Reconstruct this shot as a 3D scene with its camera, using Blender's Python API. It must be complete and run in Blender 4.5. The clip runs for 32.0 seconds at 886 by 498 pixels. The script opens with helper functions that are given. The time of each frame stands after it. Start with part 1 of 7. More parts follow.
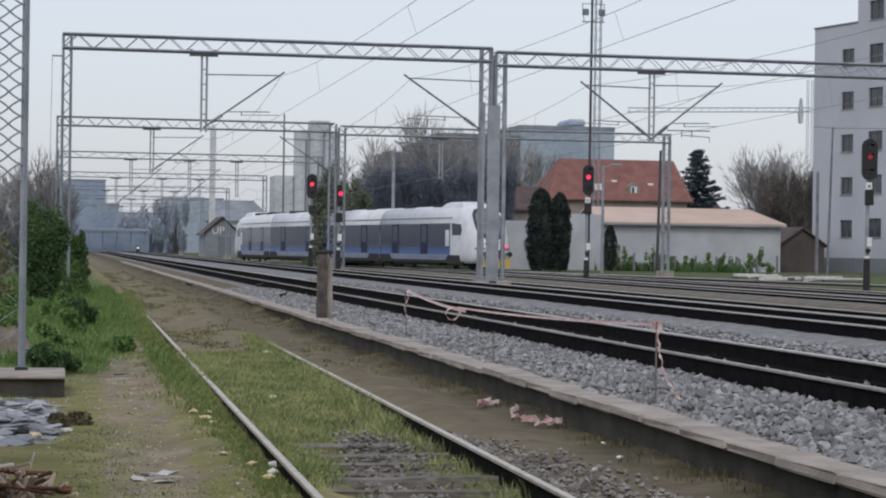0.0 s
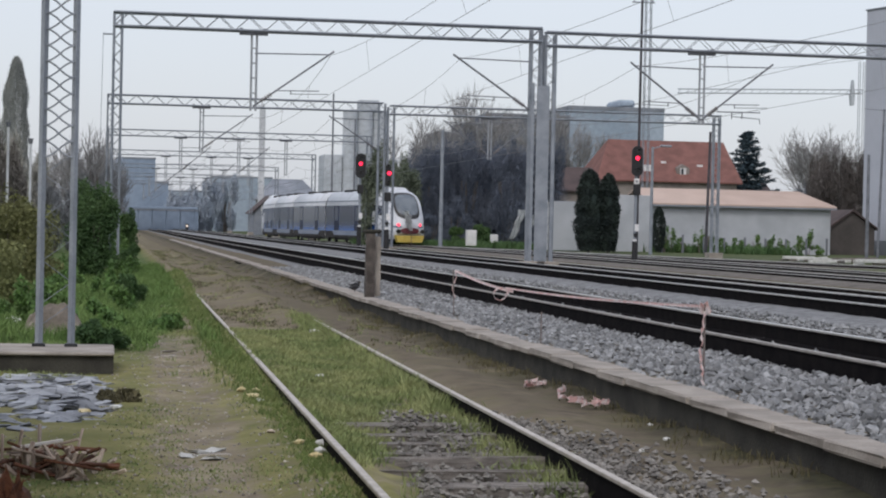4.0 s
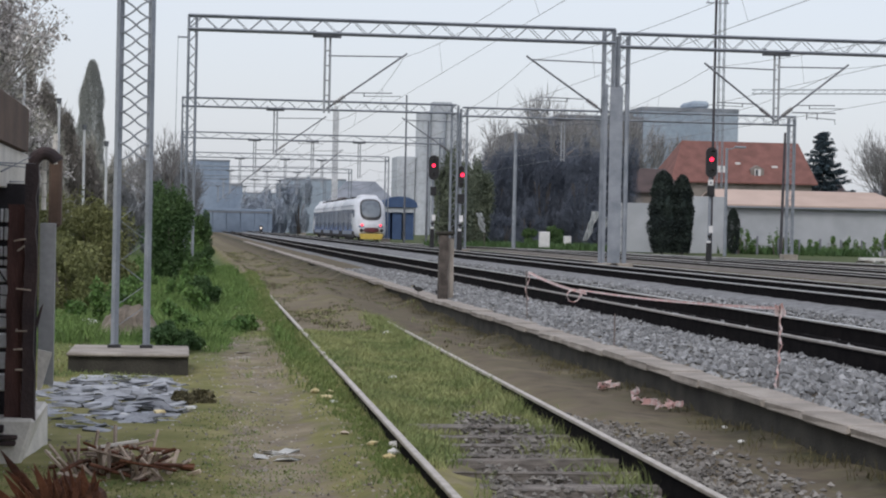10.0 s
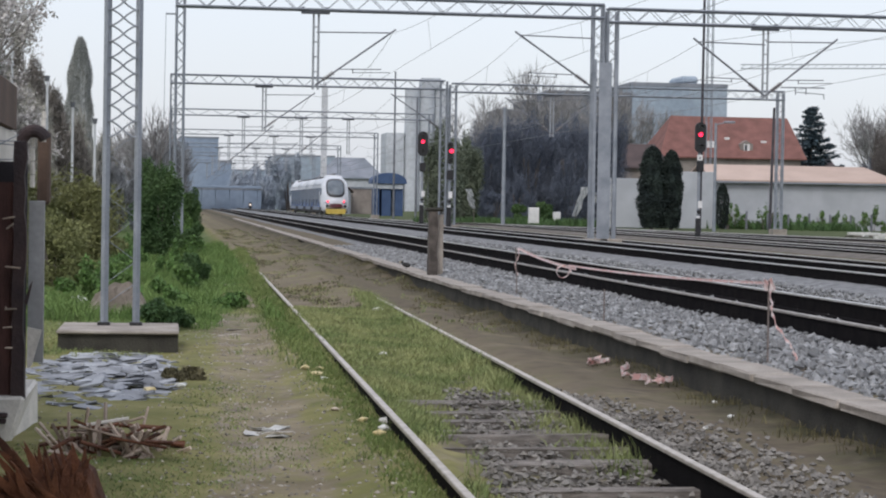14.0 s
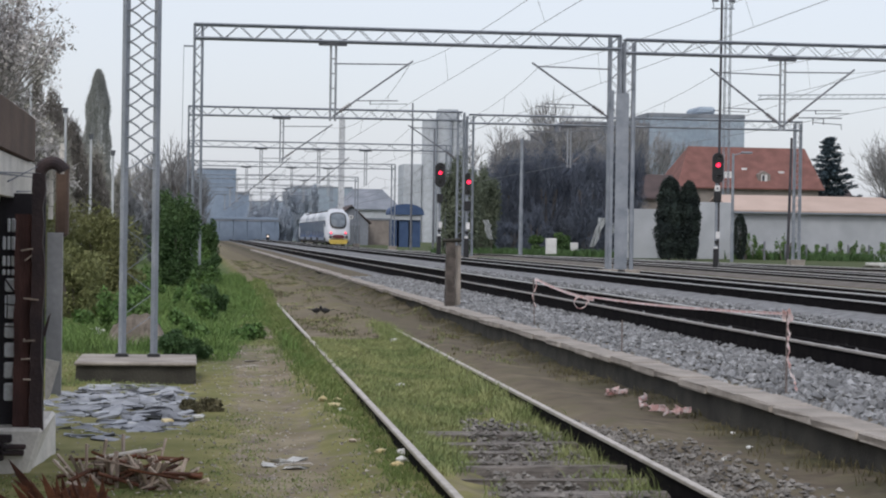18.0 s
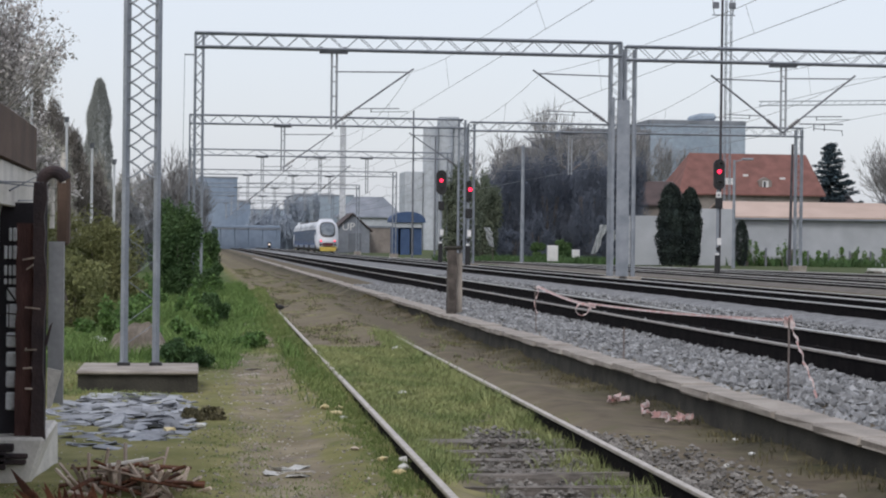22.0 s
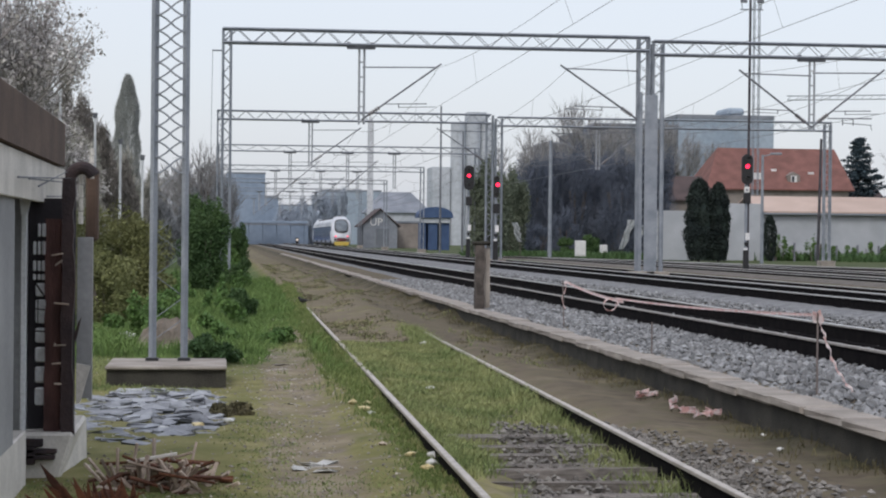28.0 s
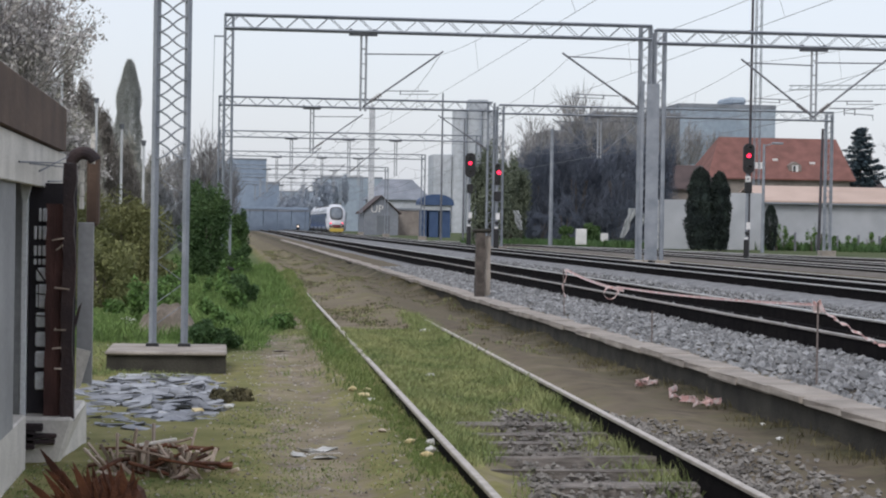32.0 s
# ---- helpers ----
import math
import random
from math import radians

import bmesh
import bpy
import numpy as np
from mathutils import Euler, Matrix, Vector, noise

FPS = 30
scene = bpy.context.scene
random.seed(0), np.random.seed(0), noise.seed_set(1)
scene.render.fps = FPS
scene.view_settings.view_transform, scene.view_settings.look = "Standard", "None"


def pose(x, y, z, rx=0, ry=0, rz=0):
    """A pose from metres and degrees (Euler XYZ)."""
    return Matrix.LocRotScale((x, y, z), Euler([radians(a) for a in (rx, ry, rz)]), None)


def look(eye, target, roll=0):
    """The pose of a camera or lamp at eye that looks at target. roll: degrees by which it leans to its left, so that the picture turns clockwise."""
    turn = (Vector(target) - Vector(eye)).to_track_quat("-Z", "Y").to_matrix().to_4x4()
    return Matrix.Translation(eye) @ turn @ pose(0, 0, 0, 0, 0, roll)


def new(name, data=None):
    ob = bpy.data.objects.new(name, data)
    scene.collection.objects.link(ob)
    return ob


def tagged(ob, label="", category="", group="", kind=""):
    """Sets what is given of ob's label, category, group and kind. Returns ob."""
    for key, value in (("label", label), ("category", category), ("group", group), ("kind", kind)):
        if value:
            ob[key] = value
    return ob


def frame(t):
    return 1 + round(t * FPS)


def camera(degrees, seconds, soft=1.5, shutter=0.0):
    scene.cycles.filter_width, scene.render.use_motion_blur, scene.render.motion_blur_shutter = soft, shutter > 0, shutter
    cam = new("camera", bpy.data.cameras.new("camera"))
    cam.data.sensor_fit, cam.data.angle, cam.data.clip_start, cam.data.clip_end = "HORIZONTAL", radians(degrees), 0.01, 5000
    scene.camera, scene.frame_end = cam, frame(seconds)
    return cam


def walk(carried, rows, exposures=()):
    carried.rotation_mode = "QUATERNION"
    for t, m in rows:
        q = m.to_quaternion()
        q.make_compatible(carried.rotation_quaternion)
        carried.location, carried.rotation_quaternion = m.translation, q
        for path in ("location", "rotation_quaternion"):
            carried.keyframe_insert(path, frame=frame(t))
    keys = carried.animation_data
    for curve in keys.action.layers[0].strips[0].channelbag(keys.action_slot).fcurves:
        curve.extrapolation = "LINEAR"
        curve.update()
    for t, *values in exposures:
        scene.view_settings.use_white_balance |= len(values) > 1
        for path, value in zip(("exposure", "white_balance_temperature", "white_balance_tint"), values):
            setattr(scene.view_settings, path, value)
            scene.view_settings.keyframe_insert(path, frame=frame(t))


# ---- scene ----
cam = camera(25.5, 32.0, 2.05)
EYE = (0.0, 0.0, 1.70)


def aim(yaw, pitch, roll):
    """Camera pose at the fixed stand: degrees to the right of the tracks, up, and lean."""
    return pose(*EYE, 90 + pitch, 0, -yaw) @ pose(0, 0, 0, 0, 0, roll)


walk(cam, [
    (0, aim(10.993, 0.035, 0.816)),
    (0.5, aim(10.923, 0.074, 0.897)),
    (1, aim(10.684, 0.114, 0.970)),
    (1.5, aim(10.559, 0.101, 1.044)),
    (2, aim(10.427, -0.124, 1.091)),
    (2.5, aim(10.197, -0.384, 1.114)),
    (3, aim(9.891, -0.514, 1.113)),
    (3.5, aim(9.762, -0.511, 1.189)),
    (5.5, aim(8.890, -0.978, 1.197)),
    (6, aim(8.718, -1.036, 1.232)),
    (6.5, aim(8.538, -1.090, 1.242)),
    (7, aim(8.365, -1.145, 1.258)),
    (7.5, aim(8.169, -1.124, 1.272)),
    (8, aim(7.988, -1.000, 1.265)),
    (8.5, aim(7.832, -0.804, 1.255)),
    (9, aim(7.758, -0.730, 1.273)),
    (9.5, aim(7.543, -0.592, 1.264)),
    (10, aim(7.456, -0.567, 1.172)),
    (10.5, aim(7.513, -0.543, 1.175)),
    (11, aim(7.571, -0.662, 1.167)),
    (11.5, aim(7.714, -0.901, 1.091)),
    (12, aim(7.811, -1.011, 1.061)),
    (12.5, aim(7.861, -1.140, 1.035)),
    (13, aim(7.843, -1.407, 0.983)),
    (13.5, aim(7.812, -1.436, 0.993)),
    (14, aim(7.776, -1.258, 0.953)),
    (14.5, aim(7.798, -1.056, 0.942)),
    (16.5, aim(7.478, -0.769, 0.761)),
    (17, aim(7.380, -0.690, 0.787)),
    (17.5, aim(7.352, -0.510, 0.798)),
    (18, aim(7.251, -0.358, 0.839)),
    (18.5, aim(7.194, -0.149, 0.868)),
    (19, aim(7.223, 0.043, 0.916)),
    (19.5, aim(7.331, 0.137, 0.846)),
    (20, aim(7.325, 0.122, 0.945)),
    (20.5, aim(7.319, 0.045, 0.902)),
    (21, aim(7.278, -0.045, 0.709)),
    (21.5, aim(7.220, -0.130, 0.668)),
    (22, aim(7.205, -0.138, 0.622)),
    (22.5, aim(7.094, -0.107, 0.584)),
    (23, aim(7.027, -0.071, 0.630)),
    (23.5, aim(6.890, -0.043, 0.531)),
    (24, aim(6.859, -0.101, 0.553)),
    (24.5, aim(6.862, -0.125, 0.617)),
    (25, aim(6.772, -0.159, 0.587)),
    (25.5, aim(6.741, -0.164, 0.599)),
    (27.5, aim(6.438, -0.254, 0.547)),
    (28, aim(6.397, -0.285, 0.560)),
    (28.5, aim(6.471, -0.291, 0.546)),
    (29, aim(6.566, -0.310, 0.593)),
    (29.5, aim(6.605, -0.386, 0.662)),
    (30, aim(6.631, -0.412, 0.718)),
    (30.5, aim(6.701, -0.460, 0.729)),
    (31, aim(6.561, -0.519, 0.754)),
    (31.5, aim(6.438, -0.531, 0.823)),
    (32, aim(6.381, -0.654, 0.936))
], [(0, -0.02), (2, 0.0), (3.5, 0.03), (6, 0.02), (7.2, 0.09), (9, 0.08), (11, 0.06), (13, 0.24), (14.2, 0.22), (17, 0.13), (20, 0.1), (28, 0.12), (31, 0.16), (32, 0.17)])

# ---- world, sun, exposure ----
SUN_ELEV, SUN_ROT = radians(42), radians(205)
world = bpy.data.worlds.new("overcast")
scene.world = world
world.use_nodes = True
wn, wl = world.node_tree.nodes, world.node_tree.links
sky = wn.new("ShaderNodeTexSky")
sky.sky_type, sky.sun_disc = "NISHITA", False
sky.sun_elevation, sky.sun_rotation = SUN_ELEV, SUN_ROT
sky.air_density, sky.dust_density, sky.ozone_density = 1.0, 3.0, 1.0
bg_sky = wn["Background"]
bg_sky.inputs[1].default_value = 0.045
wl.new(sky.outputs[0], bg_sky.inputs[0])
bg_cloud = wn.new("ShaderNodeBackground")
# pale cloud sheet, a little brighter overhead
wco, wsep, wramp = wn.new("ShaderNodeTexCoord"), wn.new("ShaderNodeSeparateXYZ"), wn.new("ShaderNodeValToRGB")
wl.new(wco.outputs["Generated"], wsep.inputs[0])
wl.new(wsep.outputs["Z"], wramp.inputs[0])
wramp.color_ramp.elements[0].position, wramp.color_ramp.elements[0].color = 0.0, (0.637, 0.66, 0.722, 1)
wramp.color_ramp.elements[1].position, wramp.color_ramp.elements[1].color = 0.6, (0.785, 0.8, 0.882, 1)
wl.new(wramp.outputs[0], bg_cloud.inputs[0])
bg_cloud.inputs[1].default_value = 0.85
wadd = wn.new("ShaderNodeAddShader")
wl.new(bg_sky.outputs[0], wadd.inputs[0])
wl.new(bg_cloud.outputs[0], wadd.inputs[1])
wl.new(wadd.outputs[0], wn["World Output"].inputs[0])

sun = new("sun", bpy.data.lights.new("sun", "SUN"))
sun.data.energy, sun.data.angle, sun.data.color = 0.8, radians(20), (1.0, 0.98, 0.95)
sun.matrix_world = look((0, 0, 50), (0 - 50 * math.sin(SUN_ROT) / math.tan(SUN_ELEV), -50 * math.cos(SUN_ROT) / math.tan(SUN_ELEV), 0))

# ---- materials ----
def mat(name, c1, c2, scale=3.0, rough=0.8, metal=0.0, bump=0.0, fine=40.0, contrast=(0.35, 0.65), rnd=0.0, spec=0.5, stretch=None, emit=None, island=0.0):
    """Two-scale noise surface in metres: large stains between c1 and c2, fine grain on top."""
    m = bpy.data.materials.new(name)
    m.use_nodes = True
    n, l = m.node_tree.nodes, m.node_tree.links
    b = n["Principled BSDF"]
    co = n.new("ShaderNodeNewGeometry")
    mp = n.new("ShaderNodeMapping")
    l.new(co.outputs["Position"], mp.inputs[0])
    if stretch:
        mp.inputs["Scale"].default_value = stretch
    n1, n2 = n.new("ShaderNodeTexNoise"), n.new("ShaderNodeTexNoise")
    n1.inputs["Scale"].default_value, n1.inputs["Detail"].default_value = scale, 6
    n2.inputs["Scale"].default_value, n2.inputs["Detail"].default_value = fine, 3
    l.new(mp.outputs[0], n1.inputs["Vector"])
    l.new(mp.outputs[0], n2.inputs["Vector"])
    r = n.new("ShaderNodeValToRGB")
    r.color_ramp.elements[0].position, r.color_ramp.elements[0].color = contrast[0], (*c1, 1)
    r.color_ramp.elements[1].position, r.color_ramp.elements[1].color = contrast[1], (*c2, 1)
    l.new(n1.outputs["Fac"], r.inputs[0])
    hsv = n.new("ShaderNodeHueSaturation")
    l.new(r.outputs[0], hsv.inputs["Color"])
    mr = n.new("ShaderNodeMapRange")
    mr.inputs[3].default_value, mr.inputs[4].default_value = 0.75, 1.25
    l.new(n2.outputs["Fac"], mr.inputs[0])
    last = mr.outputs[0]
    if rnd or island:
        if rnd:
            oi = n.new("ShaderNodeObjectInfo")
            src = oi.outputs["Random"]
        else:
            src = co.outputs["Random Per Island"]
        m2 = n.new("ShaderNodeMapRange")
        v = rnd or island
        m2.inputs[3].default_value, m2.inputs[4].default_value = 1 - v, 1 + v
        l.new(src, m2.inputs[0])
        mu = n.new("ShaderNodeMath")
        mu.operation = "MULTIPLY"
        l.new(last, mu.inputs[0])
        l.new(m2.outputs[0], mu.inputs[1])
        last = mu.outputs[0]
    l.new(last, hsv.inputs["Value"])
    l.new(hsv.outputs[0], b.inputs["Base Color"])
    b.inputs["Roughness"].default_value, b.inputs["Metallic"].default_value = rough, metal
    b.inputs["Specular IOR Level"].default_value = spec
    if bump:
        bp = n.new("ShaderNodeBump")
        bp.inputs["Strength"].default_value, bp.inputs["Distance"].default_value = bump, 0.02
        l.new(n2.outputs["Fac"], bp.inputs["Height"])
        l.new(bp.outputs[0], b.inputs["Normal"])
    if emit:
        b.inputs["Emission Color"].default_value = (*emit[0], 1)
        b.inputs["Emission Strength"].default_value = emit[1]
    return m


M = {}
M["galv"] = mat("galvanised_steel", (0.2, 0.225, 0.26), (0.29, 0.315, 0.355), 2, 0.55, 0.3, 0.1, 30)
M["pale_galv"] = mat("pale_galvanised_steel", (0.3, 0.32, 0.35), (0.38, 0.4, 0.43), 2, 0.6, 0.2, 0.1, 30)
M["galv_dark"] = mat("weathered_steel", (0.12, 0.13, 0.15), (0.2, 0.21, 0.24), 2, 0.6, 0.3, 0.1, 30)
M["pole_dark"] = mat("dark_painted_steel", (0.035, 0.035, 0.045), (0.065, 0.06, 0.07), 2, 0.7, 0.1, 0.1, 30)
# rail webs and feet set near black, far darker than the heads
M["rail_side"] = mat("near_black_rail_web", (0.006, 0.0055, 0.0065), (0.012, 0.0105, 0.011), 6, 0.95, 0, 0.3, 60, spec=0.06)
M["rail_head"] = mat("worn_rail_head", (0.5, 0.48, 0.45), (0.62, 0.6, 0.58), 8, 0.38, 0.85, 0.05, 80)
M["rail_mid"] = mat("browned_rail_head", (0.26, 0.235, 0.215), (0.38, 0.35, 0.325), 8, 0.5, 0.4, 0.1, 80)
M["rail_dull"] = mat("dull_rail_head", (0.4, 0.36, 0.31), (0.55, 0.5, 0.45), 8, 0.5, 0.5, 0.1, 80)
M["old_wood"] = mat("weathered_sleeper_wood", (0.105, 0.093, 0.083), (0.26, 0.235, 0.215), 6, 0.95, 0, 0.6, 70, rnd=0.25, stretch=(1, 6, 6))
M["conc_sleeper"] = mat("concrete_sleeper", (0.3, 0.29, 0.27), (0.38, 0.37, 0.35), 5, 0.9, 0, 0.3, 60)
M["concrete"] = mat("weathered_concrete", (0.23, 0.205, 0.18), (0.35, 0.315, 0.28), 2.5, 0.92, 0, 0.4, 45)
# far darker than the concrete of the kerb tops and plinth cap
M["conc_dark"] = mat("dark_concrete", (0.02, 0.019, 0.016), (0.05, 0.047, 0.038), 3, 0.95, 0, 0.4, 45)
M["stump"] = mat("old_concrete_post", (0.05, 0.042, 0.038), (0.13, 0.112, 0.1), 5, 0.92, 0, 0.5, 40)
M["stone"] = mat("ballast_stone", (0.172, 0.177, 0.184), (0.258, 0.264, 0.272), 3, 0.95, 0, 0.3, 60, island=0.45, spec=0.2)
M["loose_stone"] = mat("loose_ballast_stone", (0.165, 0.17, 0.178), (0.27, 0.275, 0.284), 6, 0.95, 0, 0.4, 60, rnd=0.4, spec=0.2)
M["ballast"] = mat("ballast_bed", (0.13, 0.133, 0.138), (0.212, 0.216, 0.222), 5, 0.95, 0, 1.0, 22, contrast=(0.4, 0.6))
M["pale_steel"] = mat("pale_painted_steel", (0.5, 0.52, 0.55), (0.6, 0.62, 0.65), 0.5, 0.7, 0, 0, 4)
M["wire"] = mat("copper_wire", (0.16, 0.17, 0.18), (0.22, 0.23, 0.24), 2, 0.6, 0.2)
M["insul"] = mat("brown_insulator", (0.06, 0.05, 0.05), (0.1, 0.08, 0.08), 8, 0.3)
M["sig_black"] = mat("black_signal_paint", (0.008, 0.008, 0.01), (0.015, 0.015, 0.018), 5, 0.5)
M["sig_white"] = mat("white_signal_paint", (0.62, 0.62, 0.63), (0.75, 0.75, 0.76), 5, 0.5)
M["red_lamp"] = mat("lit_red_lens", (0.6, 0.01, 0.02), (0.7, 0.01, 0.03), 5, 0.3, emit=((1.0, 0.02, 0.07), 3.0))
M["dim_lamp"] = mat("faint_red_lens", (0.2, 0.01, 0.015), (0.26, 0.012, 0.02), 5, 0.3, emit=((1.0, 0.03, 0.06), 0.22))
M["tail_lamp"] = mat("lit_tail_lens", (0.6, 0.02, 0.04), (0.7, 0.02, 0.05), 5, 0.3, emit=((1.0, 0.05, 0.08), 2.0))
M["lens_off"] = mat("dark_lens", (0.02, 0.02, 0.02), (0.03, 0.03, 0.03), 5, 0.15)
# white paint with a slight blue haze tint in its colour
M["tr_white"] = mat("white_train_paint", (0.56, 0.585, 0.63), (0.59, 0.615, 0.66), 0.5, 0.35, 0, 0, 1.5, spec=0.4)
M["tr_navy"] = mat("navy_train_door", (0.008, 0.015, 0.045), (0.012, 0.021, 0.06), 1.2, 0.4, 0, 0, 6, spec=0.1)
M["tr_grey"] = mat("grey_train_skirt", (0.13, 0.165, 0.24), (0.19, 0.225, 0.3), 2, 0.4)
M["tr_dark"] = mat("dark_underframe", (0.012, 0.012, 0.013), (0.03, 0.028, 0.027), 3, 0.85)
M["tr_glass"] = mat("tinted_train_glass", (0.010, 0.018, 0.05), (0.016, 0.028, 0.068), 0.4, 0.16, spec=0.26)
# sky's grey-blue reflection is partly painted into the windscreen's base colour
M["tr_screen"] = mat("glossy_windscreen", (0.08, 0.1, 0.125), (0.14, 0.165, 0.19), 1.3, 0.1, spec=0.9)
M["tr_red"] = mat("dark_red_coupler_cover", (0.05, 0.012, 0.018), (0.15, 0.02, 0.03), 1.5, 0.5)
M["tr_yellow"] = mat("yellow_plough", (0.45, 0.33, 0.06), (0.54, 0.41, 0.09), 3, 0.55)
M["plaster"] = mat("pale_plaster", (0.35, 0.37, 0.4), (0.43, 0.45, 0.485), 0.6, 0.9, 0, 0.1, 25)
M["white_wall"] = mat("white_facade", (0.37, 0.395, 0.45), (0.425, 0.45, 0.51), 0.25, 0.9, 0, 0.05, 20)
M["brick_red"] = mat("red_roof_tiles", (0.145, 0.066, 0.055), (0.205, 0.092, 0.078), 0.9, 0.85, 0, 0.3, 8, rnd=0.15)
M["peach_roof"] = mat("peach_sheet_roof", (0.44, 0.33, 0.275), (0.51, 0.39, 0.33), 0.5, 0.7)
M["grey_roof"] = mat("grey_sheet_roof", (0.16, 0.18, 0.21), (0.24, 0.26, 0.3), 0.4, 0.8)
M["brown_roof"] = mat("brown_tile_roof", (0.055, 0.04, 0.04), (0.088, 0.063, 0.062), 0.7, 0.85)
# far materials: bluish distance haze is mixed into their base colours
M["far_concrete"] = mat("haze_paled_grey", (0.38, 0.41, 0.45), (0.47, 0.5, 0.54), 0.12, 0.95, fine=1.5)
M["far_blue"] = mat("haze_blue_cladding", (0.25, 0.31, 0.38), (0.33, 0.39, 0.46), 0.08, 0.9, fine=1.0)
M["far_dark"] = mat("hazy_dark_grey", (0.12, 0.135, 0.16), (0.17, 0.185, 0.21), 0.12, 0.9, fine=1.0)
M["blue_roof"] = mat("blue_kiosk_roof", (0.028, 0.058, 0.135), (0.045, 0.085, 0.18), 0.8, 0.7)
M["glass"] = mat("window_glass", (0.03, 0.035, 0.045), (0.06, 0.07, 0.085), 0.6, 0.12)
M["frame_white"] = mat("white_window_frame", (0.6, 0.6, 0.6), (0.7, 0.7, 0.7), 3, 0.6)
M["bark"] = mat("grey_bark", (0.1, 0.085, 0.075), (0.18, 0.155, 0.14), 4, 0.95, 0, 0.4, 30)
M["twig"] = mat("pale_bare_twigs", (0.19, 0.187, 0.19), (0.3, 0.295, 0.3), 1, 0.95, island=0.3)
M["twig_warm"] = mat("brown_grey_twigs", (0.19, 0.175, 0.168), (0.29, 0.27, 0.262), 1, 0.95, island=0.3)
# twig_mid and twig_dark carry a blue-grey haze tint in their colour
M["twig_mid"] = mat("grey_bare_twigs", (0.15, 0.158, 0.172), (0.22, 0.23, 0.245), 0.5, 0.95, island=0.25)
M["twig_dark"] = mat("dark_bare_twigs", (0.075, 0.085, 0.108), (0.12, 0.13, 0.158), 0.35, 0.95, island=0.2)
M["tarp"] = mat("faded_tan_tarpaulin", (0.26, 0.22, 0.18), (0.38, 0.33, 0.28), 5, 0.8, 0, 0.3, 30)
M["leaf_grey"] = mat("grey_green_leaves", (0.098, 0.122, 0.086), (0.145, 0.168, 0.116), 0.3, 0.9, island=0.2)
M["grit"] = mat("dirty_siding_stone", (0.13, 0.122, 0.113), (0.25, 0.237, 0.22), 3, 0.95, 0, 0.3, 60, island=0.35, spec=0.2)
# blue added to the dark thicket colour to imitate haze
M["bramble"] = mat("haze_blued_bramble_twigs", (0.074, 0.09, 0.124), (0.12, 0.138, 0.18), 0.25, 0.95, island=0.25)
M["brown_bramble"] = mat("dark_brown_bramble_twigs", (0.085, 0.075, 0.07), (0.135, 0.12, 0.115), 0.25, 0.95, island=0.25)
M["rag"] = mat("grey_plastic_rag", (0.42, 0.44, 0.45), (0.55, 0.57, 0.58), 2, 0.6)
M["leaf"] = mat("spring_leaves", (0.06, 0.132, 0.03), (0.112, 0.196, 0.05), 0.8, 0.75, island=0.45)
M["leaf_dark"] = mat("dark_shrub_leaves", (0.034, 0.078, 0.023), (0.068, 0.125, 0.039), 0.8, 0.8, island=0.22)
M["leaf_pale"] = mat("pale_catkins", (0.36, 0.34, 0.33), (0.56, 0.54, 0.53), 0.8, 0.85, island=0.4)
M["olive"] = mat("olive_hedge_leaves", (0.115, 0.132, 0.046), (0.19, 0.195, 0.08), 0.5, 0.85, island=0.22)
M["brown_twig"] = mat("brown_leafless_twigs", (0.27, 0.268, 0.24), (0.37, 0.36, 0.32), 0.4, 0.9, island=0.2)
M["thicket_twig"] = mat("brown_grey_thicket_twigs", (0.15, 0.138, 0.125), (0.235, 0.218, 0.2), 0.4, 0.9, island=0.25)
M["poplar_twig"] = mat("grey_green_poplar_twigs", (0.24, 0.255, 0.245), (0.34, 0.355, 0.345), 0.4, 0.9, island=0.2)
# pale blue haze painted into the far twigs and facades
M["far_tree"] = mat("haze_tinted_twigs", (0.29, 0.335, 0.405), (0.37, 0.42, 0.485), 0.2, 0.95, island=0.2)
M["far_navy"] = mat("haze_blue_facade", (0.19, 0.245, 0.33), (0.245, 0.305, 0.395), 0.1, 0.9, fine=1.0)
M["brown_ballast"] = mat("brown_stained_ballast", (0.085, 0.074, 0.063), (0.15, 0.134, 0.117), 2, 0.95, 0, 0.8, 22)
M["pebble"] = mat("mixed_pebbles", (0.17, 0.15, 0.125), (0.36, 0.33, 0.29), 9, 0.9, 0, 0.2, 60, island=0.45)
M["cypress"] = mat("cypress_needles", (0.009, 0.017, 0.017), (0.021, 0.033, 0.027), 1, 0.9, island=0.4)
# dark needles with bluish haze mixed into the colour
M["spruce"] = mat("haze_blued_needles", (0.026, 0.046, 0.062), (0.048, 0.075, 0.092), 1, 0.9, island=0.4)
M["grass"] = mat("grass_blades", (0.125, 0.168, 0.058), (0.255, 0.275, 0.118), 1.6, 0.85, island=0.45)
M["grass_green"] = mat("lush_grass_blades", (0.075, 0.138, 0.033), (0.128, 0.196, 0.056), 0.9, 0.85, island=0.45)
M["grass_mid"] = mat("mixed_spring_grass", (0.1, 0.145, 0.04), (0.17, 0.205, 0.07), 1.1, 0.85, island=0.4)
M["dry"] = mat("dry_grass_blades", (0.07, 0.065, 0.035), (0.13, 0.115, 0.062), 0.8, 0.95, island=0.4)
M["tape"] = mat("faded_pink_tape", (0.74, 0.52, 0.5), (0.84, 0.76, 0.75), 14, 0.6, contrast=(0.45, 0.55))
M["rod"] = mat("thin_rebar", (0.12, 0.1, 0.095), (0.18, 0.15, 0.14), 10, 0.8)
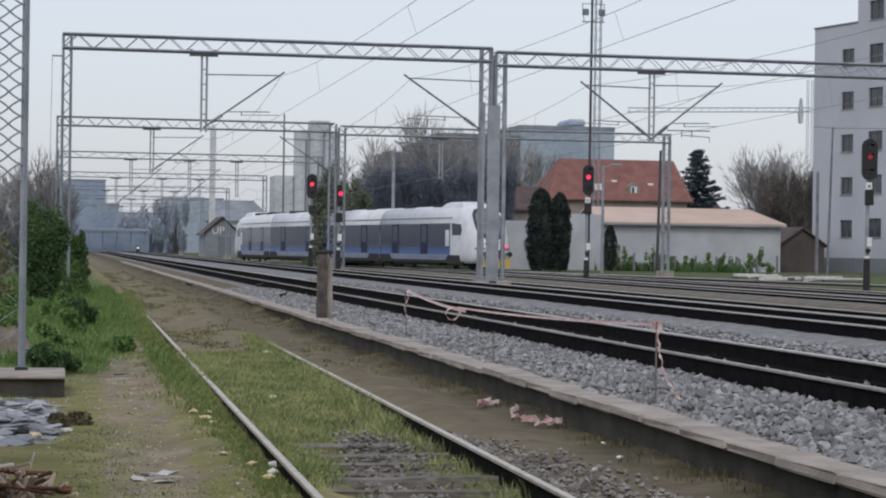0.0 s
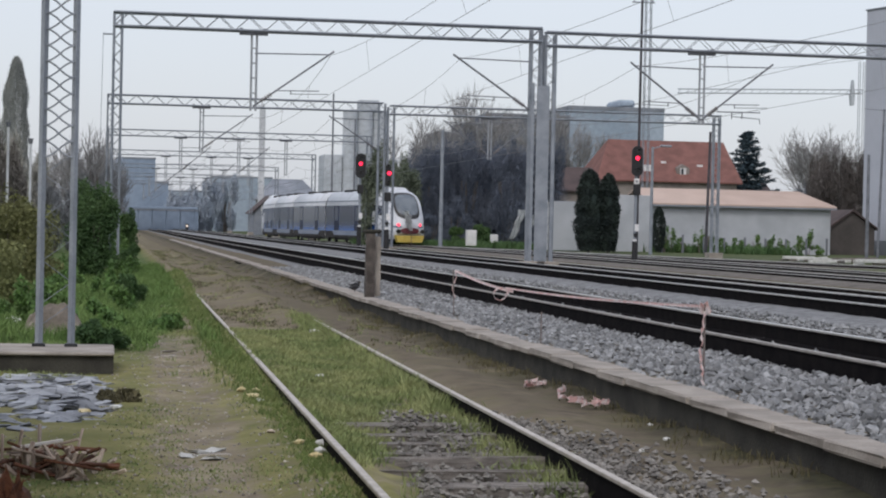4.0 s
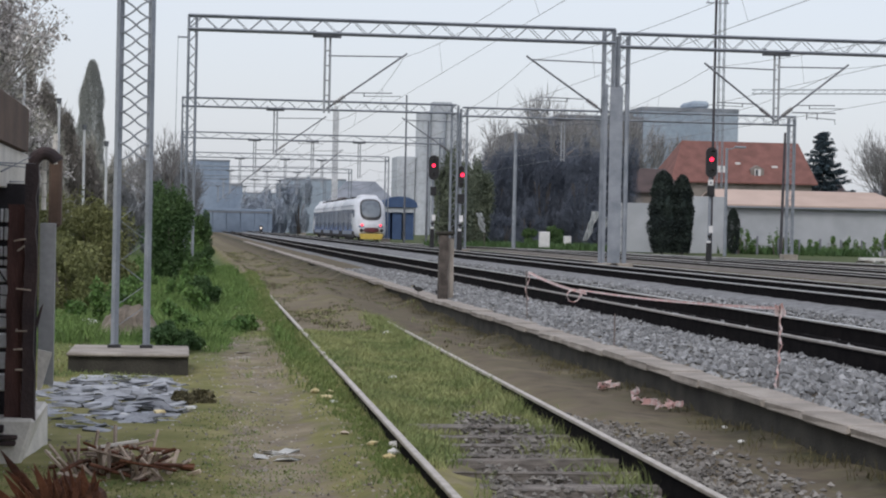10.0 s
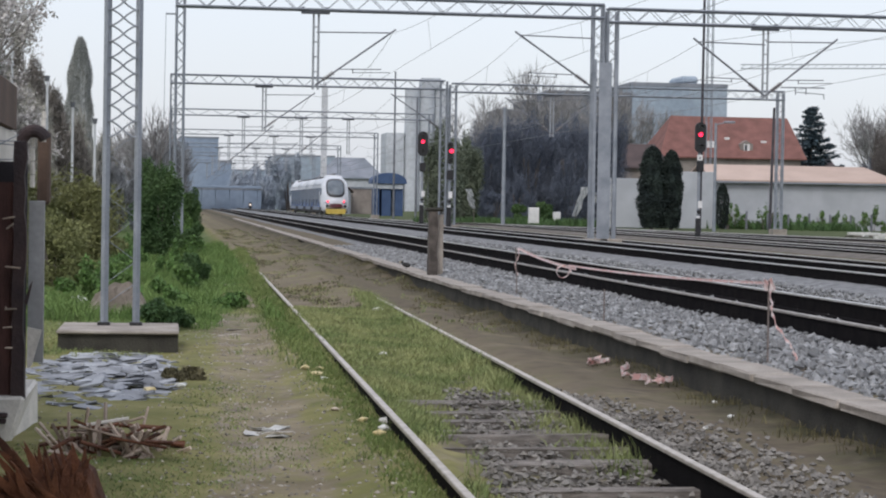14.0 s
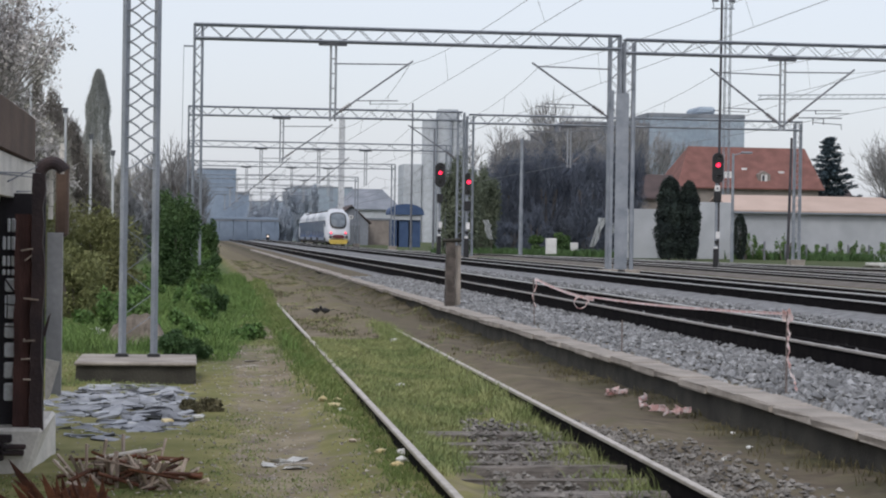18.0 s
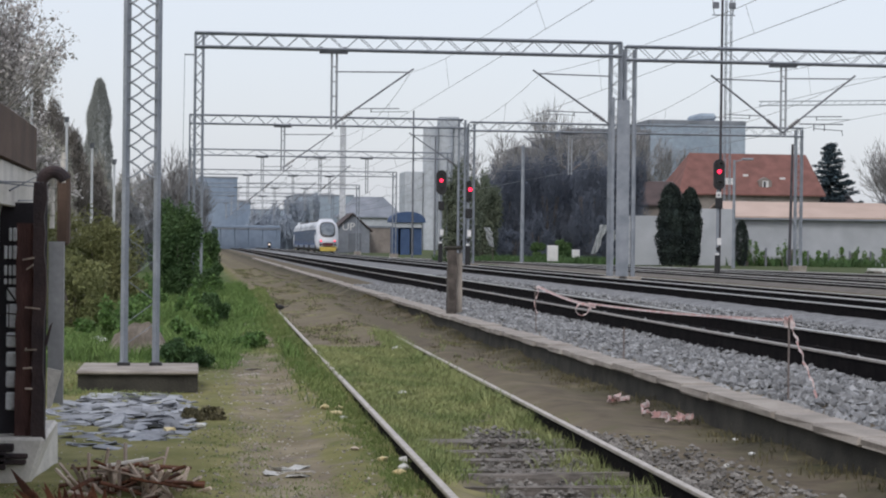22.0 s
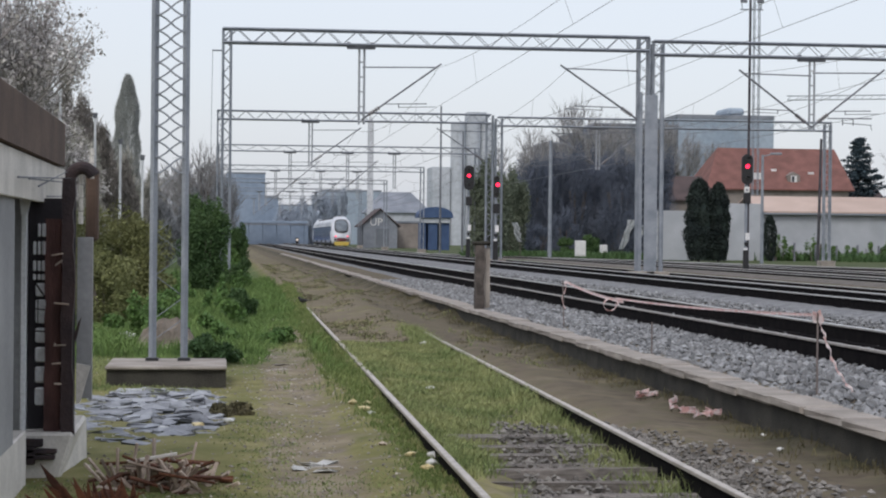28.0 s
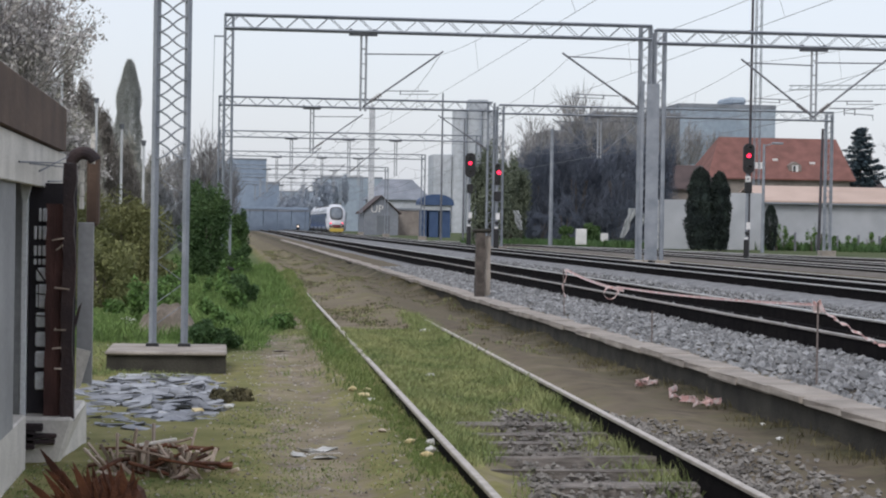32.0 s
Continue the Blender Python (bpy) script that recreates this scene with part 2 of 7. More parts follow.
M["slate"] = mat("grey_rubble_slab", (0.17, 0.18, 0.2), (0.33, 0.345, 0.37), 3, 0.85, 0, 0.3, 40, rnd=0.3)
M["stick"] = mat("broken_wood", (0.26, 0.2, 0.16), (0.5, 0.42, 0.35), 6, 0.9, 0, 0.3, 60, rnd=0.35)
M["rust"] = mat("rust_brown_bark", (0.055, 0.019, 0.009), (0.14, 0.052, 0.023), 7, 0.9, 0, 0.5, 50, rnd=0.3)
M["hut_brown"] = mat("brown_fascia_boards", (0.065, 0.04, 0.029), (0.115, 0.074, 0.054), 2, 0.85, 0, 0.3, 25)
M["hut_red"] = mat("dark_red_painted_timber", (0.05, 0.022, 0.02), (0.1, 0.046, 0.04), 4, 0.8, 0, 0.4, 40, stretch=(3, 3, 0.6))
M["hut_rust"] = mat("blackened_timber", (0.02, 0.014, 0.017), (0.052, 0.032, 0.031), 4, 0.8, 0, 0.4, 40)
M["hut_white"] = mat("chipped_white_paint", (0.52, 0.5, 0.46), (0.68, 0.65, 0.6), 3, 0.8, 0, 0.3, 40)
M["hut_grey"] = mat("grey_hut_panel", (0.23, 0.236, 0.242), (0.33, 0.336, 0.343), 1.5, 0.7, 0, 0.1, 25)
# white of the post, and of daylight seen through the lattice
M["lattice_white"] = mat("bright_white", (0.84, 0.86, 0.89), (0.9, 0.92, 0.95), 3, 0.6)
M["hut_dark"] = mat("dark_hut_interior", (0.02, 0.018, 0.022), (0.038, 0.034, 0.04), 2, 0.9)
M["depot_grey"] = mat("grey_depot_render", (0.18, 0.198, 0.235), (0.245, 0.265, 0.3), 0.3, 0.9, fine=2.0)
M["store_brown"] = mat("grey_brown_render", (0.2, 0.175, 0.16), (0.28, 0.25, 0.23), 0.4, 0.9, fine=2.0)
M["shed_wood"] = mat("dark_brown_shed_boards", (0.055, 0.049, 0.047), (0.088, 0.078, 0.074), 0.6, 0.9, fine=6.0)
M["pale_slab"] = mat("pale_cracked_concrete", (0.4, 0.4, 0.38), (0.58, 0.58, 0.57), 6, 0.9, 0, 0.4, 50)
M["black"] = mat("black_feathers", (0.008, 0.008, 0.009), (0.014, 0.014, 0.016), 20, 0.6)
M["yellow_litter"] = mat("yellowed_litter", (0.5, 0.4, 0.2), (0.6, 0.52, 0.32), 9, 0.8, rnd=0.2)
M["white_litter"] = mat("white_litter", (0.55, 0.55, 0.53), (0.7, 0.7, 0.68), 9, 0.8, rnd=0.15)


def fade_mat(name, low, high, z0, z1):
    """Printed livery that fades from low at height z0 to high at z1, in fine rows."""
    m = bpy.data.materials.new(name)
    m.use_nodes = True
    n, l = m.node_tree.nodes, m.node_tree.links
    co, sp, mr, no, ad, rp = (n.new("ShaderNode" + k) for k in ("NewGeometry", "SeparateXYZ", "MapRange", "TexNoise", "Math", "ValToRGB"))
    l.new(co.outputs["Position"], sp.inputs[0])
    l.new(sp.outputs["Z"], mr.inputs[0])
    mr.inputs[1].default_value, mr.inputs[2].default_value = z0, z1
    no.inputs["Scale"].default_value = 5.0
    l.new(co.outputs["Position"], no.inputs["Vector"])
    ad.operation = "MULTIPLY_ADD"
    ad.inputs[1].default_value = 0.3
    l.new(no.outputs["Fac"], ad.inputs[0])
    l.new(mr.outputs[0], ad.inputs[2])
    rp.color_ramp.elements[0].position, rp.color_ramp.elements[0].color = 0.15, (*low, 1)
    rp.color_ramp.elements[1].position, rp.color_ramp.elements[1].color = 1.1, (*high, 1)
    l.new(ad.outputs[0], rp.inputs[0])
    b = n["Principled BSDF"]
    l.new(rp.outputs[0], b.inputs["Base Color"])
    b.inputs["Roughness"].default_value, b.inputs["Specular IOR Level"].default_value = 0.25, 0.4
    return m


M["tr_blue"] = fade_mat("blue_train_paint", (0.035, 0.11, 0.36), (0.012, 0.024, 0.075), 1.4, 2.1)


# ---- helpers for meshes ----
def mesh_ob(name, bm, material, parent=None, label=""):
    me = bpy.data.meshes.new(name)
    bm.to_mesh(me)
    bm.free()
    me.materials.append(material)
    ob = new(name, me)
    if parent is not None:
        ob.parent = parent
    if label:
        ob["label"] = label
    return ob


def part(name, bm, material, parent, label=""):
    return mesh_ob(name, bm, material, parent, label)


def raw(name, verts, faces, material, parent=None, label="", smooth=False):
    me = bpy.data.meshes.new(name)
    me.from_pydata(verts, [], faces)
    me.materials.append(material)
    if smooth:
        me.polygons.foreach_set("use_smooth", [True] * len(me.polygons))
    ob = new(name, me)
    if parent is not None:
        ob.parent = parent
    if label:
        ob["label"] = label
    return ob


def empty(name, label, category, group="", loc=(0, 0, 0), rz=0, kind=""):
    ob = new(name)
    ob.empty_display_size = 0.2
    ob.matrix_basis = pose(*loc, 0, 0, rz)
    return tagged(ob, label, category, group, kind)


def box(bm, x0, x1, y0, y1, z0, z1, bevel=0.0, m=None):
    vs = [bm.verts.new(p) for p in ((x0, y0, z0), (x1, y0, z0), (x1, y1, z0), (x0, y1, z0), (x0, y0, z1), (x1, y0, z1), (x1, y1, z1), (x0, y1, z1))]
    fs = [bm.faces.new([vs[i] for i in f]) for f in ((3, 2, 1, 0), (4, 5, 6, 7), (0, 1, 5, 4), (1, 2, 6, 5), (2, 3, 7, 6), (3, 0, 4, 7))]
    if bevel:
        es = {e for f in fs for e in f.edges}
        r = bmesh.ops.bevel(bm, geom=list(es), offset=bevel, segments=1, affect="EDGES", profile=0.5)
        vs = list({v for f in r["faces"] for v in f.verts} | {v for v in vs if v.is_valid})
    if m is not None:
        for v in vs:
            v.co = m @ v.co
    return bm


def tube(bm, a, b, r0, r1=None, n=6):
    a, b = Vector(a), Vector(b)
    r1 = r0 if r1 is None else r1
    d = (b - a)
    if d.length < 1e-6:
        return bm
    q = d.to_track_quat("Z", "Y").to_matrix()
    ra, rb = [], []
    for i in range(n):
        t = 2 * math.pi * i / n
        o = q @ Vector((math.cos(t), math.sin(t), 0))
        ra.append(bm.verts.new(a + o * r0))
        rb.append(bm.verts.new(b + o * r1))
    for i in range(n):
        j = (i + 1) % n
        bm.faces.new((ra[i], ra[j], rb[j], rb[i]))
    bm.faces.new(ra[::-1])
    bm.faces.new(rb)
    return bm


def bar(bm, a, b, w, h=None):
    """A square bar from a to b."""
    return tube(bm, a, b, w * 0.707, None, 4)


def prism(bm, pts, y0, y1, axis="y"):
    """Extrude the outline pts (x, z) along y."""
    a = [bm.verts.new((x, y0, z)) for x, z in pts]
    b = [bm.verts.new((x, y1, z)) for x, z in pts]
    n = len(pts)
    for i in range(n):
        j = (i + 1) % n
        bm.faces.new((a[i], a[j], b[j], b[i]))
    bm.faces.new(a[::-1])
    bm.faces.new(b)
    return bm


def B():
    return bmesh.new()


def smooth_step(a, b, x):
    t = min(1.0, max(0.0, (x - a) / (b - a)))
    return t * t * (3 - 2 * t)

# ---- ground and tracks ----
TRACKS = [(7.23, 0.64), (11.75, 0.74), (16.8, 0.47), (23.05, 0.47), (27.2, 0.47)]   # centre, rail head
TRACK_END = [420, 420, 420, 136, 116]
GAUGE = 1.435
SID_X, SID_Z, SID_LEAN = 2.384, 0.23, 0.0088
CURB = 4.62


def ground_z(x, y):
    """Height of the ground sheet."""
    left = 0.10 + 0.10 * smooth_step(28, 55, y) * smooth_step(0.2, 1.2, x)
    left += 0.15 * smooth_step(25, 36, y) * max(0.0, 1 - abs(x - 3.1) / 0.9) + 0.08 * smooth_step(17.5, 23, y) * smooth_step(0.85, 0.6, abs(x - 2.29))
    left += 0.14 * smooth_step(41, 50, y) * max(0.0, 1 - abs(x - 1.65) / 0.8)
    left += 0.25 * smooth_step(-2.0, -7.0, x)
    left += 0.032 * smooth_step(0.78, 0.6, abs(x - 2.27)) * smooth_step(34, 26, y) * smooth_step(15.5, 18.5, y) - 0.006 * smooth_step(0.62, 0.45, abs(x - 2.45)) * smooth_step(18.5, 15.5, y)
    left += 0.06 * smooth_step(0.85, 1.15, x) * smooth_step(2.15, 1.8, x) * smooth_step(30, 24, y)
    left += 0.045 * smooth_step(3.02, 3.2, x) * smooth_step(4.2, 3.7, x) * smooth_step(34, 28, y)
    right = 0.40 - 0.11 * smooth_step(13, 17, x) + 0.13 * smooth_step(30, 36, x)
    left += smooth_step(CURB - 0.5, CURB - 0.02, x) * max(0.0, 0.02 + 0.13 * smooth_step(30, 55, y) + 0.16 * noise.noise((0, y * 0.45, 7)))
    left -= 0.04 * smooth_step(1.2, 0.95, abs(x - SID_X)) * smooth_step(44, 34, y) + 0.045 * smooth_step(0.7, 0.6, abs(x - SID_X)) * smooth_step(18.5, 16, y)
    z = left if x < CURB + 0.12 else right
    if y < 90 and x < CURB:
        z += 0.035 * (1 - 0.75 * smooth_step(3.0, 3.4, x)) * noise.noise((x * 1.3, y * 0.7 / max(1.0, y / 30), 0.0)) * smooth_step(46, 24, y) + 0.018 * noise.noise((x * 5, y * 4, 3.0)) * smooth_step(30, 26, y)
    return z


def axis_steps(stops):
    out = []
    for a, b, s in stops:
        v = a
        while v < b - 1e-6:
            out.append(v)
            v += s
    out.append(stops[-1][1])
    return out


gx = axis_steps([(-1600, -60, 220), (-60, -8, 6), (-8, -2.4, 0.7), (-2.4, 4.62, 0.12), (4.62, 4.86, 0.08), (4.86, 36, 1.6), (36, 120, 12), (120, 1600, 296)])
gy = axis_steps([(-300, -10, 58), (-10, 8, 2), (8, 30, 0.16), (30, 60, 0.6), (60, 120, 3), (120, 420, 20), (420, 3000, 430)])
gv = [(x, y, ground_z(x, y)) for y in gy for x in gx]
gw = len(gx)
gf = [(j * gw + i, j * gw + i + 1, (j + 1) * gw + i + 1, (j + 1) * gw + i) for j in range(len(gy) - 1) for i in range(gw - 1)]


def ground_mat():
    """Trodden brown earth between and beside the siding rails, green to the left, weedy beyond the yard."""
    m = bpy.data.materials.new("trodden_earth_and_grass")
    m.use_nodes = True
    n, l = m.node_tree.nodes, m.node_tree.links
    b = n["Principled BSDF"]
    geo, sep = n.new("ShaderNodeNewGeometry"), n.new("ShaderNodeSeparateXYZ")
    l.new(geo.outputs["Position"], sep.inputs[0])

    def noi(scale, detail=5, rough=0.6):
        t = n.new("ShaderNodeTexNoise")
        t.inputs["Scale"].default_value, t.inputs["Detail"].default_value, t.inputs["Roughness"].default_value = scale, detail, rough
        l.new(geo.outputs["Position"], t.inputs["Vector"])
        return t.outputs["Fac"]

    def ramp(src, stops):
        r = n.new("ShaderNodeValToRGB")
        e = r.color_ramp.elements
        while len(e) < len(stops):
            e.new(0.5)
        for k, (p, c) in zip(e, stops):
            k.position, k.color = p, (*c, 1) if len(c) == 3 else c
        l.new(src, r.inputs[0])
        return r.outputs[0]

    def mix(f, a, c):
        x = n.new("ShaderNodeMix")
        x.data_type = "RGBA"
        l.new(f, x.inputs[0])
        l.new(a, x.inputs[6])
        l.new(c, x.inputs[7])
        return x.outputs[2]

    def rng(src, a, b2, lo=0.0, hi=1.0):
        r = n.new("ShaderNodeMapRange")
        r.inputs[1].default_value, r.inputs[2].default_value, r.inputs[3].default_value, r.inputs[4].default_value = a, b2, lo, hi
        l.new(src, r.inputs[0])
        return r.outputs[0]

    def op(kind, a, c):
        x = n.new("ShaderNodeMath")
        x.operation, x.use_clamp = kind, True
        for i, s in enumerate((a, c)):
            if isinstance(s, float):
                x.inputs[i].default_value = s
            else:
                l.new(s, x.inputs[i])
        return x.outputs[0]

    earth = ramp(noi(1.1), [(0.25, (0.11, 0.09, 0.052)), (0.5, (0.2, 0.168, 0.11)), (0.72, (0.31, 0.268, 0.192))])
    grass = ramp(noi(1.6), [(0.25, (0.085, 0.098, 0.03)), (0.5, (0.172, 0.165, 0.062)), (0.72, (0.275, 0.245, 0.122))])
    grit = ramp(noi(9, 4), [(0.35, (0.13, 0.105, 0.082)), (0.65, (0.25, 0.21, 0.168))])
    earth = mix(rng(noi(2.3), 0.5, 0.62), earth, grit)
    # cover: much grass left of the siding and in it near the mast, little by the wall
    cover = op("ADD", rng(sep.outputs["X"], 2.9, 0.4, 0.0, 0.25), rng(sep.outputs["X"], 0.6, -0.3, 0.0, 0.22))
    cover = op("ADD", cover, op("MULTIPLY", rng(sep.outputs["X"], 0.7, 1.0, 0.0, 0.14), rng(sep.outputs["X"], 1.7, 1.5)))
    far = op("MULTIPLY", rng(sep.outputs["Y"], 124.0, 132.0), rng(sep.outputs["X"], 17.5, 20.0, 0.0, 0.5))
    cover2 = op("ADD", op("ADD", cover, far), rng(sep.outputs["X"], 30.5, 33.0, 0.0, 0.5))
    near = op("MULTIPLY", rng(sep.outputs["Y"], 30.0, 20.0), op("MULTIPLY", rng(sep.outputs["X"], 3.6, 2.8), rng(sep.outputs["X"], 1.2, 1.7)))
    track = n.new("ShaderNodeMath")
    track.operation = "MULTIPLY_ADD"
    track.inputs[1].default_value = -0.025
    l.new(sep.outputs["Y"], track.inputs[0])
    l.new(sep.outputs["X"], track.inputs[2])
    worn = op("MULTIPLY", op("MULTIPLY", rng(track.outputs[0], -0.15, 0.15), rng(track.outputs[0], 0.7, 0.4)), rng(sep.outputs["Y"], 40.0, 30.0, 0.0, 0.22))
    worn = op("ADD", worn, op("MULTIPLY", rng(sep.outputs["X"], 2.9, 3.4, 0.0, 0.24), rng(sep.outputs["X"], 8.0, 6.0)))
    cover3 = op("SUBTRACT", op("ADD", cover2, op("MULTIPLY", near, 0.16)), worn)
    f = rng(op("ADD", op("ADD", op("MULTIPLY", noi(0.8, 6), 0.6), op("MULTIPLY", noi(5.0, 4), 0.4)), op("SUBTRACT", cover3, 0.16)), 0.5, 0.64)
    soil = op("SUBTRACT", 1.0, op("MULTIPLY", rng(sep.outputs["X"], 2.9, 3.4, 0.0, 0.8), rng(sep.outputs["X"], 8.0, 6.0)))
    f = op("MULTIPLY", f, soil)
    loam = ramp(noi(3.0, 5), [(0.3, (0.075, 0.06, 0.043)), (0.5, (0.122, 0.099, 0.07)), (0.72, (0.104, 0.095, 0.056))])
    strip = op("ADD", rng(sep.outputs["X"], 2.7, 3.7), op("MULTIPLY", rng(sep.outputs["X"], 1.5, 1.9), rng(sep.outputs["Y"], 26.0, 32.0, 0.0, 0.55)))
    earth = mix(op("MULTIPLY", strip, rng(noi(1.4, 5), 0.25, 0.45)), earth, loam)
    # earth turns darker in patches towards the foot of the wall
    wall_foot = ramp(noi(6.0, 4), [(0.35, (0.025, 0.023, 0.016)), (0.65, (0.055, 0.054, 0.03))])
    earth = mix(op("MULTIPLY", op("MULTIPLY", rng(sep.outputs["X"], 4.05, 4.5), rng(sep.outputs["X"], 4.9, 4.7)), rng(noi(0.9, 4), 0.38, 0.55)), earth, wall_foot)
    # dark grit with the shadow of the sleeper gaps mixed into its colour
    gap_shade = ramp(noi(16, 4), [(0.35, (0.03, 0.027, 0.025)), (0.65, (0.12, 0.108, 0.097))])
    bed = op("MULTIPLY", op("MULTIPLY", rng(sep.outputs["X"], 1.75, 2.0), rng(sep.outputs["X"], 3.1, 2.8)), rng(sep.outputs["Y"], 21.0, 17.0))
    earth = mix(op("MULTIPLY", bed, rng(noi(2.0, 4), 0.35, 0.5)), earth, gap_shade)
    dark_grass = ramp(noi(0.9), [(0.3, (0.045, 0.068, 0.026)), (0.7, (0.1, 0.115, 0.05))])
    moss = ramp(noi(2.2), [(0.3, (0.05, 0.088, 0.022)), (0.7, (0.1, 0.14, 0.04))])
    grass = mix(op("MULTIPLY", rng(sep.outputs["X"], 1.6, 1.2), rng(sep.outputs["Y"], 22.0, 27.0)), grass, moss)
    grass = mix(rng(sep.outputs["X"], 17.0, 20.0), grass, dark_grass)
    col = mix(f, earth, grass)
    l.new(col, b.inputs["Base Color"])
    b.inputs["Roughness"].default_value = 0.97
    b.inputs["Specular IOR Level"].default_value = 0.2
    bp = n.new("ShaderNodeBump")
    bp.inputs["Strength"].default_value, bp.inputs["Distance"].default_value = 0.35, 0.02
    l.new(noi(14, 5), bp.inputs["Height"])
    l.new(bp.outputs[0], b.inputs["Normal"])
    return m


ground = raw("ground", gv, gf, ground_mat(), smooth=True)
tagged(ground, "trodden brown earth with patchy spring grass beside the rails", "ground", kind="structure")

# low concrete edge of the raised yard: separate kerb blocks, dark face to the siding
edge = empty("retaining_edge", "low weathered concrete platform edge of worn blocks", "platform edge", kind="structure")
rnd = random.Random(5)
yy = 4.0
kerb_meshes = []
for k in range(6):
    bm = B()
    box(bm, 0, 0.34 + rnd.uniform(-0.02, 0.02), 0, 0.97, -0.07, 0.0, 0.012)
    for v in bm.verts:
        v.co += Vector((rnd.uniform(-1, 1) * 2.0, rnd.uniform(-1, 1), rnd.uniform(-1, 1) * 0.6)) * 0.006
    me = bpy.data.meshes.new("kerb_block")
    bm.to_mesh(me)
    bm.free()
    me.materials.append(M["concrete"])
    kerb_meshes.append(me)
while yy < 160:
    ob = new("kerb_block", rnd.choice(kerb_meshes))
    ob.parent = edge
    ob.matrix_basis = pose(CURB - 0.08 + rnd.uniform(-0.014, 0.014), yy, 0.415 + rnd.uniform(-0.012, 0.012), rnd.uniform(-0.2, 0.2), rnd.uniform(-0.3, 0.3), rnd.uniform(-0.12, 0.12))
    yy += 1.0
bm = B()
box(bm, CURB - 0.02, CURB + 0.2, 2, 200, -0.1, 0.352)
part("wall_face", bm, M["conc_dark"], edge, "dark face of the low wall")

# ballast: shoulders and bed of each track
def ballast_profile(cx, head, left_z, lw):
    t = head - (0.245 if cx < 9 else 0.19 if cx < 14 else 0.1)
    return [(cx - lw, left_z), (cx - 1.75, t - 0.02), (cx - 1.3, t + 0.02), (cx - 0.5, t), (cx + 0.5, t), (cx + 1.3, t + 0.02), (cx + 1.75, t - 0.02), (cx + 2.35, left_z)]


def ballast_bed(i, cx, head, lz, lw, y0, y1):
    pr = ballast_profile(cx, head, lz, lw)
    xs = [p[0] for p in pr]
    ys = axis_steps([(y0, 60, 0.5), (60, y1, 6)])
    cols = []
    for a, b2 in zip(pr[:-1], pr[1:]):
        for k in range(5):
            f = k / 5
            cols.append((a[0] + (b2[0] - a[0]) * f, a[1] + (b2[1] - a[1]) * f))
    cols.append(pr[-1])
    vs = [(x, y, z + 0.028 * noise.noise((x * 4, y * 4, i)) - 0.004) for y in ys for x, z in cols]
    w = len(cols)
    fs = [(j * w + k, j * w + k + 1, (j + 1) * w + k + 1, (j + 1) * w + k) for j in range(len(ys) - 1) for k in range(w - 1)]
    ob = raw("ballast_bed", vs, fs, M["ballast"] if i < 2 else M["brown_ballast"], smooth=True)
    return tagged(ob, "grey crushed-stone ballast under the main track", "ballast", kind="structure")


BEDS = []
for i, (cx, head) in enumerate(TRACKS):
    BEDS.append(ballast_bed(i, cx, head, ground_z(cx - 2.5, 300) - 0.03, 2.38, 4 if i < 2 else 20, TRACK_END[i]))

RAIL = [(-0.07, -0.05), (0.07, -0.05), (0.07, -0.035), (0.014, -0.015), (0.014, 0.125), (0.034, 0.138), (0.034, 0.160), (-0.034, 0.160), (-0.034, 0.138), (-0.014, 0.125), (-0.014, -0.015), (-0.07, -0.035)]
HEAD = [(-0.036, 0.150), (0.036, 0.150), (0.036, 0.168), (0.029, 0.174), (-0.029, 0.174), (-0.036, 0.168)]


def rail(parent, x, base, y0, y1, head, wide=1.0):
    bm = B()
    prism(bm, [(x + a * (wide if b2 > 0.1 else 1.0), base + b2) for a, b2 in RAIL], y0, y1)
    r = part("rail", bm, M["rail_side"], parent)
    bm = B()
    prism(bm, [(x + a * wide, base + b2) for a, b2 in HEAD], y0, y1)
    part("rail_head", bm, head, r, "shiny worn running surface")


def sleeper_mesh(w, l, h, material, jag=0.0, seed=0):
    r = random.Random(seed)
    bm = B()
    box(bm, -l / 2, l / 2, -w / 2, w / 2, -h, 0, 0.012)
    for v in bm.verts:
        v.co += Vector((r.uniform(-1, 1) * jag * 2, r.uniform(-1, 1) * jag, r.uniform(-1, 1) * jag * 0.7))
    me = bpy.data.meshes.new("sleeper")
    bm.to_mesh(me)
    bm.free()
    me.materials.append(material)
    return me


conc_sl = sleeper_mesh(0.26, 2.5, 0.2, M["conc_sleeper"])
wood_sl = [sleeper_mesh(0.155, 2.45, 0.15, M["old_wood"], 0.018, s) for s in range(7)]
for i, (cx, head) in enumerate(TRACKS):
    y0, y1 = 4 if i < 2 else 20, TRACK_END[i]
    tr = empty("railway_track", "main line track with rusty steel rails in grey ballast", "railway track", "yard tracks", kind="")
    for sgn in (-1, 1):
        rail(tr, cx + sgn * (GAUGE / 2 + 0.036), head - 0.174, y0, y1, M["rail_mid"] if i == 0 and sgn < 0 else M["rail_head"], 0.8 if i == 0 and sgn < 0 else 1.0)
    y = y0 + 0.3
    while y < (62 if i < 2 else 20):
        ob = new("sleeper", conc_sl)
        ob.parent = tr
        ob.location = (cx, y, head - 0.235)
        y += 0.6
sid = empty("siding_track", "overgrown disused siding with worn rails and rotten sleepers", "railway track")
sid.matrix_basis = pose(SID_X, 25, 0, 0, 0, -math.degrees(SID_LEAN))
rail(sid, -GAUGE / 2 - 0.036, SID_Z - 0.174, -20, 20.4, M["rail_dull"], 0.72)
rail(sid, GAUGE / 2 + 0.036, SID_Z - 0.174, -20, 7.1, M["rail_dull"], 0.72)
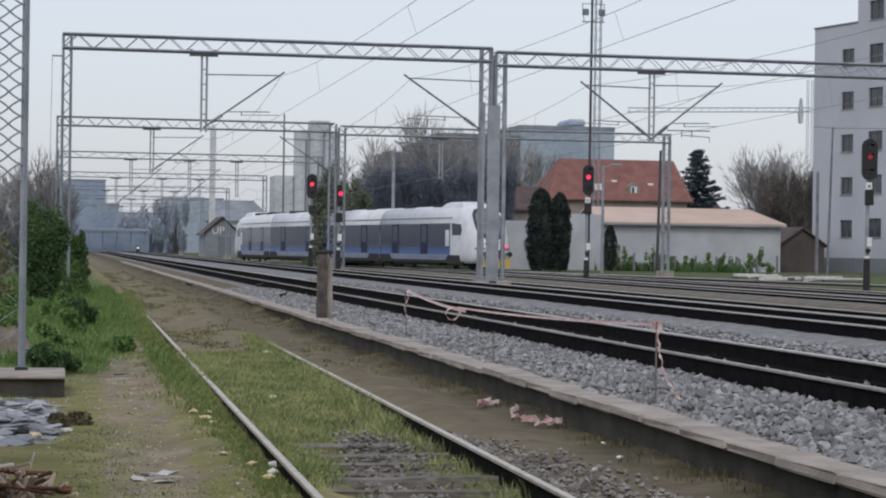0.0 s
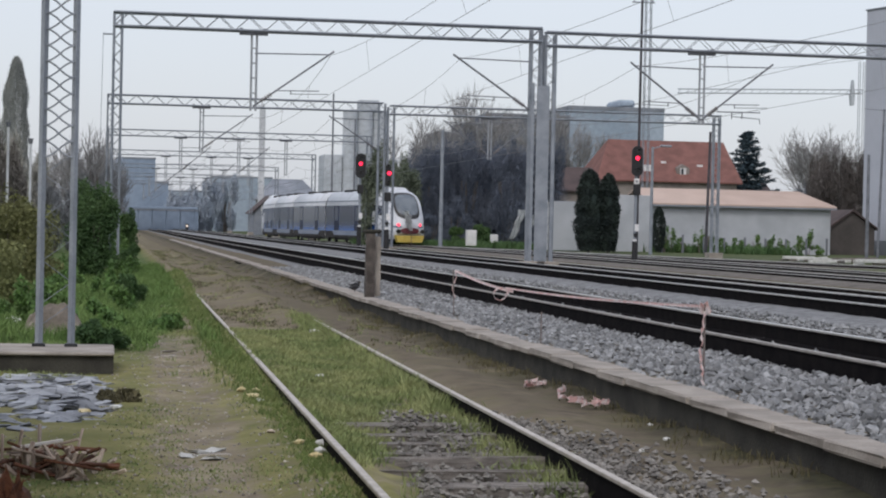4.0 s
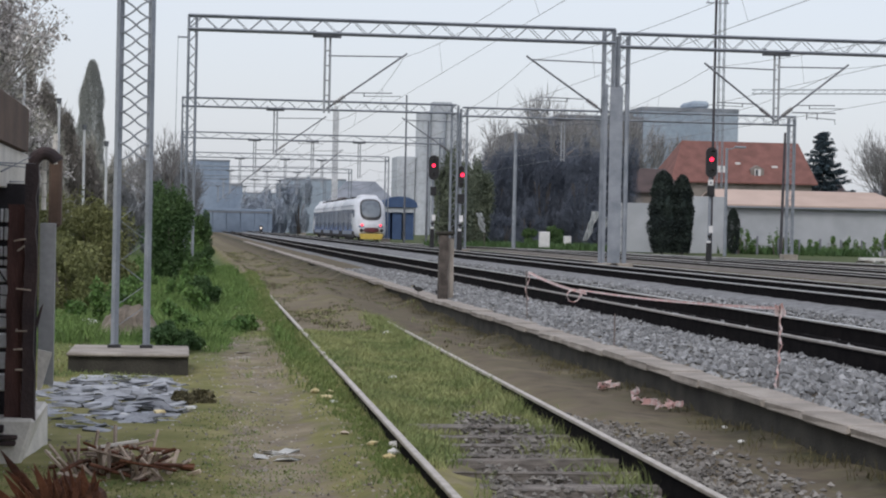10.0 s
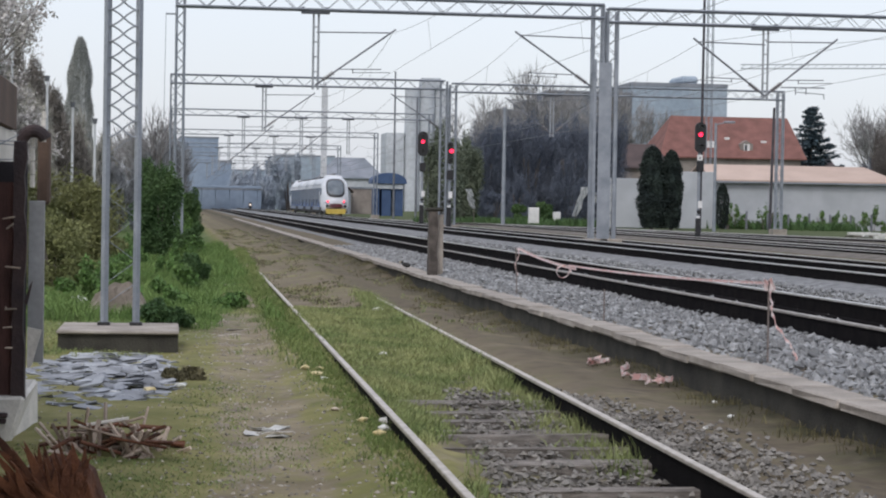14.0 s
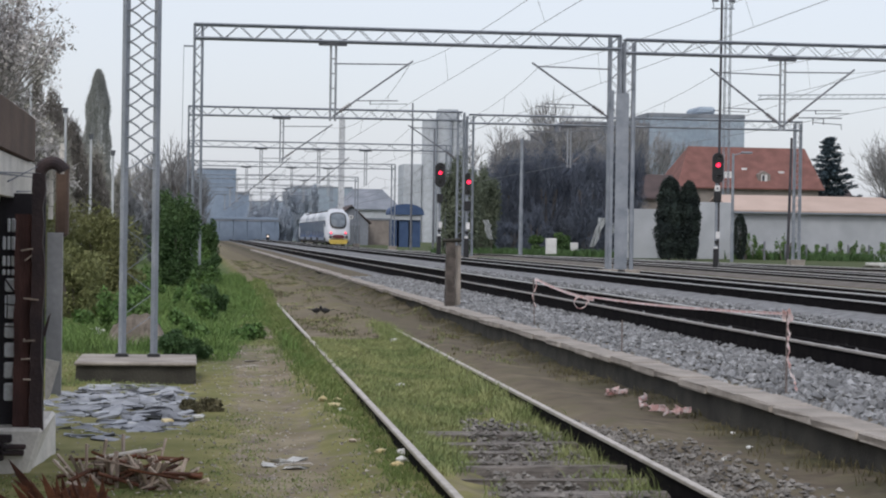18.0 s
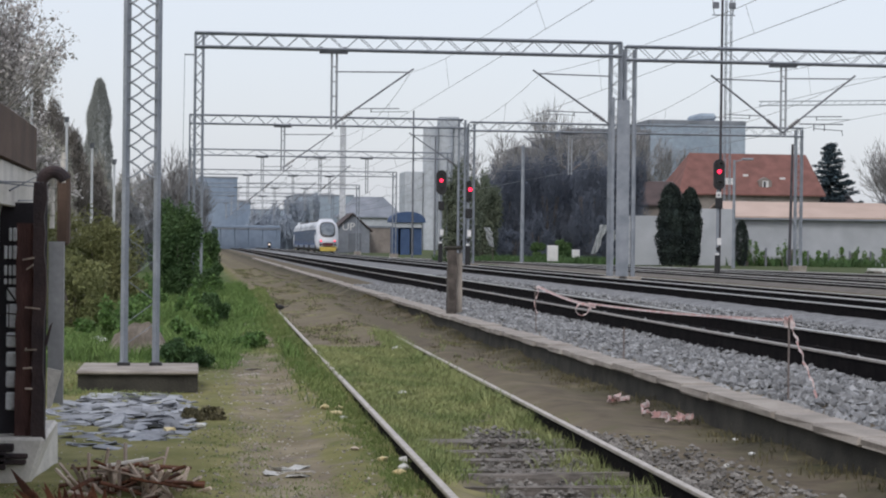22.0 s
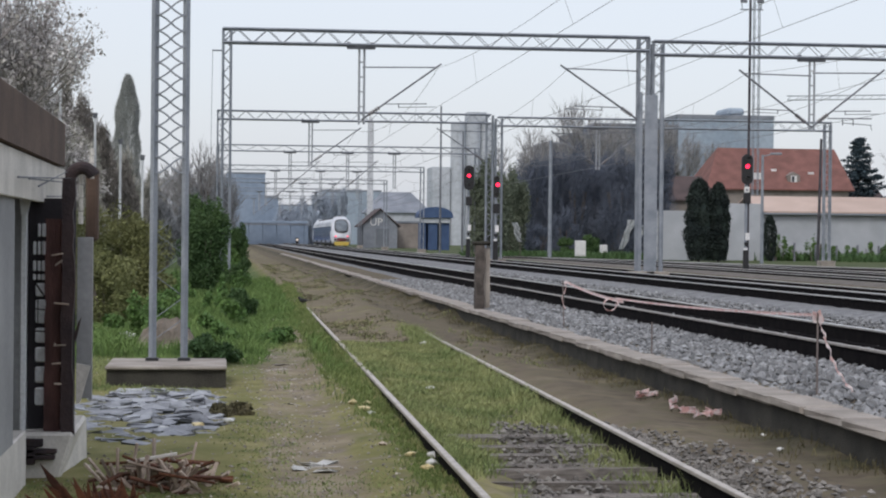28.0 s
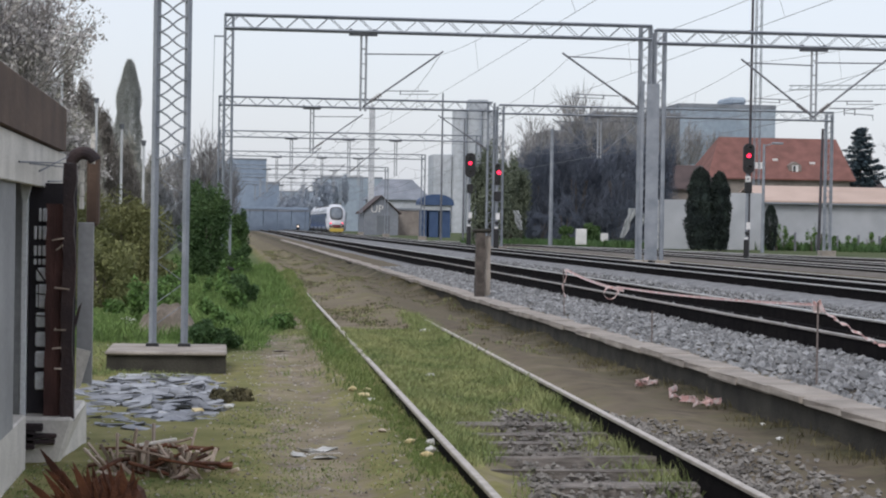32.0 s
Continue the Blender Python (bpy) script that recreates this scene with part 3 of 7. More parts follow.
y = 6.0
rnd = random.Random(3)
while y < 30:
    if rnd.random() < 0.8:
        ob = new("sleeper", rnd.choice(wood_sl))
        ob.parent = sid
        ob.matrix_basis = pose(rnd.uniform(-0.05, 0.05), y - 25, 0.088 + rnd.uniform(-0.035, 0.014), rnd.uniform(-3, 3), rnd.uniform(-0.8, 0.5), rnd.uniform(-1.6, 1.6))
    y += 0.62 + rnd.uniform(-0.03, 0.03)


# the yard lead on which the train leaves: straight at 11 degrees, then easing into the third track
LEAD_X, LEAD_Y, LEAD_R, LEAD_A = 16.8, 187.0, 160.0, radians(11)


def lead_path():
    """Points a metre apart from far to near, turned round: near first."""
    x, y, a, out = LEAD_X, 420.0, 0.0, []
    while y > 30:
        out.append((x, y))
        if y < LEAD_Y and a < LEAD_A:
            a += 1.0 / LEAD_R
        y -= math.cos(a)
        x += math.sin(a)
    return out[::-1]


LEAD = lead_path()


def lead_at(s):
    k = min(max(int(s), 0), len(LEAD) - 2)
    f = s - k
    return (LEAD[k][0] * (1 - f) + LEAD[k + 1][0] * f, LEAD[k][1] * (1 - f) + LEAD[k + 1][1] * f)


LEAD_Z = TRACKS[2][1]
tr = empty("railway_track", "yard lead track curving into the third main track", "railway track", "yard tracks")


def swept(name, prof, off, z, pts, material, parent, label=""):
    vs, fs, n = [], [], len(prof)
    for k, (x, y) in enumerate(pts):
        x2, y2 = pts[min(k + 1, len(pts) - 1)]
        x1, y1 = pts[max(k - 1, 0)]
        d = Vector((x2 - x1, y2 - y1)).normalized()
        for a, b2 in prof:
            vs.append((x + d.y * (off + a), y - d.x * (off + a), z + b2))
    for k in range(len(pts) - 1):
        for i in range(n):
            j = (i + 1) % n
            fs.append((k * n + i, k * n + j, (k + 1) * n + j, (k + 1) * n + i))
    return raw(name, vs, fs, material, parent, label)


lead_near = [p for p in LEAD if p[1] < 172]
for sgn in (-1, 1):
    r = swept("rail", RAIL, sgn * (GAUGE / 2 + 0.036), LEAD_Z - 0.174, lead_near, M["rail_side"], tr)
    swept("rail_head", HEAD, sgn * (GAUGE / 2 + 0.036), LEAD_Z - 0.172, lead_near, M["rail_head"], r, "shiny worn running surface")
bl = swept("ballast_bed", [(-2.2, -0.3), (-1.5, -0.02), (1.5, -0.02), (2.2, -0.3)], 0, LEAD_Z - 0.085, lead_near, M["brown_ballast"], None)
tagged(bl, "grey ballast under the yard lead track", "ballast", kind="structure")

# ---- overhead line gantries ----
def lattice_beam(bm, x0, x1, z0, z1, y, depth=0.42, pitch=0.55):
    r = 0.035
    for yy in (y - depth / 2, y + depth / 2):
        for z in (z0, z1):
            bar(bm, (x0, yy, z), (x1, yy, z), 0.06)
        n = max(2, round((x1 - x0) / pitch))
        for k in range(n):
            a, b2 = x0 + (x1 - x0) * k / n, x0 + (x1 - x0) * (k + 1) / n
            za, zb = (z0, z1) if k % 2 == 0 else (z1, z0)
            tube(bm, (a, yy, za), (b2, yy, zb), 0.012, None, 4)
    n = max(2, round((x1 - x0) / (2 * pitch)))
    for k in range(n + 1):
        a = x0 + (x1 - x0) * k / n
        for z in (z0, z1):
            tube(bm, (a, y - depth / 2, z), (a, y + depth / 2, z), 0.018, None, 4)
    return bm


def lattice_post(bm, x, y, z0, z1, w=0.34, d=0.3, leg=0.065, pitch=0.45):
    for sx in (-1, 1):
        for sy in (-1, 1):
            bar(bm, (x + sx * w / 2, y + sy * d / 2, z0), (x + sx * w / 2, y + sy * d / 2, z1), leg)
    n = round((z1 - z0) / pitch)
    for k in range(n):
        a, b2 = z0 + (z1 - z0) * k / n, z0 + (z1 - z0) * (k + 1) / n
        s = 1 if k % 2 == 0 else -1
        for sy in (-1, 1):
            tube(bm, (x - s * w / 2, y + sy * d / 2, a), (x + s * w / 2, y + sy * d / 2, b2), 0.01, None, 4)
        for sx in (-1, 1):
            tube(bm, (x + sx * w / 2, y - s * d / 2, a), (x + sx * w / 2, y + s * d / 2, b2), 0.01, None, 4)
    return bm


WIRES = {0: (7.1, 6.18, 7.5), 1: (11.55, 6.2, 7.55), 2: (17.8, 6.2, 7.5), 3: (22.6, 6.2, 7.6)}


def cantilever(g, xr, zr, track, y):
    """Bracket from its root (xr, zr) out to the wires of a track."""
    wx, wz, mz = WIRES[track]
    s = 1 if wx > xr else -1
    bm = B()
    tube(bm, (xr, y, zr), (wx + s * 0.18, y, mz + 0.14), 0.035, None, 6)
    tube(bm, (xr + s * 0.02, y, mz - 0.02), (wx, y, mz + 0.02), 0.024, None, 6)
    run = abs(wx - xr)
    tube(bm, (xr + s * 0.28 * run, y, wz + 0.07), (xr + s * 0.88 * run, y, wz + 0.1), 0.018, None, 6)
    tube(bm, (xr + s * 0.5 * run, y, wz - 0.05), (xr + s * 0.5 * run, y, wz + 0.1), 0.018, None, 6)
    tube(bm, (xr + s * 0.5 * run, y, wz - 0.03), (wx, y, wz), 0.012, None, 5)
    c = part("cantilever", bm, M["galv_dark"], g, "slanted tubular contact wire bracket")
    bm = B()
    for k in range(5):
        f = 0.1 + 0.03 * k
        p = Vector((xr, y, zr)).lerp(Vector((wx, y, mz)), f)
        q = Vector((xr, y, zr)).lerp(Vector((wx, y, mz)), f + 0.012)
        tube(bm, p, q, 0.075, None, 8)
    part("insulator", bm, M["insul"], c)


def drop_post(g, x, y, z0, z1, tracks, cross=True):
    bm = B()
    for sx in (-1, 1):
        bar(bm, (x + sx * 0.085, y, z0), (x + sx * 0.085, y, z1), 0.055)
    k = z0 + 0.1
    while k < z1:
        bar(bm, (x - 0.085, y, k), (x + 0.085, y, k), 0.03)
        k += 0.5
    d = part("drop_post", bm, M["pale_galv"], g)
    bm = B()
    box(bm, x - 0.5, x + 0.45, y - 0.12, y + 0.12, z1 - 0.12, z1 - 0.03)
    box(bm, x - 0.5, x - 0.4, y - 0.1, y + 0.1, z1 - 0.03, z1 + 0.1)
    box(bm, x + 0.3, x + 0.4, y - 0.1, y + 0.1, z1 - 0.03, z1 + 0.1)
    part("clamp", bm, M["galv_dark"], d)
    for t in tracks:
        cantilever(g, x, z0 + 0.15, t, y)


def gantry(y, xr, TOP, first=False, far=False, drops=((4.58, (0,)), (20.2, (2, 3)))):
    g = empty("overhead_line_gantry", "grey steel lattice gantry carrying the overhead line", "gantry", "overhead line gantries", (0, 0, 0))
    x_first = 0.06 if first else -0.24
    for x, zb in ((x_first, 0.1), (14.25, 0.55), (14.75, 0.55), (xr, 0.6)) if not far else ((-0.3, 0.1), (xr, 0.6)):
        bm = B()
        lattice_post(bm, x, y, zb, TOP - 0.02 if x < 14.5 or far else TOP - 0.2, w=0.26 if x < 1 else 0.34, pitch=0.3 if not far else 0.9)
        p = part("post", bm, M["galv"], g)
        bm = B()
        box(bm, x - 0.4, x + 0.4, y - 0.4, y + 0.4, zb - 0.3, zb + 0.12, 0.02)
        part("footing", bm, M["concrete"], p)
    for x0, x1, dz in ((x_first - 0.15, 14.42 if first else 14.3, 0.0), (14.58 if first else 14.68, xr + 0.2, -0.12)) if not far else ((-0.45, xr + 0.15, 0.0),):
        bm = B()
        lattice_beam(bm, x0, x1, TOP - 0.46 + dz, TOP + dz, y, pitch=0.5 if not far else 1.0)
        part("beam", bm, M["galv"], g)
    for x, tracks in drops:
        drop_post(g, x, y, 5.55, TOP - 0.47 - (0.12 if x > 14 and not far else 0), tracks)
    if not far:
        cantilever(g, 14.1, 5.85, 1, y)
    if not far and not first:
        bm = B()
        tube(bm, (xr, y, TOP + 0.12), (xr + 2.5, y, TOP + 0.14), 0.035, None, 6)
        tube(bm, (xr + 0.9, y, TOP - 0.12), (xr + 2.5, y, TOP - 0.22), 0.025, None, 6)
        tube(bm, (xr + 2.45, y, TOP - 0.2), (xr + 2.5, y, TOP - 0.5), 0.02, None, 6)
        for xa in (0.85, 1.45):
            tube(bm, (xr + xa, y, TOP + 0.14), (xr + xa, y, TOP - 0.25), 0.03, None, 6)
        part("end_bracket", bm, M["galv_dark"], g, "short outrigger at the end of the beam")
    if first:
        bm = B()
        tube(bm, (-0.05, y, 7.95), (-0.42, y, 7.95), 0.03)
        tube(bm, (-0.42, y, 8.0), (-0.45, y, 4.5), 0.01)
        part("anchor_bracket", bm, M["galv"], g)
        for sx in (-1, 1):
            bm = B()
            box(bm, 14.5 + sx * 0.36 - 0.05, 14.5 + sx * 0.36 + 0.05, y - 0.25, y - 0.15, 0.5, 6.8)
            part("guide_rail", bm, M["galv"], g)
        bm = B()
        box(bm, 14.28, 14.72, y - 0.24, y - 0.2, 0.55, 6.7)
        part("counterweight_guide", bm, M["galv"], g, "grey sheet-clad balance weight guide")
    return g


GANTRY_Y = [66.0, 105.0, 150.0, 192.0, 236.0, 280.0, 330.0]
for k, gy0 in enumerate(GANTRY_Y):
    if k < 2:
        gantry(gy0, (31.4, 33.05)[k], (8.68, 8.45)[k], k == 0)
    else:
        gantry(gy0, 19.4, 8.75, False, True, ((5.0, (0,)), (9.4, (1,)), (13.0, ())))

# wires of the four tracks, with droppers, sagging between gantries
stops = [-40.0, 14.0] + GANTRY_Y + [390.0]


def wire_set(track):
    wx, wz, mz = WIRES[track]
    w = empty("overhead_wire", "thin overhead contact wire with catenary and droppers", "overhead wire", "overhead wires")
    bm = B()
    for a, b2 in zip(stops[:-1], stops[1:]):
        n = 10
        pts = []
        for k in range(n + 1):
            f = k / n
            y = a + (b2 - a) * f
            sag = 0.75 * 4 * f * (1 - f)
            pts.append((wx + 0.15 * math.cos(y / 40 * math.pi), y, mz - sag))
        r = 0.006 + 0.00004 * max(a, 0)
        for p, q in zip(pts[:-1], pts[1:]):
            tube(bm, p, q, r, None, 4)
        bc = B()
        tube(bc, (wx + 0.05, a, wz), (wx + 0.05, b2, wz), r, None, 4)
        part("contact_wire", bc, M["wire"], w)
        for p in pts[2:-1:3]:
            bd = B()
            tube(bd, p, (wx + 0.05, p[1], wz), r * 0.6, None, 4)
            part("dropper", bd, M["wire"], w)
    part("catenary_wire", bm, M["wire"], w)


for t in range(4):
    wire_set(t)


# ---- signals ----
def light_signal(x, y, z0, head, lens, aux, foot, width=0.42, tall=None, lx=0.0, plate=True, lit="red_lamp"):
    """Colour light signal; head, aux: lower and upper heights; lens: height of the lit red one."""
    s = empty("light_signal", "black colour-light railway signal showing red on a banded mast", "signal", "light signals", (x, y, z0))
    h0, h1, lens, a0, a1, foot = head[0] - z0, head[1] - z0, lens - z0, aux[0] - z0, aux[1] - z0, foot - z0
    bm = B()
    tube(bm, (0, 0, -0.1), (0, 0, foot), 0.15, 0.13, 10)
    part("mast_foot", bm, M["sig_black"], s, "black foot of the mast")
    bw = B()
    tube(bw, (0, 0, foot), (0, 0, h1 - 0.2), 0.075, None, 10)
    part("mast", bw, M["galv"], s, "grey tubular mast")
    bm = B()
    prism(bm, [(-0.13, foot + 0.36), (0, foot + 0.16), (0.13, foot + 0.36), (0, foot + 0.42)], -0.12, -0.09)
    part("marker", bm, M["sig_black"], s, "small black arrow plate")
    bm = B()
    box(bm, -0.05, 0.16, -0.125, -0.095, foot + 0.5, foot + 0.85, 0.01)
    part("plate", bm, M["sig_white"], s, "small white plate on the mast")
    bm = B()
    tube(bm, (0, 0, foot + 0.02), (0, 0, foot + 0.12), 0.1, None, 10)
    part("white_band", bm, M["sig_white"], s, "white painted ring")
    # rounded target board with hoods
    bm = B()
    pts = []
    w = width / 2
    for k in range(24):
        a = 2 * math.pi * k / 24
        cx, cz = math.cos(a) * w, math.sin(a) * w
        pts.append((cx, (h1 - w if cz >= 0 else h0 + w) + cz))
    prism(bm, pts, -0.2, -0.1)
    board = part("signal_head", bm, M["sig_black"], s, "black rounded signal head")
    for k, z in enumerate((h1 - w, lens, h0 + w)):
        if k != 1 and abs(z - lens) < 0.24:
            continue
        bm = B()
        q = lx if k == 1 else 0.0
        tube(bm, (q, -0.2, z), (q, -0.225, z), 0.105 if k == 1 else 0.09, None, 16)
        part("lens", bm, M[lit] if k == 1 else M["lens_off"], board, "glowing red lens" if k == 1 else "unlit dark lens")
        bm = B()
        for j in range(12):
            a0_, a1_ = math.radians(20 + 140 * j / 12), math.radians(20 + 140 * (j + 1) / 12)
            v = [bm.verts.new((q + math.cos(a) * 0.12, yy, z + math.sin(a) * 0.12)) for a in (a0_, a1_) for yy in (-0.2, -0.42)]
            bm.faces.new((v[0], v[1], v[3], v[2]))
        part("hood", bm, M["sig_black"], board)
    if plate:
        bm = B()
        box(bm, -0.13, 0.13, -0.14, -0.1, a1 + 0.02, min(a1 + 0.3, h0 - 0.02), 0.01)
        pl = part("square_plate", bm, M["frame_white"], s, "small white square plate below the head")
        bm = B()
        tube(bm, (0, -0.14, (2 * a1 + 0.3) / 2), (0, -0.146, (2 * a1 + 0.3) / 2), 0.06, None, 12)
        part("disc", bm, M["galv_dark"], pl)
    bm = B()
    box(bm, -0.17, 0.19, -0.21, -0.07, a0, a1, 0.03)
    part("auxiliary_head", bm, M["sig_black"], s)
    if tall:
        bm = B()
        tube(bm, (0.12, 0.12, -0.1), (0.16, 0.12, tall), 0.075, 0.06, 8)
        part("tall_pole", bm, M["pole_dark"], s, "tall dark thin pole beside the signal")
    return s


light_signal(14.63, 117.0, 0.5, (4.68, 6.16), 5.54, (3.75, 4.28), 1.73, 0.62, plate=False)
light_signal(14.4, 103.4, 0.5, (3.94, 5.1), 4.63, (3.12, 3.61), 1.62, 0.28, lx=0.07, plate=False)
light_signal(25.4, 93.6, 0.3, (4.52, 6.01), 5.41, (3.6, 4.11), 1.3, 0.56, 16.0)
light_signal(31.6, 73.7, 0.3, (4.74, 6.39), 5.69, (3.74, 4.35), 1.59, 0.66, lit="dim_lamp")
# pale lattice tower beyond the depot
tw = empty("lattice_tower", "tall pale slim lattice tower beyond the depot", "tower")
bm = B()
lattice_post(bm, 22.3, 300, 0.3, 19.6, 0.72, 0.72, 0.12, 0.7)
part("lattice", bm, M["pale_steel"], tw)
# pale blocks added inside so that the tower looks like a solid column
bm = B()
for zc in range(0, 19, 2):
    box(bm, 22.02, 22.58, 299.72, 300.28, 0.4 + zc, 2.32 + zc, 0.03)
part("tower_fill", bm, M["pale_steel"], tw, "pale fill added inside the lattice")

# ---- the train: four coupled cars on shared bogies ----
CAR_L = [17.2, 12.8, 14.5, 17.8]
PROF = [(1.20, 0.42), (1.36, 0.62), (1.41, 1.0), (1.41, 2.0), (1.40, 2.95), (1.36, 3.28), (1.22, 3.66), (0.95, 3.98), (0.55, 4.13), (0.0, 4.17)]


def ring():
    half = PROF
    return [(-x, z) for x, z in half] + [(x, z) for x, z in half[-2::-1]]


def nose_y(x, z):
    """How far the nose surface lies behind the tip."""
    stops = [(0.3, 0.22), (0.9, 0.0), (1.5, 0.03), (2.0, 0.22), (2.6, 0.55), (3.2, 0.98), (3.7, 1.5), (3.95, 2.1), (4.18, 2.9)]
    y = stops[-1][1]
    for (za, ya), (zb, yb) in zip(stops[:-1], stops[1:]):
        if z <= zb:
            f = max(0.0, (z - za) / (zb - za))
            y = ya + (yb - ya) * f
            break
    return y + 0.9 * (abs(x) / 1.41) ** 2.6


def end_car(name, parent, L):
    """Nose at y = 0, body towards +y."""
    car = new(name)
    car.parent = parent
    rg = ring()
    vs, fs = [], []
    steps = [1.0, 0.9, 0.75, 0.58, 0.4, 0.2]
    n = len(rg)
    rows = [[(x, L - 0.12, z) for x, z in rg], [(x, 4.0, z) for x, z in rg]]
    for m in steps:
        rows.append([(x * m, nose_y(x * m, 2.0 + (z - 2.0) * m), 2.0 + (z - 2.0) * m) for x, z in rg])
    for r in rows:
        vs += r
    for k in range(len(rows) - 1):
        for i in range(n - 1):
            fs.append((k * n + i, k * n + i + 1, (k + 1) * n + i + 1, (k + 1) * n + i))
        fs.append((k * n + n - 1, k * n, (k + 1) * n, (k + 1) * n + n - 1))
    fs.append(tuple((len(rows) - 1) * n + i for i in range(n)))
    fs.append(tuple(n - 1 - i for i in range(n)))
    raw("body_shell", vs, fs, M["tr_white"], car, "glossy white rounded car body", True)

    def patch(nm, cx, cz, hw, hh, pw, off, material, label):
        vs, fs = [], []
        R, A = 6, 32
        for r in range(R + 1):
            for a in range(A):
                t = 2 * math.pi * a / A
                c, s = math.cos(t), math.sin(t)
                x = cx + hw * r / R * math.copysign(abs(c) ** pw, c)
                z = cz + hh * r / R * math.copysign(abs(s) ** pw, s)
                vs.append((x, nose_y(x, z) - off, z))
        for r in range(R):
            for a in range(A):
                b2 = (a + 1) % A
                fs.append((r * A + a, r * A + b2, (r + 1) * A + b2, (r + 1) * A + a))
        return raw(nm, vs, fs, material, car, label, True)

    patch("windscreen_surround", 0, 2.95, 1.0, 1.0, 0.62, 0.03, M["sig_black"], "black windscreen surround")
    patch("windscreen", 0, 3.02, 0.86, 0.78, 0.62, 0.042, M["tr_screen"], "large rounded glossy windscreen")
    patch("coupler_cover", 0, 1.06, 0.72, 0.22, 0.7, 0.03, M["tr_red"], "dark red panel over the coupler")
    for sx in (-1, 1):
        patch("tail_light", sx * 0.86, 1.5, 0.11, 0.11, 1.0, 0.035, M["tail_lamp"], "lit red tail light")
        patch("light_housing", sx * 0.92, 1.36, 0.28, 0.08, 0.8, 0.025, M["tr_grey"], "grey headlight strip")
        bm = B()
        tube(bm, (sx * 0.95, -0.05, 1.02), (sx * 0.95, 0.35, 1.02), 0.09, None, 10)
        tube(bm, (sx * 0.95, -0.10, 1.02), (sx * 0.95, -0.05, 1.02), 0.17, None, 12)
        part("buffer", bm, M["tr_dark"], car)
    bm = B()
    prism(bm, [(-1.12, 0.72), (1.12, 0.72), (0.95, 0.2), (-0.95, 0.2)], 0.02, 0.5)
    part("snow_plough", bm, M["tr_yellow"], car, "bright yellow lower apron")
    bm = B()
    prism(bm, [(-0.95, 3.95), (0.95, 3.95), (0.8, 4.3), (0.5, 4.38), (-0.5, 4.38), (-0.8, 4.3)], 3.0, 7.2)
    for v in bm.verts:
        if v.co.z > 4.1:
            v.co.y = 3.5 + (v.co.y - 3.0) * 0.66
    part("roof_fairing", bm, M["tr_white"], car, "white raised fairing on the roof")
    side_dress(car, 4.15, L - 0.12, True)
    bogie(car, 3.4)
    for sx in (-1, 1):
        # cab side window
        bm = B()
        prism(bm, [(2.35, 2.2), (2.2, 2.5), (2.3, 2.9), (3.9, 2.98), (3.75, 2.2)], *sorted((sx * 1.36, sx * 1.426)))
        for v in bm.verts:
            v.co = Vector((v.co.y, v.co.x, v.co.z))
        part("cab_side_window", bm, M["tr_glass"], car)
    return car


def mid_car(name, parent, L):
    car = new(name)
    car.parent = parent
    rg = ring()
    n = len(rg)
    vs = [(x, 0.12, z) for x, z in rg] + [(x, L - 0.12, z) for x, z in rg]
    fs = [(i, (i + 1) % n, n + (i + 1) % n, n + i) for i in range(n)] + [tuple(range(n))[::-1], tuple(range(n, 2 * n))]
    raw("body_shell", vs, fs, M["tr_white"], car, "glossy white rounded car body", True)
    side_dress(car, 0.12, L - 0.12, False)
    bogie(car, 0.0)
    bm = B()
    prism(bm, [(x * 0.975, z * 0.99) for x, z in rg], -0.3, 0.3)
    part("gangway_bellows", bm, M["tr_dark"], car, "dark folding gangway bellows")
    return car


def bogie(car, y):
    bm = B()
    for dy in (-1.3, 1.3):
        for sx in (-1, 1):
            tube(bm, (sx * 0.69, y + dy, 0.46), (sx * 0.82, y + dy, 0.46), 0.46, None, 16)
    for sx in (-1, 1):
        box(bm, sx * 1.05 - 0.08, sx * 1.05 + 0.08, y - 1.9, y + 1.9, 0.35, 0.7)
        box(bm, sx * 1.3 - 0.08, sx * 1.3 + 0.08, y - 1.2, y + 1.2, 0.3, 0.5)
    part("bogie", bm, M["tr_dark"], car, "black running gear")


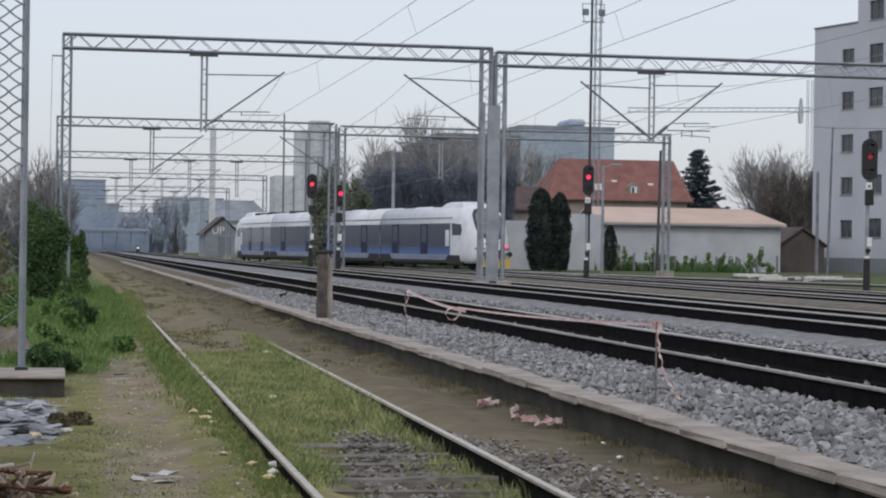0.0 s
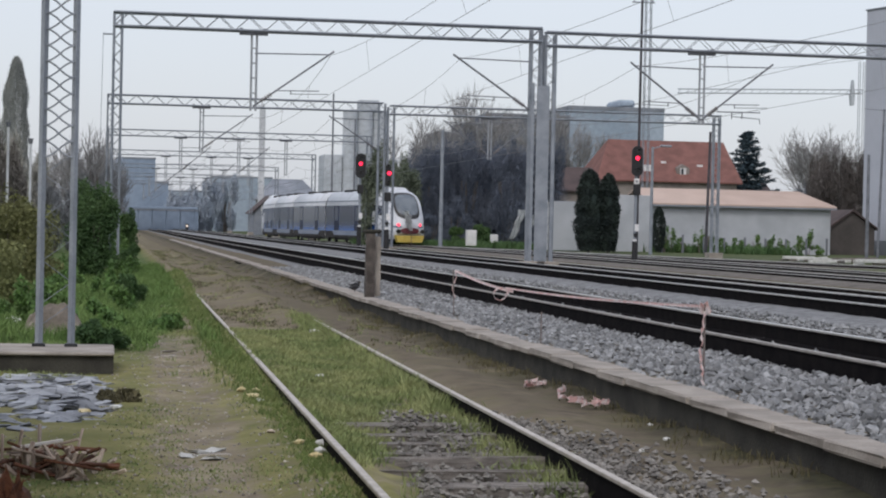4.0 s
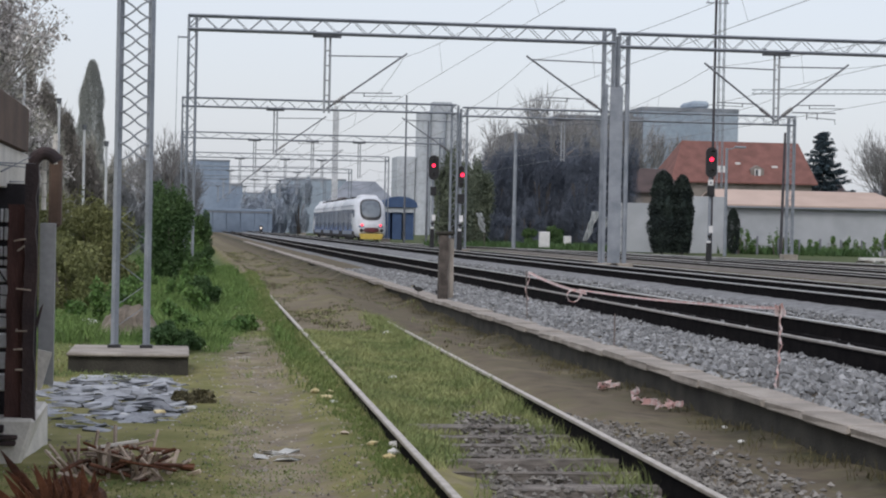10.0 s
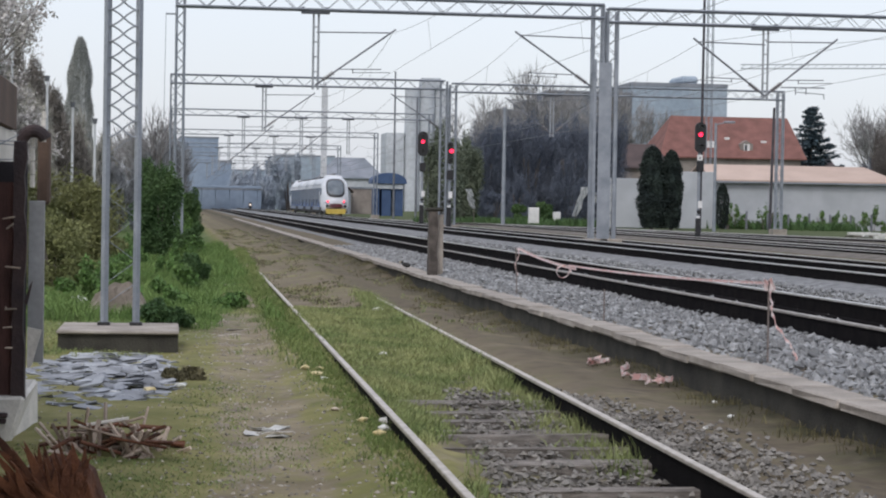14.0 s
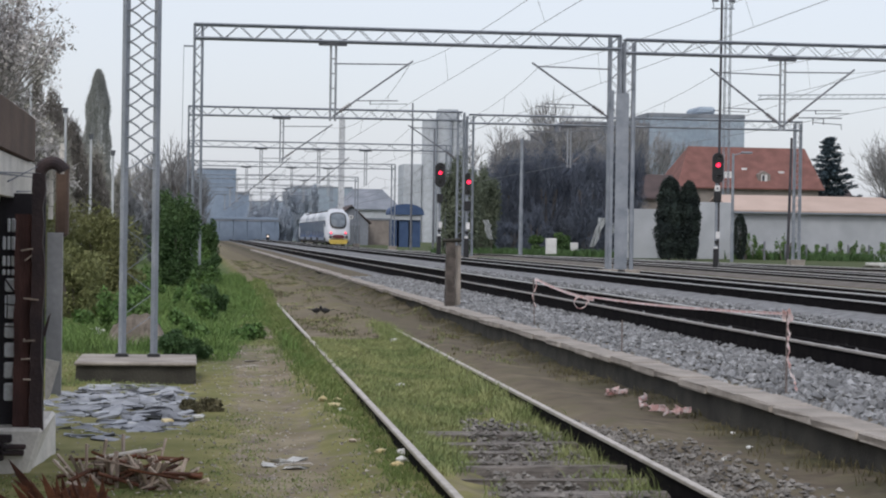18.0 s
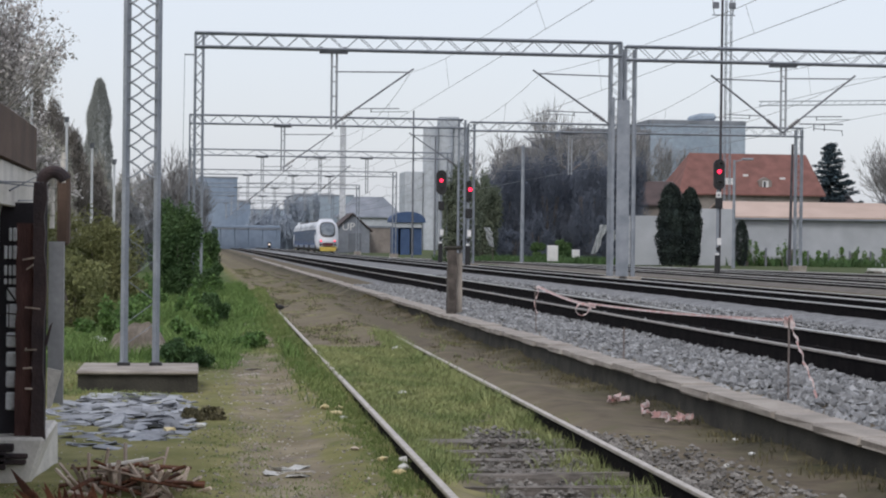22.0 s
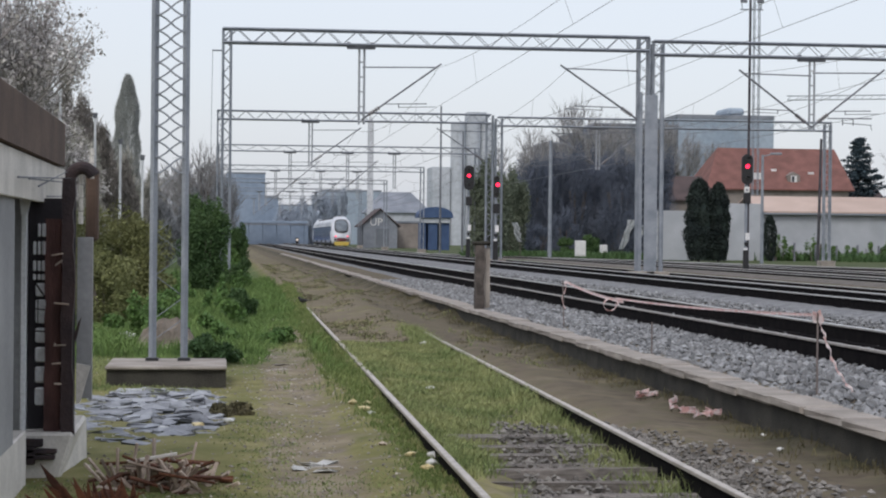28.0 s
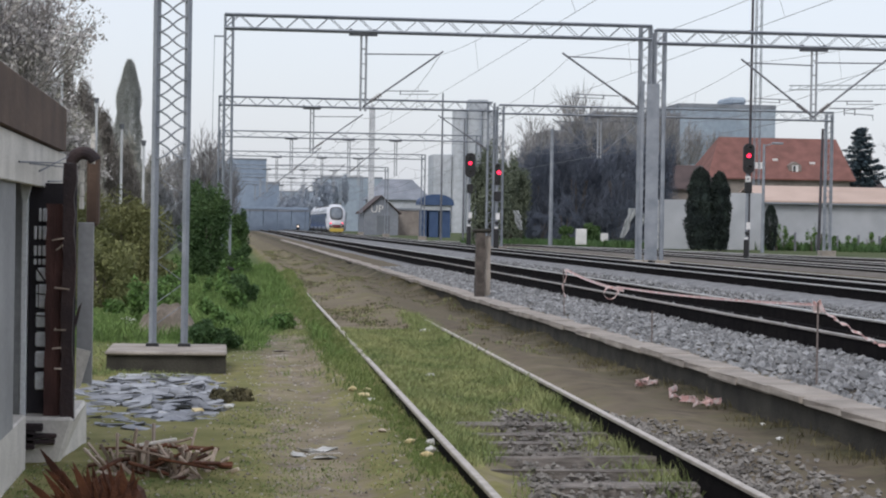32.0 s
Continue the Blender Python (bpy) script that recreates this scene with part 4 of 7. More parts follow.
def side_dress(car, y0, y1, end):
    for sx in (-1, 1):
        def strip(nm, z0, z1, a, b2, off, material, label="", cut=0.0):
            """Panel on the car side; cut slants its lower ends."""
            xa, xb = sx * 1.36, sx * (1.412 + off)
            pts = [(a + cut, z0), (b2 - cut, z0), (b2, z1), (a, z1)]
            vs = [(xa, y, z) for y, z in pts] + [(xb, y, z) for y, z in pts]
            raw(nm, vs, [(0, 1, 2, 3), (7, 6, 5, 4), (0, 4, 5, 1), (1, 5, 6, 2), (2, 6, 7, 3), (3, 7, 4, 0)], material, car, label)
        strip("window_band", 1.66, 2.98, y0, y1, 0.010, M["tr_glass"], "long dark tinted window band")
        strip("blue_stripe", 0.92, 1.659, y0, y1, 0.008, M["tr_blue"], "blue painted waist stripe")
        strip("underframe", 0.40, 0.919, y0 - (0.0 if not end else 1.6), y1, 0.004, M["tr_dark"], "black underframe")
        strip("skirt", 0.60, 0.96, y0 + (0.3 if end else 2.0), y1 - 1.9, 0.016, M["tr_grey"], "grey-blue lower skirt panel", 0.45)
        for f in ((0.3, 0.72) if end else (0.2, 0.68)):
            yd = y0 + (y1 - y0) * f
            strip("door", 0.97, 2.98, yd, yd + 1.3, 0.018, M["tr_navy"], "dark blue plug door in the car side")
            strip("door_window", 1.75, 2.85, yd + 0.2, yd + 1.1, 0.024, M["tr_glass"])
        if end:
            strip("cab_pillar", 1.5, 2.55, y0 + 0.12, y0 + 0.75, 0.022, M["tr_white"], "white panel behind the cab door")
        strip("cantrail_line", 3.30, 3.36, y0 - 0.3, y1, -0.02, M["tr_grey"], "grey line along the roof edge")
        bm = B()
        box(bm, sx * 1.0 - 0.2, sx * 1.0 + 0.2, y0 + 2.5, y1 - 2.2, 0.22, 0.5)
        part("underfloor_box", bm, M["tr_dark"], car)
    for f in (0.3, 0.72):
        bm = B()
        yc = y0 + (y1 - y0) * f
        box(bm, -0.7, 0.7, yc - 1.0, yc + 1.0, 4.08, 4.27, 0.05)
        part("roof_equipment", bm, M["tr_dark"], car, "dark low rooftop equipment")


train = empty("passenger_train", "white and blue four-car electric passenger train with red tail lights", "train")
CARS = [end_car("rear_car", train, CAR_L[0]), mid_car("middle_car", train, CAR_L[1]), mid_car("middle_car", train, CAR_L[2]), end_car("leading_car", train, CAR_L[3])]


def heading(a, b2):
    return math.degrees(math.atan2(-(b2[0] - a[0]), b2[1] - a[1]))


def car_poses(s):
    """World poses of the cars when the rear tip is s metres along the lead."""
    out, at = [], s
    for k, L in enumerate(CAR_L):
        a, b2 = lead_at(at), lead_at(at + L)
        if k == 3:
            out.append(pose(b2[0], b2[1], LEAD_Z, 0, 0, heading(a, b2) + 180))
        else:
            out.append(pose(a[0], a[1], LEAD_Z, 0, 0, heading(a, b2)))
        at += L
    return out


# seconds, distance down the line of the rear tip
RUN = [(0, 120.3), (1, 126.4), (3, 139.0), (6, 156.0), (7, 161.8), (9, 174.0), (10, 180.5), (11, 188.0), (12, 196.0), (13, 202.0), (14, 207.5), (17, 223.5), (19, 235.0), (21, 245.5), (23, 255.0), (25, 265.5), (28, 280.0), (31, 291.5), (32, 295.0)]


def lead_s(y):
    """Distance along the lead of the point y metres down the line."""
    for k in range(len(LEAD) - 1):
        if LEAD[k + 1][1] >= y:
            return k + (y - LEAD[k][1]) / (LEAD[k + 1][1] - LEAD[k][1])
    return len(LEAD) - 2.0

# ---- buildings ----
def window(parent, x0, x1, z0, z1, y, depth=0.18, mull=True, dark=False):
    """A window in a wall facing -y: recessed pane, frame and sill."""
    bm = B()
    box(bm, x0, x1, y + depth - 0.02, y + depth, z0, z1)
    w = part("window", bm, M["glass"], parent, "dark recessed window pane")
    bm = B()
    t = 0.06
    for a, b2, c, d in ((x0, x0 + t, z0, z1), (x1 - t, x1, z0, z1), (x0 + t, x1 - t, z0, z0 + t), (x0 + t, x1 - t, z1 - t, z1)):
        box(bm, a, b2, y + depth - 0.07, y + depth - 0.03, c, d)
    if mull:
        box(bm, (x0 + x1) / 2 - 0.03, (x0 + x1) / 2 + 0.03, y + depth - 0.07, y + depth - 0.03, z0 + t, z1 - t)
    part("frame", bm, M["galv_dark"] if dark else M["frame_white"], w)
    bm = B()
    box(bm, x0 - 0.06, x1 + 0.06, y - 0.06, y + 0.1, z0 - 0.06, z0 - 0.005)
    part("sill", bm, M["concrete"], w)


def wall_holes(bm, x0, x1, z0, z1, y0, y1, holes):
    """A wall in the xz plane, cut into blocks round rectangular holes (x0, x1, z0, z1)."""
    xs = sorted({x0, x1, *[h[0] for h in holes], *[h[1] for h in holes]})
    zs = sorted({z0, z1, *[h[2] for h in holes], *[h[3] for h in holes]})
    vid = {}
    def v(i, k, j):
        key = (i, k, j)
        if key not in vid:
            vid[key] = bm.verts.new((xs[i], (y0, y1)[k], zs[j]))
        return vid[key]
    solid = {}
    for i in range(len(xs) - 1):
        for j in range(len(zs) - 1):
            cx, cz = (xs[i] + xs[i + 1]) / 2, (zs[j] + zs[j + 1]) / 2
            solid[i, j] = not any(h[0] < cx < h[1] and h[2] < cz < h[3] for h in holes)
    for (i, j), s in solid.items():
        if not s:
            continue
        bm.faces.new((v(i, 0, j), v(i + 1, 0, j), v(i + 1, 0, j + 1), v(i, 0, j + 1)))
        bm.faces.new((v(i, 1, j), v(i, 1, j + 1), v(i + 1, 1, j + 1), v(i + 1, 1, j)))
        if not solid.get((i - 1, j)):
            bm.faces.new((v(i, 0, j), v(i, 0, j + 1), v(i, 1, j + 1), v(i, 1, j)))
        if not solid.get((i + 1, j)):
            bm.faces.new((v(i + 1, 0, j), v(i + 1, 1, j), v(i + 1, 1, j + 1), v(i + 1, 0, j + 1)))
        if not solid.get((i, j - 1)):
            bm.faces.new((v(i, 0, j), v(i, 1, j), v(i + 1, 1, j), v(i + 1, 0, j)))
        if not solid.get((i, j + 1)):
            bm.faces.new((v(i, 0, j + 1), v(i + 1, 0, j + 1), v(i + 1, 1, j + 1), v(i, 1, j + 1)))


def block(name, label, x0, x1, y0, y1, z0, z1, wall, roof=None, wins=(), category="building", group="", parapet=0.35):
    """A flat-roofed building: front wall with openings, other walls, roof slab."""
    b = empty(name, label, category, group)
    bm = B()
    wall_holes(bm, x0, x1, z0, z1, y0, y0 + 0.3, list(wins))
    part("front_wall", bm, wall, b)
    bm = B()
    box(bm, x0, x0 + 0.3, y0 + 0.301, y1, z0, z1)
    box(bm, x1 - 0.3, x1, y0 + 0.301, y1, z0, z1)
    box(bm, x0 + 0.301, x1 - 0.301, y1 - 0.3, y1, z0, z1)
    part("side_wall", bm, wall, b)
    bm = B()
    box(bm, x0 - 0.1, x1 + 0.1, y0 - 0.1, y1 + 0.1, z1 + 0.003, z1 + parapet, 0.03)
    part("roof", bm, roof or M["grey_roof"], b)
    bm = B()
    box(bm, x0 + 0.5, x1 - 0.5, y0 + 0.6, y0 + 0.62, z0, z1 - 0.05)
    part("inner_wall", bm, M["hut_dark"], b)
    for h in wins:
        window(b, *h, y0, dark=True)
    return b


def gable(name, label, x0, x1, y0, y1, z0, ze, zr, wall, roof, ridge="x", over=0.35, category="house", wins=(), inset=(0.0, 0.0)):
    """A house with a pitched roof; ridge along x or y; inset hips the ridge ends."""
    b = empty(name, label, category)
    bm = B()
    wall_holes(bm, x0, x1, z0, ze, y0, y0 + 0.3, list(wins))
    box(bm, x0, x0 + 0.3, y0 + 0.301, y1, z0, ze)
    box(bm, x1 - 0.3, x1, y0 + 0.301, y1, z0, ze)
    box(bm, x0 + 0.301, x1 - 0.301, y1 - 0.3, y1, z0, ze)
    if ridge == "y":
        for ya in (y0, y1 - 0.3):
            prism(bm, [(x0, ze + 0.002), (x1, ze + 0.002), ((x0 + x1) / 2, zr - 0.1)], ya, ya + 0.3)
    part("wall", bm, wall, b)
    bm = B()
    t = 0.14
    if ridge == "x":
        ym = (y0 + y1) / 2
        rx0, rx1 = x0 - over + inset[0], x1 + over - inset[1]
        c = [(x0 - over, y0 - over, ze - 0.15), (x1 + over, y0 - over, ze - 0.15), (x1 + over, y1 + over, ze - 0.15), (x0 - over, y1 + over, ze - 0.15), (rx0, ym, zr), (rx1, ym, zr)]
        lo = [bm.verts.new((x, y, z)) for x, y, z in c]
        hi = [bm.verts.new((x, y, z + t)) for x, y, z in c]
        for vs, flip in ((hi, False), (lo, True)):
            for f in ((0, 1, 5, 4), (2, 3, 4, 5), (1, 2, 5), (3, 0, 4)):
                q = [vs[i] for i in f]
                bm.faces.new(q[::-1] if flip else q)
        for i in range(4):
            j = (i + 1) % 4
            bm.faces.new((lo[i], lo[j], hi[j], hi[i]))
    else:
        xm = (x0 + x1) / 2
        for sx in (-1, 1):
            xe = x0 - over if sx < 0 else x1 + over
            a = [(xe, ze - 0.2), (xm, zr), (xm, zr + t), (xe, ze - 0.2 + t)]
            prism(bm, a if sx > 0 else a[::-1], y0 - over, y1 + over)
    part("roof", bm, roof, b)
    for h in wins:
        window(b, *h, y0)
    return b


# white apartment block beside the yard
wins = [(3.45, 4.95, 3.1 + 3.27 * k, 4.44 + 3.27 * k) for k in range(5)]
apt = block("apartment_building", "white plastered apartment block with small dark windows", 0, 5.35, 0, 14, 0.4, 19.4, M["white_wall"], M["grey_roof"], wins, parapet=0.12)
wins2 = [(x, x + 1.7, 3.1 + 3.27 * k, 4.55 + 3.27 * k) for x in (6.75, 10.0, 13.3, 16.6, 19.9) for k in range(6)]
apt2 = block("apartment_building", "taller white apartment block with dark windows", 5.37, 23, -0.02, 14, 0.4, 23.6, M["white_wall"], M["grey_roof"], wins2)
bm = B()
box(bm, -0.04, 5.3, -0.06, -0.005, 0.3, 1.55)
part("base_course", bm, M["far_dark"], apt, "grey rendered base course")
bm = B()
box(bm, 5.4, 22.9, -0.09, -0.03, 0.3, 1.55)
part("base_course", bm, M["far_dark"], apt2, "grey rendered base course")
for b in (apt, apt2):
    b.matrix_basis = pose(57.6, 145, 0, 0, 0, -75)

# long white shed with a peach sheet roof
shed = empty("long_shed", "long low white shed with a peach sheet-metal roof", "shed")
for q in ((37.9, 51.2, 135, 135.3), (37.9, 38.2, 135.31, 143), (50.9, 51.2, 135.31, 143), (38.21, 50.89, 142.7, 143)):
    bm = B()
    box(bm, *q, 0.4, 3.85)
    part("wall", bm, M["plaster"], shed)
bm = B()
vsx = [(37.6, 134.6, 3.8), (51.5, 134.6, 3.8), (50.2, 139.0, 4.95), (37.6, 139.0, 4.95), (37.6, 143.4, 3.8), (51.5, 143.4, 3.8)]
lo = [bm.verts.new(p) for p in vsx]
hi = [bm.verts.new((p[0], p[1], p[2] + 0.12)) for p in vsx]
for a in ((0, 1, 2, 3), (3, 2, 5, 4)):
    bm.faces.new([hi[i] for i in a])
    bm.faces.new([lo[i] for i in a][::-1])
for a, b2 in ((0, 1), (1, 2), (2, 5), (5, 4), (4, 3), (3, 0)):
    bm.faces.new((lo[a], lo[b2], hi[b2], hi[a]))
part("roof", bm, M["peach_roof"], shed, "peach coloured sheet roof")
bm = B()
box(bm, 37.6, 51.5, 134.52, 134.6, 3.68, 3.81)
part("gutter", bm, M["grey_roof"], shed)
# wall stretch that runs on beside the shed
gw = empty("garden_wall", "pale plastered boundary wall", "wall", kind="structure")
for k, (xa, xb) in enumerate(((29.6, 32.2), (32.25, 34.9), (34.95, 37.55))):
    bm = B()
    box(bm, xa, xb, 134, 134.25, 0.4, 4.2 - 0.35 * (k == 0) + 0.2 * (k == 2), 0.02)
    part("wall_panel", bm, M["plaster"], gw)

# red-roofed house and its small dark annexe
house = gable("red_roofed_house", "house with a steep red tiled roof behind the shed", 50.4, 65.3, 200, 210, 0.3, 7.3, 11.65, M["store_brown"], M["brick_red"], "x", 0.5, inset=(2.5, 0.5))
bm = B()
prism(bm, [(58.85, 7.6), (60.2, 7.6), (60.2, 8.75), (59.5, 9.15), (58.85, 8.75)], 200.5, 203)
d = part("dormer", bm, M["store_brown"], house, "small tiled dormer")
bm = B()
box(bm, 59.2, 59.85, 200.44, 200.5, 8.0, 8.75)
part("dormer_frame", bm, M["frame_white"], d)
bm = B()
box(bm, 59.3, 59.55, 200.41, 200.44, 8.08, 8.68)
part("dormer_window", bm, M["glass"], d)
for xd, zd, w in ((57.5, 9.05, 0.55), (61.4, 8.75, 0.6), (55.3, 8.1, 0.9)):
    bm = B()
    yd = 199.5 + (zd - 6.95) / 0.845
    box(bm, xd, xd + w, yd - 0.1, yd + 0.45, zd - 0.05, zd + (0.42 if w < 0.8 else 0.9), 0.02)
    part("skylight", bm, M["frame_white"], house, "pale roof light in the tiles")
gable("small_house", "low house with a brown tiled roof among shrubs", 43.4, 50.2, 197, 204, 0.3, 6.0, 8.4, M["store_brown"], M["brown_roof"], "x", 0.4, inset=(1.0, 1.0))
gable("small_house", "low red-roofed house behind the spruce", 62.6, 74, 214, 222, 0.3, 6.3, 8.0, M["plaster"], M["brown_roof"], "x", 0.4)
gable("garden_shed", "low brown wooden shed beside the long shed", 53.0, 56.6, 140, 144, 0.4, 2.5, 3.7, M["shed_wood"], M["brown_roof"], "y", 0.25, "shed")
# dark building blocks behind the bare trees
block("brick_building", "dark flat-roofed building behind bare trees", 62.9, 77.5, 330, 345, 0.3, 21.5, M["far_dark"])
block("brick_building", "dark flat-roofed building behind bare trees", 59.3, 62.85, 332, 345, 0.3, 19.9, M["far_dark"])
block("brick_building", "lower dark flat-roofed building behind bare trees", 54.8, 59.25, 332, 345, 0.3, 18.2, M["far_dark"])
# factory hall with roof house, haze put into its blue-grey colour
hall = block("factory_hall", "large factory hall coloured haze blue, with a stepped roof", 89, 108.6, 380, 410, 0.3, 26.1, M["far_blue"], M["grey_roof"], parapet=0.8)
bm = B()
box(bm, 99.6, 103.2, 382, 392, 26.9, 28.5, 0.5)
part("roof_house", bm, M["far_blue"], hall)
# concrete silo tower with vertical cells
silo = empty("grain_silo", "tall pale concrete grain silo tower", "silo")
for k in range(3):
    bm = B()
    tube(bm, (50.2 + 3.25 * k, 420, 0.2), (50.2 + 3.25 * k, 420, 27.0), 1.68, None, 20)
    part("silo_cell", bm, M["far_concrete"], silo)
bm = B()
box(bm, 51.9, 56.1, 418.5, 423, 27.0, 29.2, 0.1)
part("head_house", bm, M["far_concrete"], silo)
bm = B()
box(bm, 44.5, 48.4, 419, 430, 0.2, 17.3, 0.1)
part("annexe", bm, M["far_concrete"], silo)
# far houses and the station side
block("distant_block", "distant apartment block coloured blue for haze", 1.0, 8.3, 400, 412, 0.2, 14.6, M["far_navy"])
block("distant_block", "distant lower block coloured blue for haze", 8.32, 11.0, 400, 412, 0.2, 9.8, M["far_navy"])
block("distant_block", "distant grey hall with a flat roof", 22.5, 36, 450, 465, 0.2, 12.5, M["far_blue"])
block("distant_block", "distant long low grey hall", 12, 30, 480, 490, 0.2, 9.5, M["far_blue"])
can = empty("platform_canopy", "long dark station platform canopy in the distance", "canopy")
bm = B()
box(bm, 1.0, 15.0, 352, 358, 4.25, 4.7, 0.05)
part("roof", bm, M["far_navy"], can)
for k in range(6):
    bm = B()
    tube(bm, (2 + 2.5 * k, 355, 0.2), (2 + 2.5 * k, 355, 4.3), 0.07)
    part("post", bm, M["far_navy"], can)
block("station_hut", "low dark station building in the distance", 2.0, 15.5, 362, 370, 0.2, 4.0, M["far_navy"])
depot = gable("depot_shed", "grey gabled depot shed with a brown roof edge", 20.2, 25.2, 285, 297, 0.3, 3.6, 6.0, M["depot_grey"], M["brown_roof"], "y", 0.45, "shed")
bm = B()
box(bm, 22.1, 24.0, 284.93, 284.995, 0.4, 3.15)
part("door", bm, M["far_dark"], depot, "dark wide shed door")
gable("depot_house", "grey pitched-roof house behind the depot", 24.5, 34.5, 330, 342, 0.3, 6.2, 9.6, M["far_concrete"], M["grey_roof"], "x", 0.5, inset=(3, 3))
# white letters on the depot gable
cu = bpy.data.curves.new("gable_letters", "FONT")
cu.body, cu.size, cu.extrude = "UP", 1.55, 0.02
txt = new("gable_letters", cu)
txt.data.materials.append(M["frame_white"])
txt.parent = depot
txt.matrix_basis = pose(21.15, 284.96, 3.62, 90, 0, 0)
# small pavilion: blue curved roof on dark blue posts, white sign band
kiosk = empty("blue_pavilion", "small pavilion with a dark blue curved roof", "pavilion", "", (27.0, 250, 0.4))
bm = B()
pts = [(2.25 * math.cos(math.pi * k / 12), 4.2 + 1.25 * math.sin(math.pi * k / 12) ** 0.9) for k in range(13)]
prism(bm, [(-2.25, 4.05), (2.25, 4.05)] + pts[:], -0.6, 4.2)
part("roof", bm, M["blue_roof"], kiosk, "dark blue curved roof")
bm = B()
box(bm, -1.85, 1.85, -0.3, -0.2, 3.4, 4.0, 0.02)
part("sign_band", bm, M["far_concrete"], kiosk, "pale band under the roof")
for x0, x1 in ((-1.85, -1.2), (-0.9, 0.3), (0.8, 1.85)):
    bm = B()
    box(bm, x0, x1, 0, 3.5, -0.1, 3.39, 0.02)
    part("wall_bay", bm, M["blue_roof"], kiosk, "dark blue wall bay")
bm = B()
box(bm, -1.6, 1.6, 3.51, 3.7, -0.1, 3.39)
part("back_wall", bm, M["far_blue"], kiosk)
block("depot_store", "low grey-brown store beside the depot", 25.6, 29.5, 290, 300, 0.3, 4.0, M["store_brown"])


# ---- poles and masts ----
def pole(name, label, x, y, z0, z1, r0, r1, material, category, lean=0.0, extra=None, group=""):
    p = empty(name, label, category, group, (x, y, z0))
    bm = B()
    tube(bm, (0, 0, -0.2), (lean, 0, z1 - z0), r0, r1, 8)
    part("shaft", bm, material, p)
    if extra:
        extra(p, z1 - z0)
    return p


def lamp_arm(p, h):
    bm = B()
    tube(bm, (0, 0, h - 0.1), (0.6, -0.2, h + 0.05), 0.035)
    a = part("arm", bm, M["galv"], p)
    bm = B()
    box(bm, 0.45, 1.15, -0.35, -0.1, h, h + 0.13, 0.03)
    part("lamp_housing", bm, M["galv"], a)


pole("concrete_pole", "grey tapered concrete pole at the edge of the yard", 23.13, 138, 0.5, 8.8, 0.15, 0.11, M["galv"], "pole")
pole("street_lamp", "grey street lamp with a short arm by the shed", 33.6, 120, 0.5, 7.2, 0.12, 0.08, M["galv"], "street lamp", extra=lamp_arm)
pole("yard_pole", "thin dark upright pole before the shed", 36.6, 118, 0.4, 8.15, 0.1, 0.08, M["pole_dark"], "pole", 0.15)
pole("wooden_pole", "thin grey pole before the apartment block", 49.55, 122, 0.5, 10.2, 0.1, 0.07, M["galv_dark"], "pole", 0.25)
pole("wooden_pole", "short thick dark pole before the apartment block", 48.8, 122, 0.5, 7.2, 0.13, 0.1, M["galv_dark"], "pole")
sc = empty("service_cable", "thin dark service cable between the pole and the house", "cable")
bm = B()
tube(bm, (48.4, 122, 10.2), (49.8, 122, 10.12), 0.02, None, 5)
tube(bm, (49.8, 122, 10.12), (55.5, 122, 10.22), 0.02, None, 5)
part("strand", bm, M["galv_dark"], sc)


def pole_cap(p, h):
    bm = B()
    tube(bm, (0, 0, h - 0.02), (0, 0, h + 0.13), 0.05, 0.075, 8)
    part("lamp_head", bm, M["galv_dark"], p, "small dark lamp head")


for x, y, z in ((-4.6, 56, 6.03), (-3.63, 56, 5.04), (-2.92, 56, 4.32), (-2.3, 56, 3.87)):
    pole("lamp_pole", "thin pale lamp pole among the trees", x, y, 0.2, z, 0.04, 0.035, M["pale_steel"], "lamp pole", extra=pole_cap, group="lamp poles")
pole("tall_pole", "thin dark pole by the silo", 24.4, 200, 0.4, 12.8, 0.12, 0.08, M["galv_dark"], "pole")
pole("tall_pole", "thin dark pole by the silo", 22.1, 200, 0.4, 15.4, 0.12, 0.08, M["galv_dark"], "pole")
dw = empty("shunting_signal", "small low signal with a pale glow far down the line", "signal", "", (12.3, 330, 0.4))
bm = B()
box(bm, -0.25, 0.25, -0.15, 0.15, 0.0, 1.3, 0.05)
part("housing", bm, M["sig_black"], dw)
bm = B()
tube(bm, (0, -0.15, 0.96), (0, -0.2, 0.96), 0.16, None, 14)
part("lens", bm, mat("lit_pale_lens", (0.7, 0.62, 0.55), (0.75, 0.68, 0.6), 4, 0.4, emit=((1.0, 0.8, 0.65), 0.7)), dw, "glowing pale lens")
# floodlight tower far behind
ft = empty("floodlight_tower", "tall lattice floodlight tower with a platform", "floodlight tower")
bm = B()
lattice_post(bm, 49.7, 180, 0.4, 26, 0.5, 0.5, 0.06, 0.9)
part("lattice", bm, M["galv"], ft)
bm = B()
for sx in (-1, 1):
    tube(bm, (49.2 + sx * 0.9, 180, 23.6), (49.2 + sx * 1.1, 180, 25.3), 0.04)
tube(bm, (48.1, 180, 23.6), (50.3, 180, 23.6), 0.06)
tube(bm, (48.1, 180, 25.3), (50.3, 180, 25.3), 0.04)
part("platform", bm, M["galv"], ft)
for sx in (-1, 1):
    bm = B()
    box(bm, 49.2 + sx * 0.8 - 0.3, 49.2 + sx * 0.8 + 0.3, 179.7, 180, 24.2, 24.8, 0.05)
    part("floodlight", bm, M["galv_dark"], ft)
